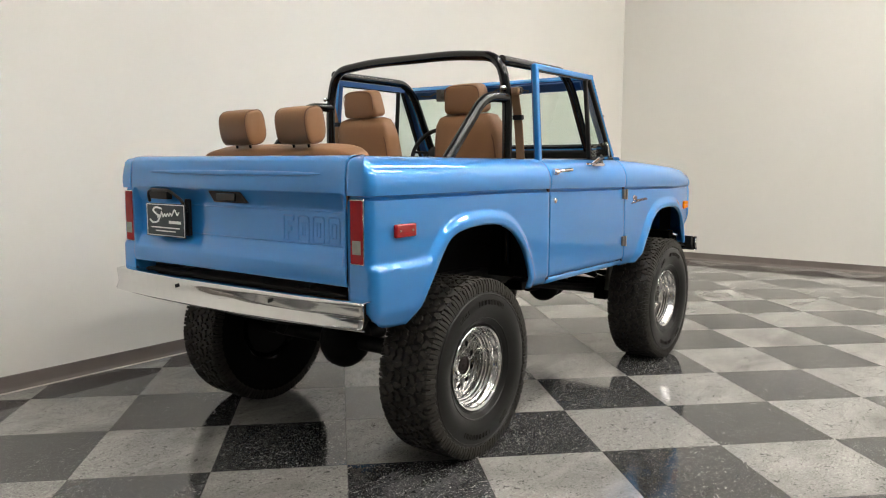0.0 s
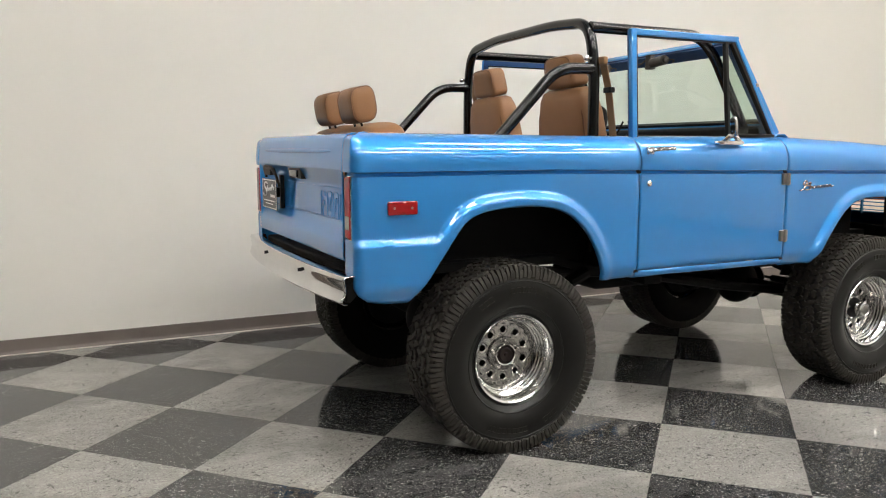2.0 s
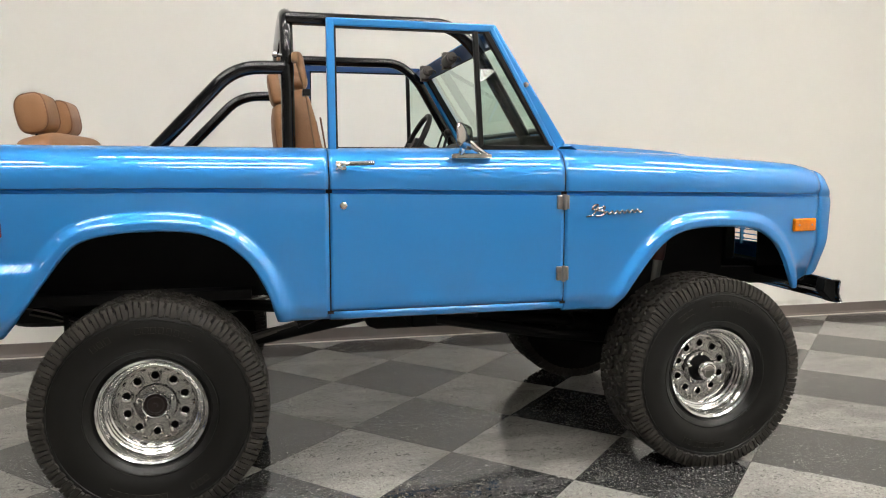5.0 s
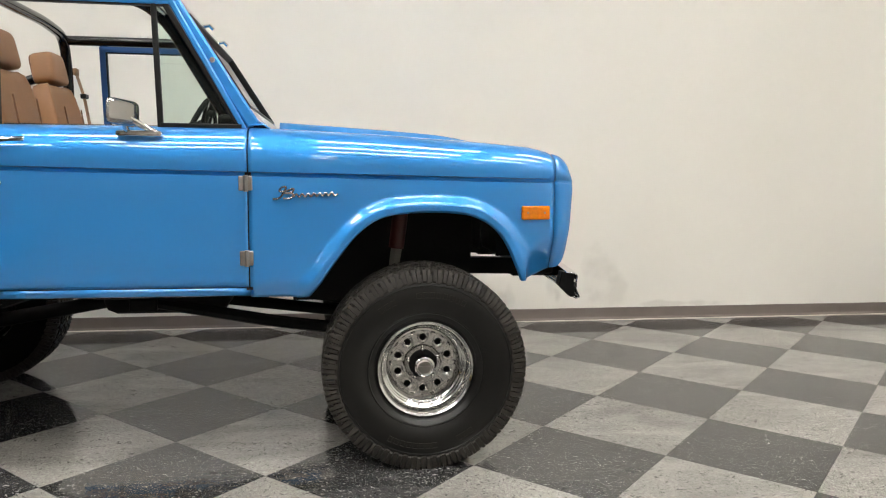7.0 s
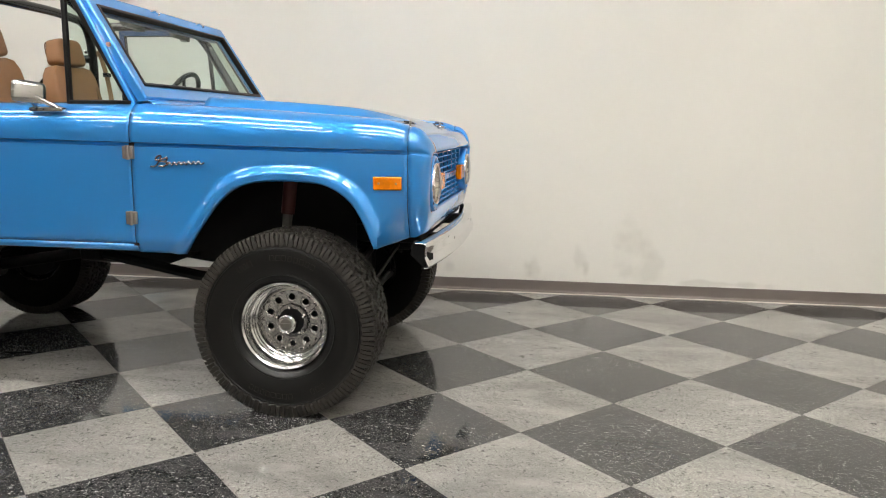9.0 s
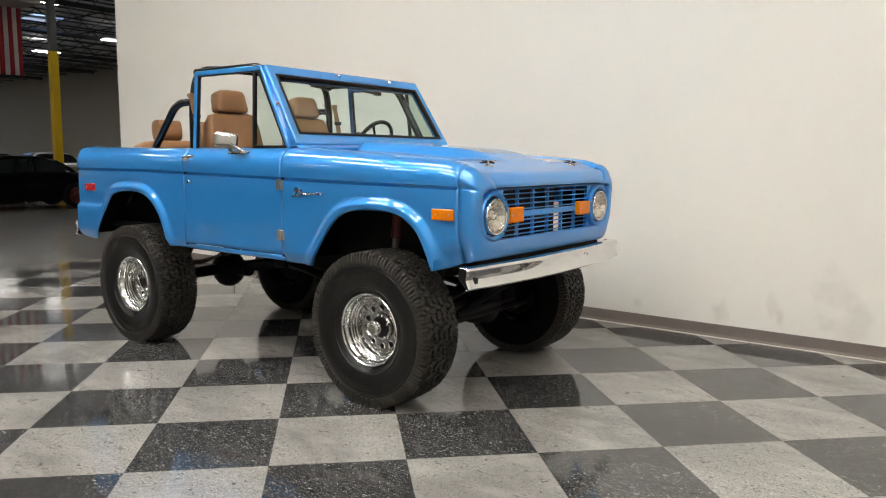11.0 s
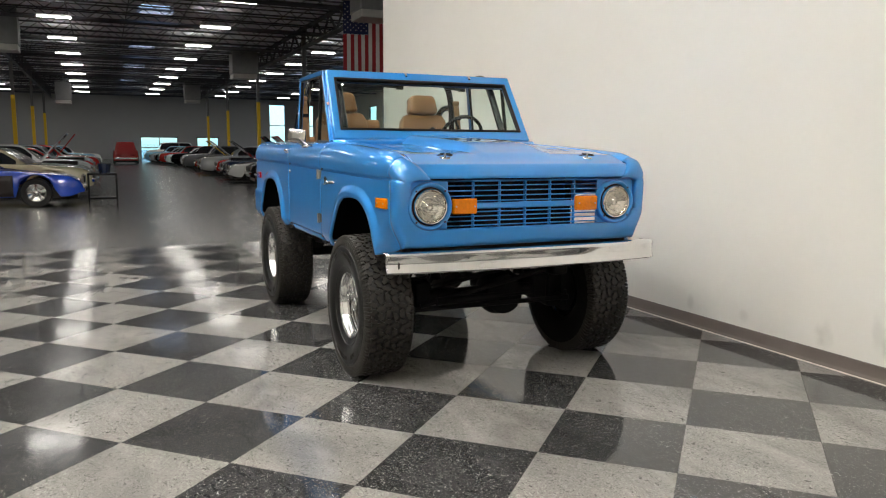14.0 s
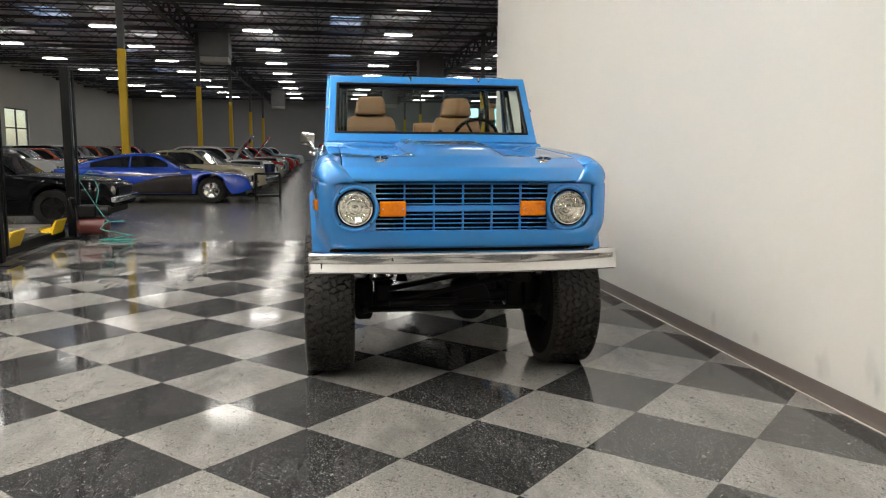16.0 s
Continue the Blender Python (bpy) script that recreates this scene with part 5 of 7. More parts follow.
for q in range(NB):
    for r_, (off, wz, wa, skew, ph) in enumerate(((-0.108, 0.0235, 0.0195, -10, 0.0), (-0.0655, 0.0220, 0.0200, 24, 0.5), (-0.022, 0.0215, 0.0200, -26, 0.15), (0.022, 0.0215, 0.0200, 26, 0.65), (0.0655, 0.0220, 0.0200, -24, 0.3), (0.108, 0.0235, 0.0195, 10, 0.8))):
        a = 360 * (q + ph) / NB
        m = pose(0, 0, 0, 0, 0, a) @ pose(0.4270 if abs(off) < 0.1 else 0.422, 0, off, 0, 0, 0) @ pose(0, 0, 0, skew + 6 * math.sin(q * 2.3 + r_))
        sg = -1 if (q + r_) % 2 else 1
        pts = []
        for xx, k_ in ((0, 1), (0.0135, 0.93)):
            for yy, zz in ZED:
                pts.append(m @ Vector((xx, sg * yy * wa * k_, zz * wz * k_)))
        faces = [tuple(range(8, 16))] + [(i, (i + 1) % 8, 8 + (i + 1) % 8, 8 + i) for i in range(8)]
        tread.add(pts, faces if sg > 0 else [tuple(reversed(f_)) for f_ in faces])
    for sg in (-1, 1):      # shoulder lugs, each split into ribs that run down the sidewall
        for h_, (top_r, end_r, w) in enumerate(((0.4390, 0.377, 0.0072), (0.4380, 0.384, 0.0070), (0.4190, 0.381, 0.0030))):
            a = 360 * (q + (0.35 if sg > 0 else 0.0) + (0.0, 0.44, 0.76)[h_]) / NB
            m = pose(0, 0, 0, 0, 0, a)
            arc = ((top_r, 0.124), (top_r - 0.006, 0.1385), (0.412, 0.1466), (0.396, 0.1492), (end_r, 0.1500))
            pts = [m @ Vector((r2, yy, sg * zz)) for r2, zz in arc for yy in (-w, w)]
            low = [m @ Vector((r2 - 0.014, yy * 1.10, sg * (zz - 0.010))) for r2, zz in arc for yy in (-w, w)]
            n_ = len(pts)
            fs = [(k_, k_ + 1, k_ + 3, k_ + 2) for k_ in range(0, n_ - 2, 2)]
            fs += [(k_, k_ + 2, n_ + k_ + 2, n_ + k_) for k_ in range(0, n_ - 2, 2)] + [(k_ + 3, k_ + 1, n_ + k_ + 1, n_ + k_ + 3) for k_ in range(0, n_ - 2, 2)]
            tread.add(pts + low, fs + [(1, 0, n_, n_ + 1), (n_ - 2, n_ - 1, 2 * n_ - 1, 2 * n_ - 2)])
rim = Shape().lathe([(0.196, -0.11), (0.206, -0.118), (0.19, -0.10), (0.161, -0.05), (0.161, 0.008), (0.166, 0.020), (0.1685, 0.036), (0.1745, 0.040), (0.1765, 0.052), (0.1815, 0.055), (0.1825, 0.066), (0.189, 0.071), (0.193, 0.094), (0.200, 0.100), (0.203, 0.116), (0.212, 0.122), (0.216, 0.118), (0.214, 0.108), (0.198, 0.106)], 96)
rim.v = [(p[0] * 0.968, p[1] * 0.968, p[2]) for p in rim.v]
disc = Shape()
NH = 10
for q in range(NH):
    a0, a1 = 2 * math.pi * q / NH, 2 * math.pi * (q + 1) / NH
    r0, r1, rc, rh = 0.080, 0.152, 0.1175, 0.0150

    def dz(r):
        return 0.034 + 0.004 * (r - r0) / (r1 - r0)
    am = (a0 + a1) / 2
    border = [(r0, a0 + (a1 - a0) * t / 6) for t in range(6)] + [(r0 + (r1 - r0) * t / 6, a1) for t in range(6)] + [(r1, a1 - (a1 - a0) * t / 6) for t in range(6)] + [(r1 - (r1 - r0) * t / 6, a0) for t in range(6)]
    outer = [(r * math.cos(a), r * math.sin(a), dz(r)) for r, a in border]
    hx, hy = rc * math.cos(am), rc * math.sin(am)
    inner, mid_, deep, soft_ = [], [], [], []
    for p in outer:
        d = math.hypot(p[0] - hx, p[1] - hy)
        ux, uy = (p[0] - hx) / d, (p[1] - hy) / d
        inner.append((hx + ux * rh, hy + uy * rh, dz(rc) - 0.003))
        mx_, my_ = hx + ux * (rh + 0.0035), hy + uy * (rh + 0.0035)
        mid_.append((mx_, my_, dz(math.hypot(mx_, my_)) - 0.0004))
        ox_, oy_ = (mx_ + p[0]) / 2, (my_ + p[1]) / 2
        soft_.append((ox_, oy_, dz(math.hypot(ox_, oy_))))
        deep.append((hx + ux * rh, hy + uy * rh, dz(rc) - 0.012))
    disc.grid([outer, soft_, mid_, inner, deep], closed_u=True)
disc.lathe([(0.152, 0.038), (0.160, 0.037), (0.166, 0.030)], 80)
disc.lathe([(0.080, 0.034), (0.083, 0.040), (0.080, 0.046), (0.060, 0.047), (0.056, 0.043), (0.056, 0.0)], 48)
for q in range(20):
    a = 2 * math.pi * q / 20
    disc.box(-0.004, 0.004, -0.0025, 0.0025, 0, 0.006, Matrix.Translation((0.146 * math.cos(a), 0.146 * math.sin(a), 0.034)))
NUT = mesh_of("lug_nut", Shape().lathe([(0.001, 0.026), (0.006, 0.025), (0.010, 0.020), (0.0115, 0.0)], 6))
NUT.materials.append(CHROME)
disc.v = [(p[0] * 0.968, p[1] * 0.968, p[2] - 0.030) for p in disc.v]
drum = Shape().lathe([(0.001, -0.035), (0.160, -0.035), (0.160, -0.10), (0.001, -0.10)], 40)
HUB = mesh_of("hub", Shape().lathe([(0.054, -0.03), (0.054, 0.030), (0.050, 0.036), (0.046, 0.034), (0.045, 0.019), (0.001, 0.018)], 32))
HUB.materials.append(CHROME)
HUB_FRONT = mesh_of("hub", Shape().lathe([(0.041, -0.03), (0.041, 0.050), (0.044, 0.056), (0.044, 0.086), (0.038, 0.090), (0.034, 0.086), (0.001, 0.084)], 32))
HUB_FRONT.materials.append(CHROME)
# Black ring laid over the disc for the shaded bore round the hub.
BORE_SHADE = mesh_of("hub_adapter", Shape().lathe([(0.041, 0.024), (0.056, 0.0215), (0.061, 0.0195), (0.0625, 0.0160)], 40))
BORE_SHADE.materials.append(UNDER)
CAP_FRONT = mesh_of("hub_center", Shape().lathe([(0.030, 0.0865), (0.026, 0.090), (0.001, 0.0905)], 24).box(-0.026, 0.026, -0.006, 0.006, 0.089, 0.095))
CAP_FRONT.materials.append(STEEL)
CAPM = mesh_of("hub_center", Shape().lathe([(0.0445, 0.020), (0.034, 0.024), (0.030, 0.032), (0.010, 0.032), (0.009, 0.038), (0.001, 0.039)], 24))
CAPM.materials.append(RUST)
WHEEL_PARTS = [("hub_center", CAPM, "rusty brown hub center")]
for nm, sh, mt, lb, shp in (("tyre", settle(tyre), RUBBER, "black all-terrain tyre", 30), ("inner_sidewall", settle(inner_wall), RUBBER_DULL, "dull black inner sidewall", 30), ("tread", settle(tread), TREAD, "chunky worn tread blocks", 25), ("raised_lettering", letters, TREAD, "", 30), ("rim", rim, RIM, "polished chrome stepped rim", 40), ("wheel_disc", disc, SATIN, "chrome disc with ten round holes", 40), ("brake_drum", drum, UNDER, "", 30)):
    me = mesh_of(nm, sh, shp)
    me.materials.append(mt)
    WHEEL_PARTS.append((nm, me, lb))
wheel_at("rear_wheel", -1.168, -1)
wheel_at("rear_wheel", -1.168, 1)
wheel_at("front_wheel", 1.172, -1)
wheel_at("front_wheel", 1.172, 1)

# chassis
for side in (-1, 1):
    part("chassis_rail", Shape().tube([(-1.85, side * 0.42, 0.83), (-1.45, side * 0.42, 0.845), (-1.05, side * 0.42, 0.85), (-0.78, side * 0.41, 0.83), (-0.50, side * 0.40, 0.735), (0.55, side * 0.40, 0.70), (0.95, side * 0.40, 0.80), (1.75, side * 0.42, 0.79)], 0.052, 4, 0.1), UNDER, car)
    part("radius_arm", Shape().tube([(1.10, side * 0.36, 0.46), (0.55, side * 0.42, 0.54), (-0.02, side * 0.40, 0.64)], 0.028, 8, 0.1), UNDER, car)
    ls = part("leaf_spring", Shape().box(-1.24, -1.10, side * 0.46 - 0.045, side * 0.46 + 0.045, 0.47, 0.545), UNDER, car, "stack of bare steel spring leaves")
    for q in range(4):
        cut = 0.10 * q
        pts_ = [(x, z - 0.012 * q) for x, z in dense([(-1.82 + cut * 1.6, 0.79 - cut * 0.30), (-1.62 + cut * 0.8, 0.762 - cut * 0.35), (-1.456, 0.690), (-1.30, 0.615), (-1.17, 0.575), (-0.90, 0.585), (-0.60 - cut, 0.66 - cut * 0.2)], 4)]
        part("leaf", Shape().grid([[(x, side * 0.46 + d, z + e) for d, e in ((-0.03, 0), (0.03, 0), (0.03, -0.008), (-0.03, -0.008))] for x, z in pts_], closed_u=True), STEEL_DIRTY, ls)
    part("clip", Shape().box(-1.535, -1.515, side * 0.46 - 0.036, side * 0.46 + 0.036, 0.66, 0.735), UNDER, ls)
    part("spring_shackle", Shape().tube([(-0.62, side * 0.46, 0.66), (-0.50, side * 0.44, 0.70)], 0.035, 10), UNDER, car)
    coil = Shape()
    coil.tube([(1.14 + 0.065 * math.cos(q * 0.5), side * 0.42 + 0.065 * math.sin(q * 0.5), 0.52 + 0.0036 * q) for q in range(95)], 0.009, 6)
    part("coil_spring", coil, UNDER, car)
    sh_ = part("shock_absorber", Shape().tube([(1.02, side * 0.50, 0.46), (1.08, side * 0.52, 0.90)], 0.028, 10), STEEL, car, "grey shock absorber with a red upper sleeve")
    part("sleeve", Shape().tube([(1.078, side * 0.5195, 0.89), (1.10, side * 0.525, 1.08)], 0.036, 12), RED_DULL, sh_)
    part("rear_shock", Shape().tube([(-1.28, side * 0.40, 0.44), (-0.98, side * 0.36, 0.88)], 0.028, 10), UNDER, car)
    part("axle_bracket", Shape().box(1.05, 1.25, side * 0.42 - 0.05, side * 0.42 + 0.05, 0.38, 0.54), UNDER, car, bevel=0.01)
    part("knuckle", Shape().cushion((1.178, side * 0.545, 0.44), (0.14, 0.12, 0.26)), UNDER, car)
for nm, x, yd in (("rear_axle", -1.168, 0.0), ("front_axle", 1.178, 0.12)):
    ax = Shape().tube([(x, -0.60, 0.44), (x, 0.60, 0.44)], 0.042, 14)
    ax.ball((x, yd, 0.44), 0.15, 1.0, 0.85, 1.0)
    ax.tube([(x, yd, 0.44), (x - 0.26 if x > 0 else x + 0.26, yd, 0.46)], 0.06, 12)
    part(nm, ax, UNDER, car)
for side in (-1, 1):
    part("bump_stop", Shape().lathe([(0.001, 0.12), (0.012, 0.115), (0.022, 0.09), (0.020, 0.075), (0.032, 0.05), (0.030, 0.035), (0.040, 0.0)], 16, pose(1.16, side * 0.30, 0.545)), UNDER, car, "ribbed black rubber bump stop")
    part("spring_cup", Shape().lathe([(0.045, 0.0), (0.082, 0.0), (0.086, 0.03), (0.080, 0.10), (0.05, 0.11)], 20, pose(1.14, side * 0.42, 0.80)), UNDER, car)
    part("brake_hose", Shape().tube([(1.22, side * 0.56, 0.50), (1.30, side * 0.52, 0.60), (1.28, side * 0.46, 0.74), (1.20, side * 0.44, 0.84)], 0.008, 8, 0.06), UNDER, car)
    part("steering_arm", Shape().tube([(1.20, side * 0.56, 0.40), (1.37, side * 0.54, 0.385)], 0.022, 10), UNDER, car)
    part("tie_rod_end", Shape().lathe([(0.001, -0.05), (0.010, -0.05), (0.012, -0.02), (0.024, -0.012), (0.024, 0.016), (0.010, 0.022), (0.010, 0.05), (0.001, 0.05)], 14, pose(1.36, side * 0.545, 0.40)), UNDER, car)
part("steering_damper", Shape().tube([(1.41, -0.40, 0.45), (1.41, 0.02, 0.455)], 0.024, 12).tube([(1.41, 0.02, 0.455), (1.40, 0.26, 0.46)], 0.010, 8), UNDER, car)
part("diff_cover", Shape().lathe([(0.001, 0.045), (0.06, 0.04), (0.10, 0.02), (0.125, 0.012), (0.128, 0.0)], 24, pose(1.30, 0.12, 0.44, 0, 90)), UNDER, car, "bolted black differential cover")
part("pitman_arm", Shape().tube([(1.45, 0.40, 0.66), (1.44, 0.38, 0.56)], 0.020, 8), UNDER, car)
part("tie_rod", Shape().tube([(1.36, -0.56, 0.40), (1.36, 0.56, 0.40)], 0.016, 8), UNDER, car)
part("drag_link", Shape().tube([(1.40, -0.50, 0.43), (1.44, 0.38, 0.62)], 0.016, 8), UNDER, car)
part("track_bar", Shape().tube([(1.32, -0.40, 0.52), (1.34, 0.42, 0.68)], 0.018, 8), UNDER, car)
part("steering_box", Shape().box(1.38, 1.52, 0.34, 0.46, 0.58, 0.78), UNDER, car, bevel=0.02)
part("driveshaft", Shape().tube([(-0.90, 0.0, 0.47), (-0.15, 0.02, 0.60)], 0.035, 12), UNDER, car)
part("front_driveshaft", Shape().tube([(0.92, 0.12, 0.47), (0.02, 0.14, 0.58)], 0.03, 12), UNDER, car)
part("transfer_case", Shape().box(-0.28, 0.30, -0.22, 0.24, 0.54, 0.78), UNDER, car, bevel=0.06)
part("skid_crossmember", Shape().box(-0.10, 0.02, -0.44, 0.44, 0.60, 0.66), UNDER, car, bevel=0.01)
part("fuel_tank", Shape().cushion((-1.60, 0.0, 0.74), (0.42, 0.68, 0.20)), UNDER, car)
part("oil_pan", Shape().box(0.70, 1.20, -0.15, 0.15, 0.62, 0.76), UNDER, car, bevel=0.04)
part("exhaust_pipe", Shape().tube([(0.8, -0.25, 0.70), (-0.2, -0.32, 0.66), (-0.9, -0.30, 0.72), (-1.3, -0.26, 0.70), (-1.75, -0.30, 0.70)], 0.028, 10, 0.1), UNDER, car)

# roll cage
HX = -0.640
CY = -0.015        # sideways shift of the cage, set to match the camera's view
cage = Shape()
cage.tube([(HX, CY + y, z) for y, z in ((-0.654, 0.85), (-0.650, 1.74), (-0.600, 1.938), (-0.30, 1.966), (0.30, 1.966), (0.600, 1.938), (0.650, 1.74), (0.654, 0.85))], 0.0265, 16, 0.11, 7)
cg = part("roll_cage", cage, BLACK, car, "glossy black tubular roll cage", sharp=60)
for side in (-1, 1):
    part("rear_brace", Shape().tube([(HX, CY + side * 0.645, 1.720), (HX - 0.20, CY + side * 0.643, 1.716), (HX - 0.475, CY + side * 0.635, 1.425), (HX - 0.90, CY + side * 0.625, 0.98)], 0.0265, 16, 0.13, 8), BLACK, cg, sharp=60)
    part("side_bar", Shape().tube([(HX, CY + side * 0.612, 1.917), (0.03, CY + side * 0.612, 1.917), (0.140, CY + side * 0.612, 1.83), (0.395, CY + side * 0.625, 1.40), (0.44, CY + side * 0.625, 0.85)], 0.0265, 16, 0.10, 7), BLACK, cg, sharp=60)
    part("anchor_bolt", Shape().ball((HX - 0.045, CY + side * 0.650, 1.768), 0.014).tube([(HX - 0.02, CY + side * 0.650, 1.766), (HX - 0.045, CY + side * 0.650, 1.768)], 0.008, 8), CHROME, cg, "bright round anchor bolt")


# seats
def front_seat(side):
    st = thing("front_seat", "tan vinyl bucket seat with an adjustable headrest", "seat", pose(0, 0.035, 0), group="front bucket seats")
    sy, sx = (-0.385, 0.0) if side < 0 else (0.350, -0.035)      # the far seat is set back and inward to fit the camera's view
    m = pose(-0.50 + sx, sy, 0.95, 0, -9, 0)
    back = Shape()
    rows = []
    for z, hx, hy in ((0.0, 0.085, 0.235), (0.12, 0.09, 0.245), (0.30, 0.085, 0.245), (0.46, 0.075, 0.240), (0.58, 0.065, 0.230), (0.65, 0.055, 0.216), (0.692, 0.042, 0.188), (0.706, 0.016, 0.14)):
        ring = []
        for q in range(36):
            th = 2 * math.pi * q / 36
            f = lambda s, p: math.copysign(abs(s) ** p, s)
            wing = 0.03 * abs(math.sin(th)) ** 3 if math.cos(th) > -0.1 else 0
            ring.append(m @ Vector((hx * f(math.cos(th), 0.6) + wing, 0.93 * hy * f(math.sin(th), 0.45), z)))
        rows.append(ring)
    back.grid(rows, closed_u=True)
    back.f.append(tuple(range(len(back.v) - 36, len(back.v))))
    bk = part("backrest", back, TAN, st, sharp=60)
    seam = Shape()
    for hy in (-0.13, 0.13):
        seam.tube([m @ Vector((0.089, hy, z)) for z in (0.05, 0.3, 0.45, 0.58)], 0.004, 6)
    for sgn in (-1, 1):
        seam.tube([m @ Vector((-hx * 0.78, sgn * hy * 0.86, z)) for z, hx, hy in ((0.0, 0.085, 0.235), (0.12, 0.09, 0.245), (0.30, 0.085, 0.245), (0.45, 0.075, 0.238), (0.56, 0.065, 0.225), (0.62, 0.055, 0.205))], 0.004, 6)
    part("seam", seam, TAN_SEAM, bk)
    hr = Shape().cushion((0.012, 0, 0.788), (0.112, 0.258, 0.162), m, n=18, power=5.6)
    hr.v = [tuple(m @ (lambda p: Vector((p.x, p.y * (1.06 - 1.5 * (p.z - 0.72)), p.z)))(m.inverted() @ Vector(p))) for p in hr.v]
    h = part("headrest", hr, TAN, st, sharp=60)
    part("piping", Shape().tube([m @ Vector((-0.036, 0.114 * math.copysign(abs(math.cos(t)) ** 0.5, math.cos(t)), 0.795 + 0.067 * math.copysign(abs(math.sin(t)) ** 0.5, math.sin(t)))) for t in np.linspace(0, 2 * math.pi, 41)[:-1]], 0.003, 6, closed=True), TAN_SEAM, h)
    for q in (-0.05, 0.05):
        part("headrest_post", Shape().tube([m @ Vector((0, q, 0.66)), m @ Vector((0, q, 0.73))], 0.007, 8), TRIM, st, "thin dark post")
    part("seat_cushion", Shape().cushion((-0.22 + sx, sy, 0.96), (0.56, 0.50, 0.20), None, n=12, power=4.5), TAN, st, sharp=60)
    part("seat_base", Shape().box(-0.46 + sx, sx, sy - 0.20, sy + 0.20, 0.801, 0.90), TRIM, st)
    return st


for side in (-1, 1):
    front_seat(side)
bench = thing("rear_bench", "tan vinyl rear bench seat with two headrests", "bench seat", pose(0, 0.035, 0))
m = pose(-1.585, 0, 1.12, 0, -14, 0)
part("backrest", Shape().cushion((0.045, 0, 0.162), (0.165, 1.09, 0.356), m, n=18, power=6), TAN, bench, sharp=60)
part("seat_cushion", Shape().cushion((-1.32, 0, 1.06), (0.50, 1.02, 0.16), None, n=14, power=6), TAN, bench, sharp=60)
part("bench_base", Shape().box(-1.60, -1.12, -0.5, 0.5, 0.841, 1.0), TRIM, bench)
for y in (-0.205, 0.205):
    mh = m @ pose(0, 0, 0, 0, 2, 0)

    def loop(yy, k_):
        return [mh @ Vector((0.012 + 0.060 * k_ * math.copysign(abs(math.cos(t)) ** 0.66, math.cos(t)) + 0.006 * math.sin(t), y + yy, 0.438 + 0.081 * k_ * math.copysign(abs(math.sin(t)) ** 0.66, math.sin(t)))) for t in np.linspace(0, 2 * math.pi, 49)[:-1]]
    hs = Shape().grid([loop(-0.104, 0.02), loop(-0.105, 0.5), loop(-0.104, 0.85), loop(-0.100, 0.955), loop(-0.092, 1.0), loop(-0.05, 1.035), loop(0, 1.045), loop(0.05, 1.035), loop(0.092, 1.0), loop(0.100, 0.955), loop(0.104, 0.85), loop(0.105, 0.5), loop(0.104, 0.02)], closed_u=True)
    h = part("headrest", hs, TAN, bench, sharp=70)
    for e_ in (-0.097, 0.097):
        part("piping", Shape().tube(loop(e_, 0.985), 0.003, 6, closed=True), TAN_SEAM, h)
    for q in (-0.05, 0.05):
        part("headrest_post", Shape().tube([m @ Vector((0.01, y + q, 0.30)), m @ Vector((0.01, y + q, 0.39))], 0.006, 8), TRIM, bench, "thin dark post")

# belts hang at the hoop
for side in (-1, 1):
    b_ = thing("seat_belt", "tan webbing seat belt hung from the roll hoop", "seat belt", pose(0, 0.035, 0), group="front seat belts")
    y = CY + side * 0.675
    s = Shape()
    for (xa, za), (xb, zb) in (((HX + 0.028, 1.752), (HX + 0.066, 1.62)), ((HX + 0.066, 1.62), (HX + 0.10, 1.40)), ((HX + 0.10, 1.40), (HX + 0.16, 1.05))):
        s.add([(xa, y - 0.025, za), (xa, y + 0.025, za), (xb, y + 0.025, zb), (xb, y - 0.025, zb), (xa + 0.003, y - 0.025, za), (xa + 0.003, y + 0.025, za), (xb + 0.003, y + 0.025, zb), (xb + 0.003, y - 0.025, zb)], [(0, 1, 2, 3), (7, 6, 5, 4), (0, 3, 7, 4), (1, 5, 6, 2)])
    part("webbing", s, BELT, b_)
    part("guide", Shape().cushion((HX + 0.028, y, 1.755), (0.026, 0.058, 0.038), None, n=8), BELT, b_)
    part("latch", Shape().box(HX + 0.055, HX + 0.085, y - 0.028, y + 0.028, 1.608, 1.634), TRIM, b_, "dark belt latch", bevel=0.004)

# dash and steering
part("dashboard", Shape().box(0.30, 0.50, -0.69, 0.69, 1.16, 1.385), TRIM, car, "black dashboard", bevel=0.03)
part("dash_pad", Shape().box(0.33, 0.445, -0.685, 0.685, 1.375, 1.462), TRIM, car, "black padded dash top", bevel=0.02)
part("speaker_pod", Shape().box(0.38, 0.52, -0.55, -0.38, 1.385, 1.425), TRIM, car, bevel=0.012)
stw = Shape()
sm_ = pose(0.080, 0.385, 1.455, 0, -62, 0)
stw.tube([sm_ @ Vector((0.172 * math.cos(t), 0.172 * math.sin(t), 0)) for t in np.linspace(0, 2 * math.pi, 49)[:-1]], 0.0145, 10, closed=True)
for a in (90, 210, 330):
    t = radians(a)
    stw.tube([sm_ @ Vector((0.02 * math.cos(t), 0.02 * math.sin(t), -0.02)), sm_ @ Vector((0.168 * math.cos(t), 0.168 * math.sin(t), 0))], 0.010, 8)
stw.lathe([(0.001, 0.012), (0.035, 0.008), (0.045, -0.02), (0.03, -0.05)], 24, sm_)
stp = part("steering_wheel", stw, TRIM, car, "black three-spoke steering wheel")
part("column", Shape().tube([sm_ @ Vector((0, 0, -0.03)), sm_ @ Vector((0, 0, -0.42))], 0.028, 12), TRIM, stp)
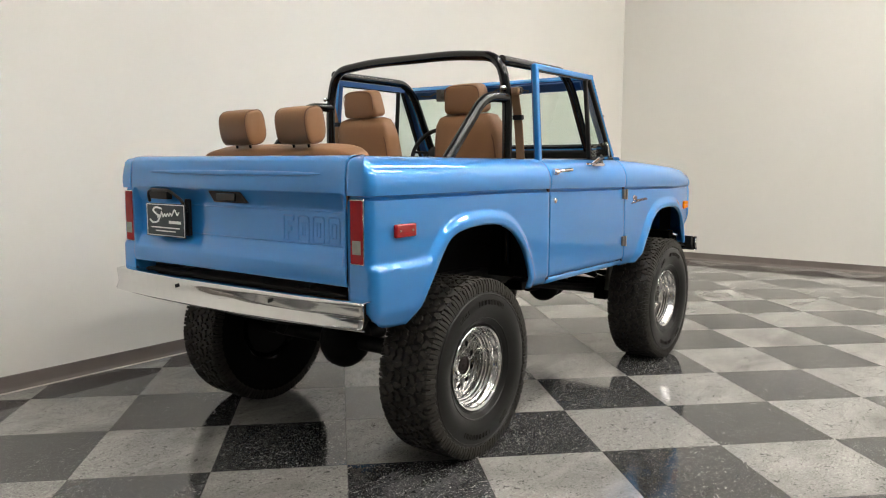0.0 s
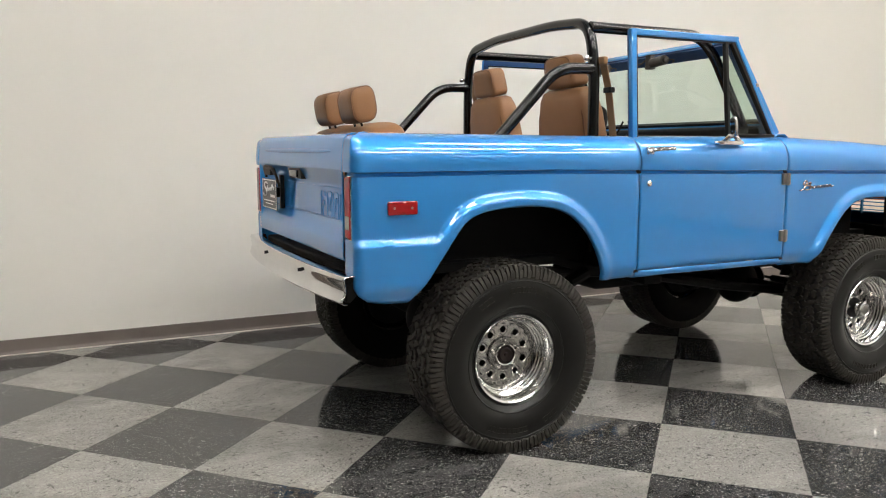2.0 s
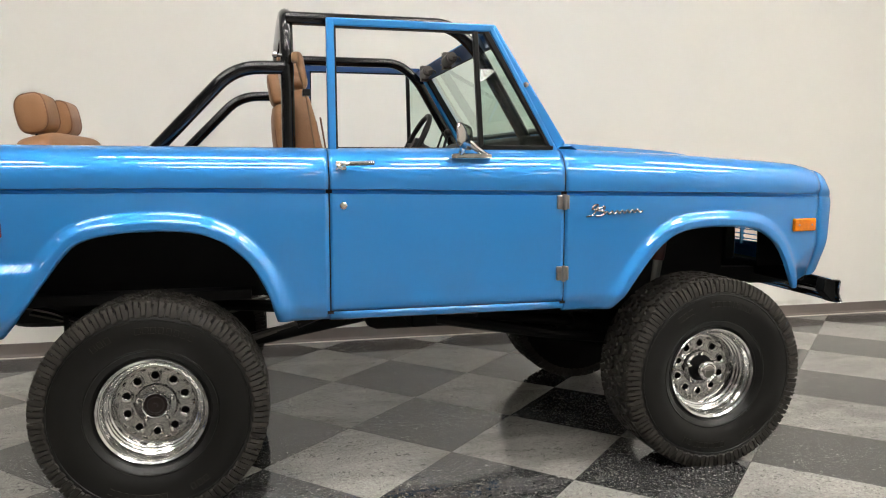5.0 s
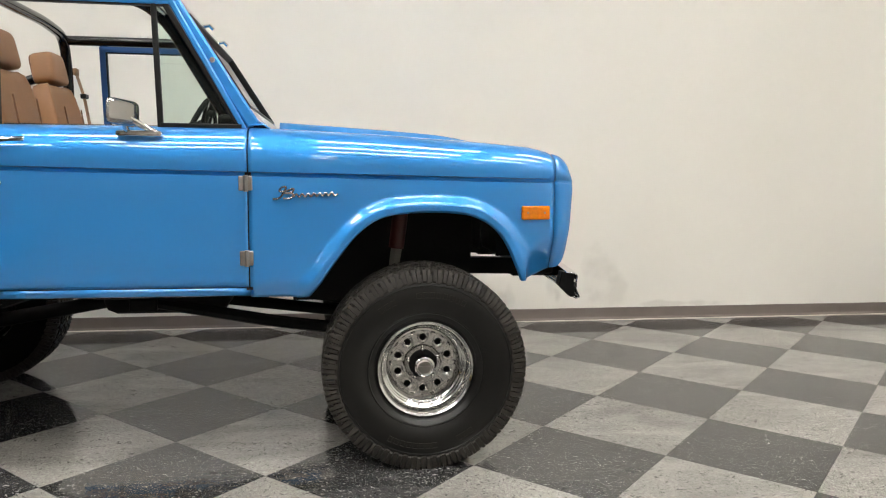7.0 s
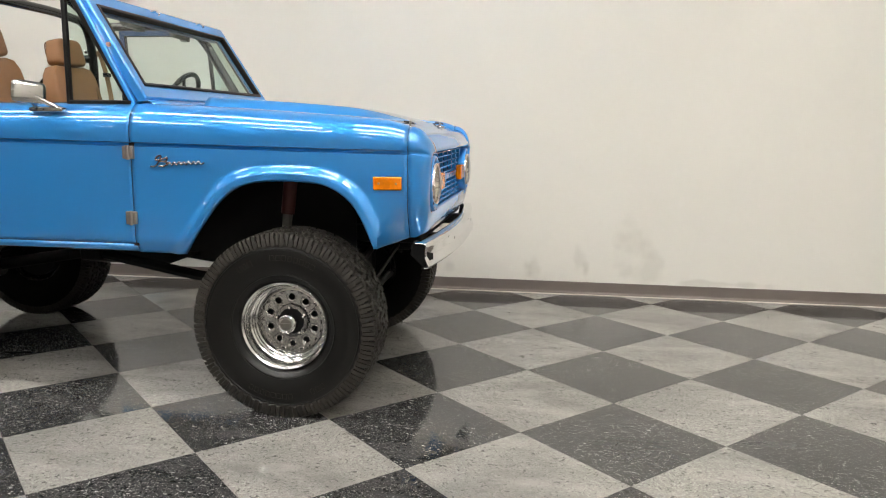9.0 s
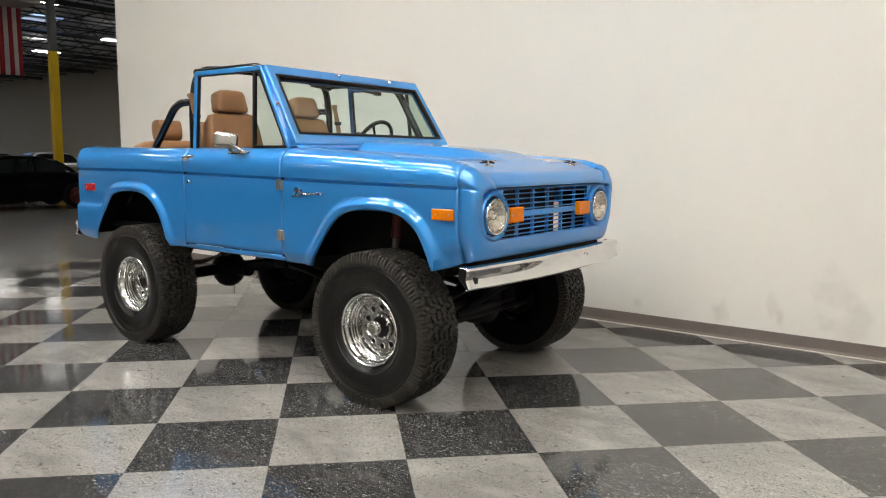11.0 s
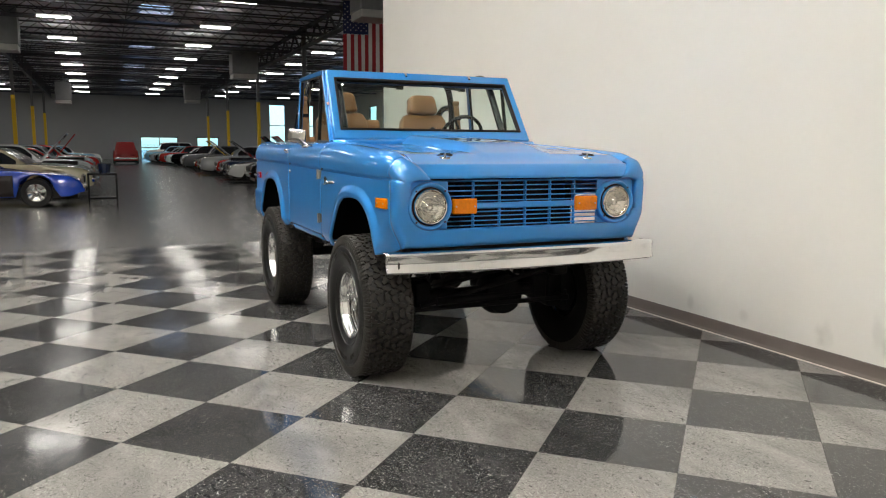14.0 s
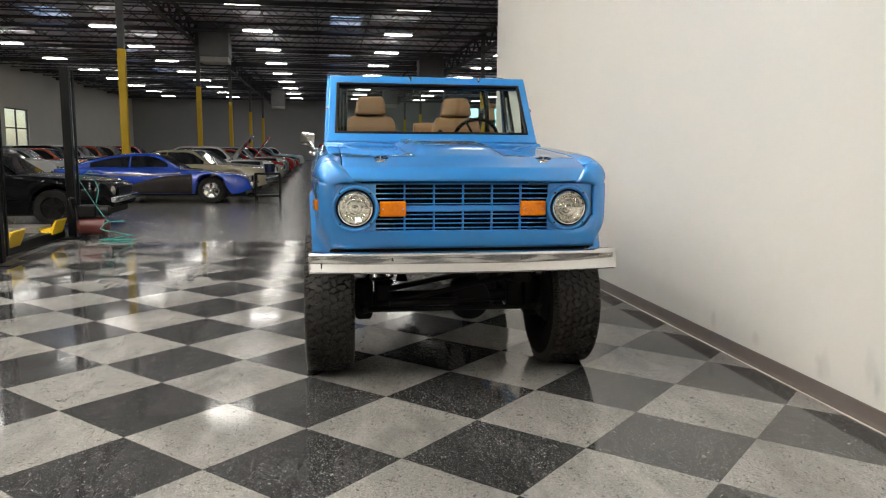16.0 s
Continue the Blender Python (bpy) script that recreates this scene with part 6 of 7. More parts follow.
part("stalk_lever", Shape().tube([sm_ @ Vector((0, -0.03, -0.10)), sm_ @ Vector((0.02, -0.20, -0.09)), sm_ @ Vector((0.10, -0.235, -0.07))], 0.006, 8, 0.03), TRIM, stp)
sf = part("shift_lever", Shape().tube([(0.17, 0.06, 0.85), (0.14, 0.08, 1.30), (0.20, 0.09, 1.50)], 0.008, 8, 0.1), TRIM, car)
part("knob", Shape().ball((0.20, 0.09, 1.505), 0.02), TRIM, sf)


# the tail is sheared to fit the camera's view: its wall side lies further back
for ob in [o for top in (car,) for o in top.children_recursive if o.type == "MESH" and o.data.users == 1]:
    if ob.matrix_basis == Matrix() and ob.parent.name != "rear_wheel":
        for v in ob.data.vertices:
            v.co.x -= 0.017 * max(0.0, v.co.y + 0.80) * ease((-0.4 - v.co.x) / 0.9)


# ---- things in the hall ----
def paint(name, c, rough=0.25):
    return plain(name, c, rough, 0.0, 0.05, 3, coat=1.0)


SHADES = {
    "deep_blue": paint("deep_blue_paint", (0.010, 0.060, 0.46)), "black": plain("black_paint", (0.003, 0.003, 0.0035), 0.06, 0.0, 0.05, 3, spec=0.14), "graphite": plain("graphite_paint", (0.035, 0.030, 0.030), 0.25, 0.0, 0.3, 3, spec=0.2), "cream": paint("cream_paint", (0.40, 0.36, 0.24)),
    "silver": paint("silver_paint", (0.40, 0.41, 0.42)), "white": paint("white_paint", (0.70, 0.70, 0.69)), "red": paint("red_paint", (0.42, 0.018, 0.014)),
    "dark_red": paint("dark_red_paint", (0.20, 0.012, 0.012)), "orange": paint("orange_paint", (0.55, 0.08, 0.02)), "yellow": paint("yellow_paint", (0.65, 0.42, 0.03)),
    "grey": paint("grey_paint", (0.10, 0.105, 0.11)), "navy": paint("navy_paint", (0.012, 0.020, 0.055)), "sky": paint("pale_blue_paint", (0.22, 0.42, 0.62)),
}
DARK_GLASS = plain("dark_car_glass", (0.012, 0.014, 0.016), 0.06, 0.0, 0.1, 3, coat=0.5)
STYLES = {
    # x along the car, height of the deck line; cabin foot and roof
    "coupe": dict(deck=[(-2.35, .62), (-2.30, .86), (-1.6, .90), (-1.2, .91), (0.7, .90), (1.2, .88), (2.1, .80), (2.33, .70), (2.38, .50)], cab=(-1.55, 0.85, -0.75, 0.20, 1.30)),
    "fastback": dict(deck=[(-2.35, .60), (-2.30, .84), (-1.6, .88), (-1.2, .90), (0.5, .86), (1.2, .80), (2.1, .70), (2.33, .58), (2.40, .42)], cab=(-2.05, 0.65, -0.70, 0.05, 1.22)),
    "sedan": dict(deck=[(-2.45, .62), (-2.38, .92), (-1.6, .96), (-1.2, .98), (0.7, .96), (1.2, .95), (2.2, .88), (2.42, .76), (2.46, .52)], cab=(-1.50, 0.95, -1.00, 0.35, 1.42)),
    "van": dict(deck=[(-2.0, .80), (-1.98, 1.10), (-1.5, 1.12), (0.5, 1.12), (1.1, 1.10), (1.7, 1.05), (1.9, .95), (1.98, .80), (2.0, .60)], cab=(-1.98, 0.95, -1.85, 0.55, 1.75)),
}


def hall_wheel(s, rims, x, y, r, side):
    m = pose(x, y, r, 90 if side < 0 else -90)
    s.lathe([(r * 0.60, -0.09), (r * 0.92, -0.10), (r, -0.07), (r, 0.07), (r * 0.92, 0.10), (r * 0.62, 0.095), (r * 0.60, 0.05)], 24, m)
    rims.lathe([(r * 0.61, 0.09), (r * 0.56, 0.06), (r * 0.30, 0.045), (r * 0.12, 0.075), (0.002, 0.075)], 20, m)
    for q in range(5):
        a = radians(72 * q)
        rims.box(-0.03, 0.03, r * 0.10, r * 0.58, 0.055, 0.085, m @ pose(0, 0, 0, 0, 0, 72 * q))


def hall_car(label, style, shade, at, hood=None, stripe=None, rim_mat=None, width=1.8):
    st = STYLES[style]
    c = thing("parked_car", label, "car", at, group="cars parked in the hall")
    deck, (c0, c1, r0, r1, top) = st["deck"], st["cab"]
    hw = width / 2
    wheels = (-1.38, 1.42)
    wr = 0.33
    xs = sorted({round(float(v), 3) for v in np.linspace(deck[0][0], deck[-1][0], 49)})
    rows = []
    for x in xs:
        z = float(np.interp(x, [p[0] for p in deck], [p[1] for p in deck]))
        end = min(1.0, (x - deck[0][0]) / 0.25, (deck[-1][0] - x) / 0.35)
        w = hw * (0.86 + 0.14 * math.sqrt(max(0, end)))
        low = 0.24 + 0.10 * (1 - ease(end))
        half = []
        for wx in wheels:
            d = abs(x - wx)
            if d < wr + 0.06:
                low = max(low, wr + math.sqrt((wr + 0.06) ** 2 - d * d))
        zz = [low, low + (z - low) * 0.3, low + (z - low) * 0.62, z - 0.05, z - 0.012, z, z + 0.012]
        ww = [w * 0.96, w, w * 0.99, w * 0.955, w * 0.91, w * 0.84, w * 0.3]
        half = list(zip(ww, zz))
        rows.append([(x, -a, b_) for a, b_ in half] + [(x, a, b_) for a, b_ in reversed(half)])
    body = Shape().grid(rows)
    body.f += [tuple(range(len(rows[0]))), tuple(range(len(body.v) - len(rows[0]), len(body.v)))]
    bd = part("body", body, SHADES[shade], c, sharp=45)
    part("underside", Shape().box(deck[0][0] + 0.1, deck[-1][0] - 0.15, -hw * 0.84, hw * 0.84, 0.20, 0.45), TRIM, c)
    zb = 0.86 if style != "van" else 1.08
    line = dense([(c0, 0.0), ((c0 + r0) / 2, 0.60), (r0, 0.955), ((r0 + r1) / 2, 1.0), (r1, 0.955), ((r1 + c1) / 2, 0.52), (c1, 0.0)], 5)

    def cab_z(x):
        return zb + (top - zb) * float(np.interp(x, [p[0] for p in line], [p[1] for p in line]))

    def cab_w(z):
        return hw * (0.82 - 0.19 * (z - zb) / (top - zb))
    rows = []
    for x in np.linspace(c0, c1, 27):
        z = cab_z(x)
        half = [(hw * 0.83, zb - 0.03), (cab_w(zb), zb), (cab_w(z) + 0.006, max(zb, z - 0.05)), (cab_w(z) - 0.03, max(zb, z - 0.012)), (hw * 0.3, z + 0.004), (0.0, z + 0.008)]
        rows.append([(float(x), -w_, z_) for w_, z_ in half] + [(float(x), w_, z_) for w_, z_ in reversed(half[:-1])])
    part("roof", Shape().grid(rows), SHADES[shade], c, sharp=50)
    for nm, xa, xb in (("windscreen", r1 + 0.06, c1 - 0.05), ("rear_window", c0 + 0.10 * (r0 - c0) + 0.05, r0 - 0.06)):
        part(nm, Shape().grid([[(float(x), k_ * (cab_w(cab_z(x)) - 0.07), cab_z(x) + 0.014) for k_ in (-1, -0.5, 0, 0.5, 1)] for x in np.linspace(xa, xb, 8)]), DARK_GLASS, c)
    for sd in (-1, 1):
        xs_ = [float(x) for x in np.linspace(c0 + 0.45 * (r0 - c0), c1 - 0.12, 14) if cab_z(x) - 0.075 > zb + 0.05]
        part("side_window", Shape().grid([[(x, sd * (cab_w(z) + 0.012), z) for z in (zb + 0.03, (zb + cab_z(x)) / 2, cab_z(x) - 0.065)] for x in xs_]), DARK_GLASS, c)
        part("pillar", Shape().tube([((r0 + r1) / 2 - 0.20, sd * (cab_w(zb) + 0.010), zb), ((r0 + r1) / 2 - 0.18, sd * (cab_w(top) + 0.010), top - 0.05)], 0.028, 6), SHADES[shade], c)
    for x in wheels:
        for sd in (-1, 1):
            s, rm = Shape(), Shape()
            hall_wheel(s, rm, x, sd * (hw - 0.11), wr, sd)
            w = part("wheel", s, RUBBER, c)
            part("rim", rm, rim_mat or STEEL, w)
    for sd in (-1, 1):
        part("headlight", Shape().lathe([(0.09, 0.0), (0.085, 0.03), (0.05, 0.05), (0.001, 0.055)], 16, pose(deck[-1][0] - 0.06, sd * hw * 0.68, 0.62, 0, 90)), LENS_WHITE, c)
        part("tail_light", Shape().box(deck[0][0] - 0.015, deck[0][0] + 0.05, sd * hw * 0.55 - 0.17, sd * hw * 0.55 + 0.17, 0.66, 0.78), RED, c)
    part("front_bumper", Shape().box(deck[-1][0] - 0.05, deck[-1][0] + 0.05, -hw * 0.88, hw * 0.88, 0.42, 0.52), CHROME_W, c, bevel=0.02)
    part("rear_bumper", Shape().box(deck[0][0] - 0.06, deck[0][0] + 0.04, -hw * 0.88, hw * 0.88, 0.42, 0.54), CHROME_W, c, bevel=0.02)
    part("grille", Shape().box(deck[-1][0] - 0.02, deck[-1][0] + 0.015, -hw * 0.5, hw * 0.5, 0.54, 0.68), TRIM, c)
    if hood:
        hd = Shape().box(0, 1.15, -hw * 0.78, hw * 0.78, 0, 0.04, pose(1.02, 0, 0.93, 0, -hood))
        part("raised_hood", hd, SHADES[shade], c, "raised hood", bevel=0.02)
        part("engine_bay", Shape().box(1.05, 2.0, -hw * 0.6, hw * 0.6, 0.72, 0.93), TRIM, c, bevel=0.03)
    if stripe:
        for sd in (-1, 1):
            sp, tr = Shape(), Shape()
            edge = dense([(-0.96, 0.40), (-0.5, 0.47), (0.0, 0.60), (0.5, 0.69), (0.98, 0.72)], 5)
            off = lambda z_: sd * (hw * float(np.interp(z_, (0.24, 0.43, 0.63, 0.80), (0.97, 1.005, 1.0, 0.97))) + 0.012)
            sp.grid([[(x_, off(0.25 + (z_ - 0.25) * k_ / 4), 0.25 + (z_ - 0.25) * k_ / 4) for k_ in range(5)] for x_, z_ in edge])
            trail = dense([(-1.9, 0.78), (-1.2, 0.74), (-0.4, 0.72), (0.2, 0.74), (0.7, 0.765)], 5)
            tr.grid([[(x_, off(z_ - h_), z_ - h_) for h_ in (0.0, 0.035 * (1 - (x_ / 2.2) ** 2) + 0.004)] for x_, z_ in trail])
            part("side_stripe", sp, SHADES[stripe], bd, "sweeping dark side graphic", solid=0.002)
            part("pinstripe", tr, SHADES["silver"], bd, "thin silver side line", solid=0.002)
    return c


LEFT, RIGHT = 90, -90
hall_car("low blue drag coupe with sweeping dark side graphics", "fastback", "deep_blue", pose(-14.45, -4.98, 0, 0, 0, LEFT), stripe="graphite", rim_mat=CHROME)
hall_car("black sports coupe with black wheels beside the lift", "coupe", "black", pose(-8.65, -6.75, 0, 0, 0, LEFT), rim_mat=UNDER)
row = [("cream", "coupe", "cream two-door coupe parked in a row", None), ("silver", "coupe", "silver coupe with its hood raised", 48), ("white", "sedan", "white classic sedan parked in a row", None), ("cream", "fastback", "cream fastback parked in a row", None), ("red", "coupe", "red coupe with its hood raised", 52), ("silver", "sedan", "silver sedan parked in a row", None), ("red", "sedan", "red classic sedan parked in a row", None), ("white", "coupe", "white coupe parked in a row", None), ("grey", "coupe", "grey coupe parked in a row", None), ("red", "fastback", "red fastback parked in a row", None), ("black", "coupe", "black coupe parked in a row", None), ("sky", "sedan", "pale blue sedan parked in a row", None), ("white", "sedan", "white sedan parked in a row", None)]
for q, (sh, sty, lb, hd) in enumerate(row):
    hall_car(lb, sty, sh, pose(-17.6 - 2.75 * q, -4.75 - 0.12 * (q % 3), 0, 0, 0, LEFT + 2 * ((q * 7) % 5 - 2)), hd)
back = [("grey", "sedan", "dark grey sedan in the second row"), ("red", "coupe", "red coupe in the second row"), ("silver", "coupe", "silver coupe in the second row"), ("black", "sedan", "black sedan in the second row"), ("orange", "sedan", "orange wagon in the second row"), ("white", "sedan", "white sedan in the second row"), ("red", "sedan", "red sedan in the second row")]
for q, (sh, sty, lb) in enumerate(back):
    hall_car(lb, sty, sh, pose(-16.5 - 4.2 * q, -12.2 - 0.5 * (q % 2), 0, 0, 0, LEFT + 3 * (q % 3)))
row = [("black", "coupe", "black coupe with red-centred wheels and raised hood", 0), ("dark_red", "coupe", "dark red coupe with its hood raised", 42), ("black", "coupe", "black coupe with its hood raised", 44), ("white", "fastback", "white fastback parked in a row", 0), ("navy", "coupe", "navy coupe with its hood raised", 36), ("red", "coupe", "red coupe parked in a row", 0), ("silver", "sedan", "silver sedan with its hood raised", 38), ("yellow", "coupe", "yellow coupe with its hood raised", 40), ("red", "fastback", "red fastback parked in a row", 0), ("grey", "sedan", "grey sedan parked in a row", 0), ("white", "sedan", "white sedan parked in a row", 0), ("sky", "coupe", "pale blue coupe parked in a row", 0), ("black", "sedan", "black sedan parked in a row", 0)]
for q, (sh, sty, lb, hd) in enumerate(row):
    hall_car(lb, sty, sh, pose(-15.9 - 2.85 * q, 4.55 + 0.15 * (q % 3), 0, 0, 0, RIGHT + 2 * ((q * 5) % 5 - 2)), hd, rim_mat=RED_DULL if q == 0 else None)
for q, (sh, sty, lb) in enumerate((("grey", "sedan", "grey pickup-like sedan in the rear row"), ("white", "sedan", "white sedan in the rear row"), ("silver", "sedan", "silver sedan in the rear row"), ("black", "sedan", "black sedan in the rear row"))):
    hall_car(lb, sty, sh, pose(-24 - 6 * q, 12.0, 0, 0, 0, RIGHT))
between = [("yellow", "coupe", "yellow coupe in the second row"), ("white", "sedan", "white sedan in the second row"), ("orange", "coupe", "orange coupe in the second row"), ("silver", "sedan", "silver sedan in the second row"), ("cream", "sedan", "cream sedan in the second row"), ("dark_red", "coupe", "dark red coupe in the second row")]
for q, (sh, sty, lb) in enumerate(between):
    hall_car(lb, sty, sh, pose(-18.6 - 4.2 * q, -12.0 - 0.3 * (q % 2), 0, 0, 0, LEFT - 2 * (q % 2)))
third = [("white", "van", "white van in the third row"), ("yellow", "sedan", "yellow sedan in the third row"), ("black", "sedan", "black sedan in the third row"), ("orange", "van", "orange van in the third row"), ("silver", "sedan", "silver sedan in the third row"), ("red", "sedan", "red sedan in the third row"), ("yellow", "coupe", "yellow coupe in the third row")]
for q, (sh, sty, lb) in enumerate(third):
    hall_car(lb, sty, sh, pose(-19.5 - 4.6 * q, -17.6, 0, 0, 0, LEFT + 2 * (q % 3)))
far_row = [("white", "coupe", "white coupe far down the aisle"), ("red", "sedan", "red sedan far down the aisle"), ("black", "coupe", "black coupe far down the aisle"), ("silver", "coupe", "silver coupe far down the aisle"), ("sky", "sedan", "pale blue sedan far down the aisle"), ("white", "van", "white van far down the aisle")]
for q, (sh, sty, lb) in enumerate(far_row):
    hall_car(lb, sty, sh, pose(-53.2 - 2.9 * q, 4.3 - 0.2 * q, 0, 0, 0, RIGHT))
    if q < 3:
        hall_car(lb, sty, sh, pose(-53.6 - 3.0 * q, -5.1, 0, 0, 0, LEFT))
hall_car("bright red boxy van parked at the end of the aisle", "van", "red", pose(-58.0, -0.62, 0, 0, 0, 180))


# four-post car lift at the edge of the tiles
LIFT_BLACK = plain("black_lift_paint", (0.004, 0.004, 0.0045), 0.30, 0.0, 0.2, 6, spec=0.15)
lift = thing("car_lift", "black four-post car lift with yellow ramp ends", "car lift")
for x in (-6.2, -3.52):
    for y in (-4.53, -9.33):
        ps = part("post", Shape().box(x - 0.055, x + 0.055, y - 0.06, y + 0.06, 0.02, 2.55).box(x - 0.03, x + 0.03, y + 0.09, y + 0.12, 0.10, 2.50), LIFT_BLACK, lift, bevel=0.01)
        part("foot_plate", Shape().box(x - 0.2, x + 0.2, y - 0.2, y + 0.2, 0.002, 0.02), LIFT_BLACK, ps)
for y in (-4.68, -9.18):
    part("crossbeam", Shape().box(-6.09, -3.63, y - 0.07, y + 0.07, 0.03, 0.16), LIFT_BLACK, lift, bevel=0.01)
for x in (-5.72, -4.15):
    part("runway", Shape().box(x - 0.25, x + 0.25, -9.0, -4.76, 0.16, 0.24), STEEL, lift, bevel=0.008)
    rp = part("ramp", Shape().prism([(0.255, 0.165), (0.16, 0.10), (0.12, 0.10), (0.03, 0.33), (0.055, 0.34), (0.15, 0.15), (0.255, 0.20)], 0.46, Matrix(((0, 0, 1, x - 0.25), (-1, 0, 0, -4.50), (0, 1, 0, 0), (0, 0, 0, 1)))), YELLOW, lift, "yellow ramp end", bevel=0.008)

# compressor with its hose
cp = thing("air_compressor", "red portable air compressor with a coiled teal hose", "compressor", pose(-6.0, -4.17, 0))
part("tank", Shape().lathe([(0.001, -0.225), (0.09, -0.215), (0.130, -0.17), (0.135, 0.0), (0.130, 0.17), (0.09, 0.215), (0.001, 0.225)], 24, pose(0, 0, 0.20, 90)), RED_DULL, cp, "glossy red tank")
part("motor", Shape().box(-0.10, 0.10, -0.20, 0.06, 0.34, 0.52).lathe([(0.001, 0), (0.08, 0.0), (0.08, 0.16), (0.001, 0.16)], 16, pose(0, 0.08, 0.43, -90)), TRIM, cp, bevel=0.02)
part("handle", Shape().tube([(-0.12, -0.24, 0.34), (-0.12, -0.30, 0.62), (0.12, -0.30, 0.62), (0.12, -0.24, 0.34)], 0.014, 8, 0.05), TRIM, cp)
for y in (-0.13, 0.13):
    part("foot", Shape().box(-0.12, 0.12, y - 0.03, y + 0.03, 0.001, 0.08), TRIM, cp)
HOSE = plain("teal_hose", (0.05, 0.30, 0.27), 0.45, 0.0, 0.15, 8)
hose = Shape()
rngh = random.Random(8)
pts = [(0.02, 0.05, 0.55), (0.10, 0.12, 0.75), (0.10, 0.02, 1.05), (0.02, -0.18, 0.9), (0.05, 0.06, 0.5)]
for q in range(46):
    a = q * 0.55
    r_ = 0.20 + 0.07 * math.sin(q * 1.3)
    pts.append((0.22 + r_ * math.cos(a) * 0.7 + 0.05 * rngh.random(), 0.30 + r_ * math.sin(a) + 0.004 * q, max(0.012, 0.30 - 0.012 * q + 0.05 * math.sin(a * 0.5))))
hose.tube(pts, 0.0065, 7, 0.05, 3)
part("hose", hose, HOSE, cp, "teal air hose in loose loops")

# workshop cart with a bucket on it
ct = thing("workshop_cart", "black steel workshop cart", "cart", pose(-14.0, -2.2, 0))
for x in (-0.2, 0.2):
    for y in (-0.3, 0.3):
        part("leg", Shape().box(x - 0.02, x + 0.02, y - 0.02, y + 0.02, 0.08, 0.74), TRIM, ct)
        part("caster", Shape().lathe([(0.001, -0.015), (0.04, -0.015), (0.04, 0.015), (0.001, 0.015)], 12, pose(x, y, 0.041, 90)), TRIM, ct)
for z in (0.14, 0.70):
    part("shelf", Shape().box(-0.22, 0.22, -0.32, 0.32, z, z + 0.05), TRIM, ct, bevel=0.008)
bk_ = thing("bucket", "dark blue plastic bucket standing on the cart", "bucket", pose(-14.0, -2.15, 0.751))
part("tub", Shape().lathe([(0.001, 0.0), (0.12, 0.0), (0.15, 0.22), (0.155, 0.22), (0.14, 0.20), (0.11, 0.01), (0.001, 0.01)], 24), SHADES["navy"], bk_)

# sheet-metal units by the columns
for x, y, z, w in ((-33.0, -5.95, 5.45, 0.62), (-67.0, -5.0, 4.95, 0.55), (-19.6, 6.50, 5.65, 0.62), (-41.5, 5.75, 5.40, 0.66), (-66.5, 5.35, 5.25, 0.6)):
    u = thing("ceiling_heater", "grey sheet-metal heater unit hung beside a column", "heater", pose(x, y, z), group="heaters hung by the columns")
    part("casing", Shape().box(-w, w, -w * 1.12, w * 1.12, 0.26, 1.80), GALV, u, bevel=0.03)
    part("outlet", Shape().box(-w * 0.96, w * 0.96, -w * 1.06, w * 1.06, 0.0, 0.26), HEATER_LIP, u, "pale sheet-metal outlet", bevel=0.02)
    if z < 5.55:
        part("flue", Shape().tube([(0, 0, 1.79), (0, 0, ROOF - 0.01 - z)], 0.1, 12), GALV, u)

# hanging flag
fl = thing("flag", "large striped flag with a blue field hung upright", "flag", pose(-21.9, 6.97, 6.70, 0, 0, -8))
FW, FH = 1.75, 2.86
FRED = plain("flag_red", (0.33, 0.018, 0.025), 0.8, 0.0, 0.1, 4)
FWHITE = plain("flag_white", (0.62, 0.60, 0.58), 0.8, 0.0, 0.06, 4)
FBLUE = plain("flag_blue", (0.010, 0.016, 0.07), 0.8, 0.0, 0.1, 4)


def cloth(y0, y1, z0, z1, lift_=0.0, n=10):
    rows = []
    for j in range(n + 1):
        z = z0 + (z1 - z0) * j / n
        rows.append([(0.035 * math.sin(y * 6.5 + z * 0.8) * (0.3 - z / FH) + lift_, y, z) for y in np.linspace(y0, y1, 7)])
    return Shape().grid(rows)


for q in range(13):
    ya, yb_ = FW / 2 - FW * q / 13, FW / 2 - FW * (q + 1) / 13
    # image-left is the -y side, where the field hangs
    part("stripe", cloth(-yb_, -ya, -FH, 0.0 if q > 6 else -1.19), FRED if q % 2 == 0 else FWHITE, fl, solid=0.004)
part("field", cloth(-FW / 2, -FW / 2 + FW * 7 / 13, -1.18, 0.0, 0.004), FBLUE, fl, solid=0.004)
stars = Shape()
for q in range(9):
    for w in range(6 if q % 2 == 0 else 5):
        y = -FW / 2 + FW * 7 / 13 * (q + 0.7) / 9.4
        z = -1.18 * (w + (0.6 if q % 2 == 0 else 1.1)) / 6.3
        xx = 0.035 * math.sin(y * 6.5 + z * 0.8) * (0.3 - z / FH) + 0.010
        pts = []
        for v in range(10):
            rr_ = 0.032 if v % 2 == 0 else 0.013
            a = math.pi / 2 + v * math.pi / 5
            pts.append((xx, y + rr_ * math.cos(a), z + rr_ * math.sin(a)))
        stars.add(pts, [tuple(range(10))])
ob = part("stars", stars, FWHITE, fl)
ob["kind"] = "stuff"
part("rod", Shape().tube([(0, -FW / 2 - 0.05, 0.01), (0, FW / 2 + 0.05, 0.01)], 0.015, 8), STEEL, fl)
for y in (-FW / 2, FW / 2):
    part("cord", Shape().tube([(0, y, 0.01), (0, y, 0.65)], 0.006, 6), STEEL, fl)


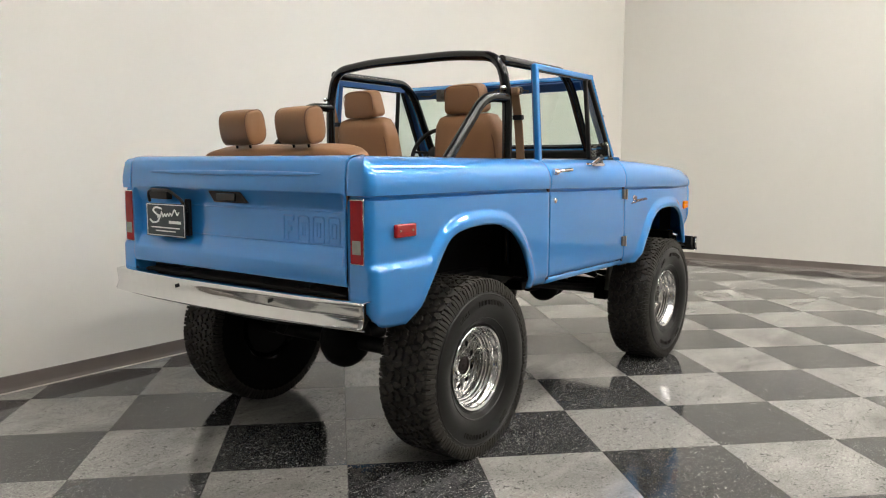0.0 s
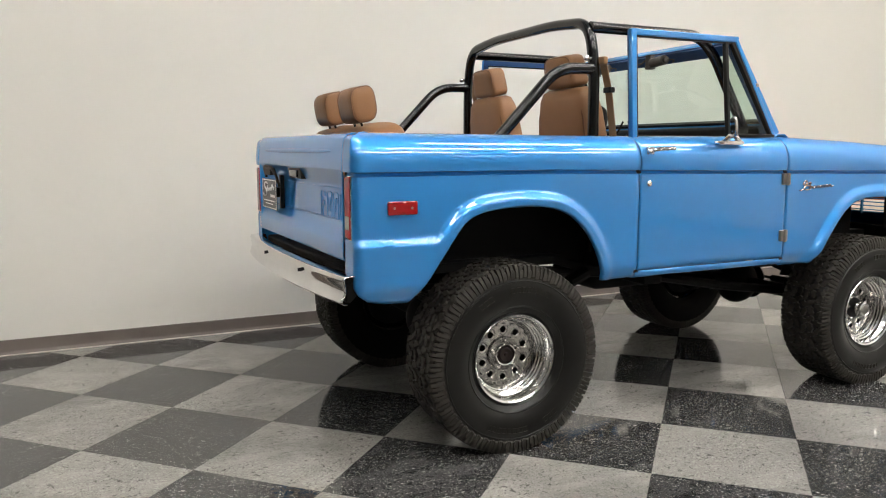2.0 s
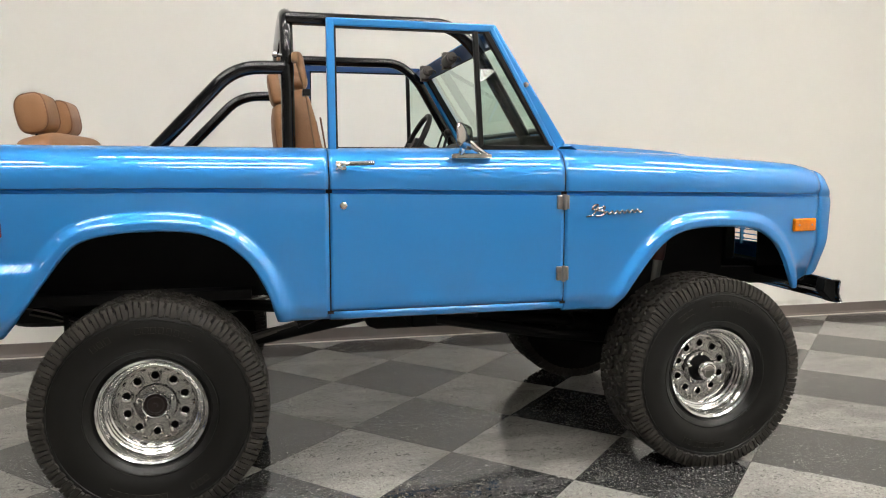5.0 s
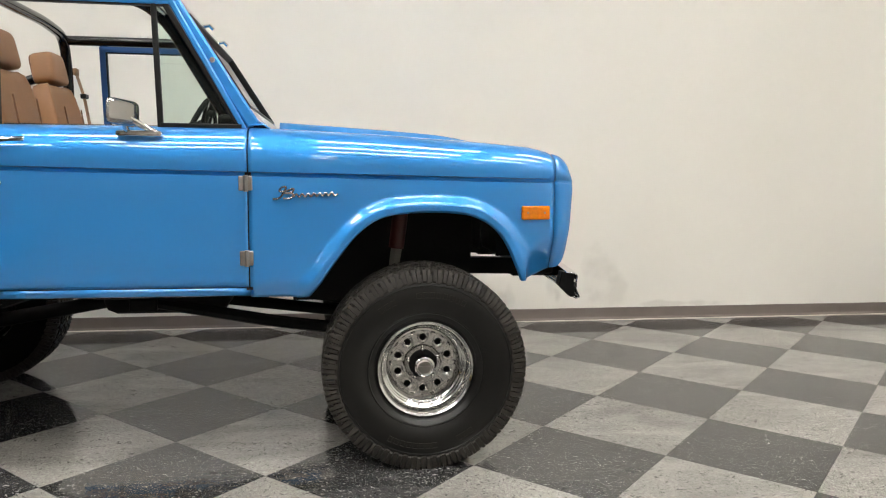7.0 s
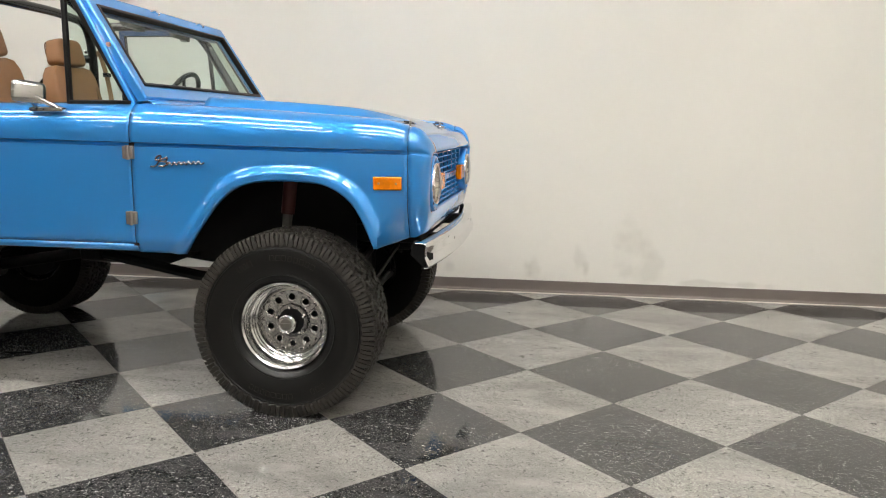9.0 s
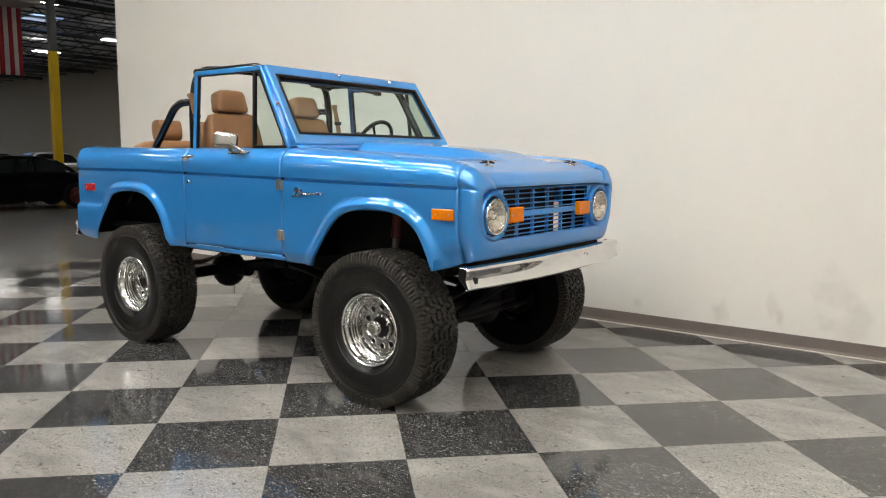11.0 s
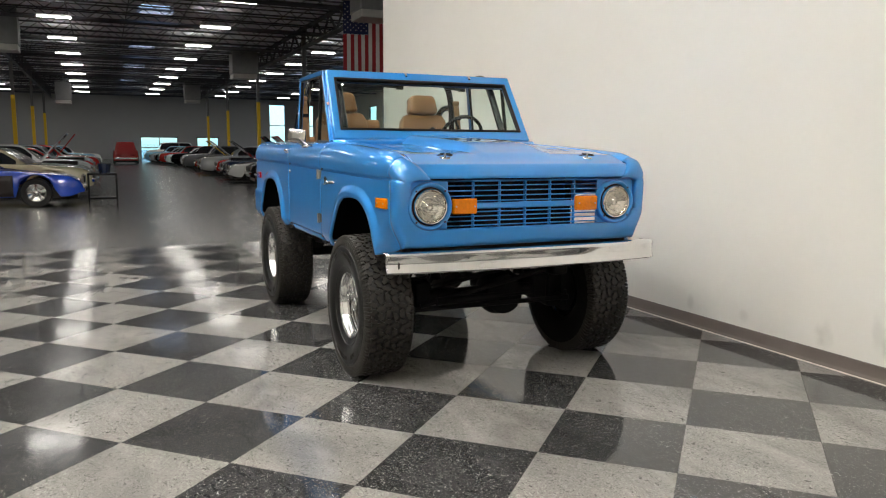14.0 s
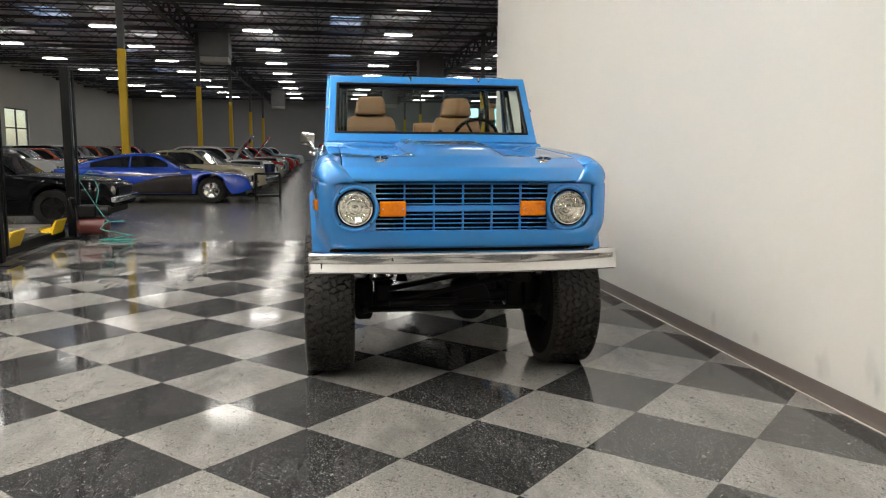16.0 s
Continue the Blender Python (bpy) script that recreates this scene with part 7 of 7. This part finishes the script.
# ---- checkered tiles ----
TP, TG = 0.61, 0.0006
R45 = math.sqrt(0.5)
TX, TY = 2.242, -0.847        # one tile corner


def clip(poly, a, b_, c):
    """Keeps the side a * x + b * y <= c."""
    out = []
    for i, p in enumerate(poly):
        q = poly[(i + 1) % len(poly)]
        dp, dq = a * p[0] + b_ * p[1] - c, a * q[0] + b_ * q[1] - c
        if dp <= 0:
            out.append(p)
        if dp * dq < 0:
            t = dp / (dp - dq)
            out.append((p[0] + t * (q[0] - p[0]), p[1] + t * (q[1] - p[1])))
    return out


def tile_shape(poly):
    """Tile with softened rim, 6 mm thick."""
    cx, cy = sum(p[0] for p in poly) / len(poly), sum(p[1] for p in poly) / len(poly)
    n = len(poly)

    def ring(s, z):
        return [(p[0] + (cx - p[0]) / max(0.01, math.hypot(cx - p[0], cy - p[1])) * s, p[1] + (cy - p[1]) / max(0.01, math.hypot(cx - p[0], cy - p[1])) * s, z) for p in poly]
    s = Shape()
    s.add(ring(TG, -0.006) + ring(TG, -0.0012) + ring(TG + 0.0012, 0.0), [tuple(range(2 * n, 3 * n))] + [(j * n + i, j * n + (i + 1) % n, (j + 1) * n + (i + 1) % n, (j + 1) * n + i) for j in range(2) for i in range(n)])
    return s


whole = [(0, 0), (TP, 0), (TP, TP), (0, TP)]
shared = {}
for dark in (0, 1):
    me = mesh_of("tile", tile_shape(whole), 15)
    me.materials.append(DARK_TILE if dark else LIGHT_TILE)
    shared[dark] = me
far = {0: Shape(), 1: Shape()}
count = 0
for i in range(-40, 41):
    for j in range(-40, 41):
        corner = []
        for a, b_ in ((i, j), (i + 1, j), (i + 1, j + 1), (i, j + 1)):
            gx, gy = a * TP, b_ * TP
            corner.append((TX + (gx + gy) * R45, TY + (gy - gx) * R45))
        cut = corner
        for a, b_, c in ((0, 1, WALL_Y - 0.002), (1, 0, XE - 0.002), (-1, 0, -TILE_END), (0, -1, -TILE_S)):
            cut = clip(cut, a, b_, c) if cut else cut
        if len(cut) < 3:
            continue
        area = abs(sum(p[0] * cut[(q + 1) % len(cut)][1] - cut[(q + 1) % len(cut)][0] * p[1] for q, p in enumerate(cut))) / 2
        if area < 0.0005:
            continue
        dark = (i + j + 1) % 2
        mid = sum(p[1] for p in corner) / 4
        if mid < -5.2:
            far[dark].add(*(lambda s: (s.v, s.f))(tile_shape(cut)))
            continue
        count += 1
        if area > TP * TP - 1e-6:
            ob = new("tile", shared[dark])
            ob.matrix_basis = pose(*corner[0], 0, 0, 0, -45)
        else:
            me = mesh_of("tile", tile_shape(cut), 15)
            me.materials.append(DARK_TILE if dark else LIGHT_TILE)
            ob = new("tile", me)
        ob.parent = base_floor
for dark in (0, 1):
    ob = part("tiles", far[dark], DARK_TILE if dark else LIGHT_TILE, base_floor)
    ob["kind"] = "stuff"
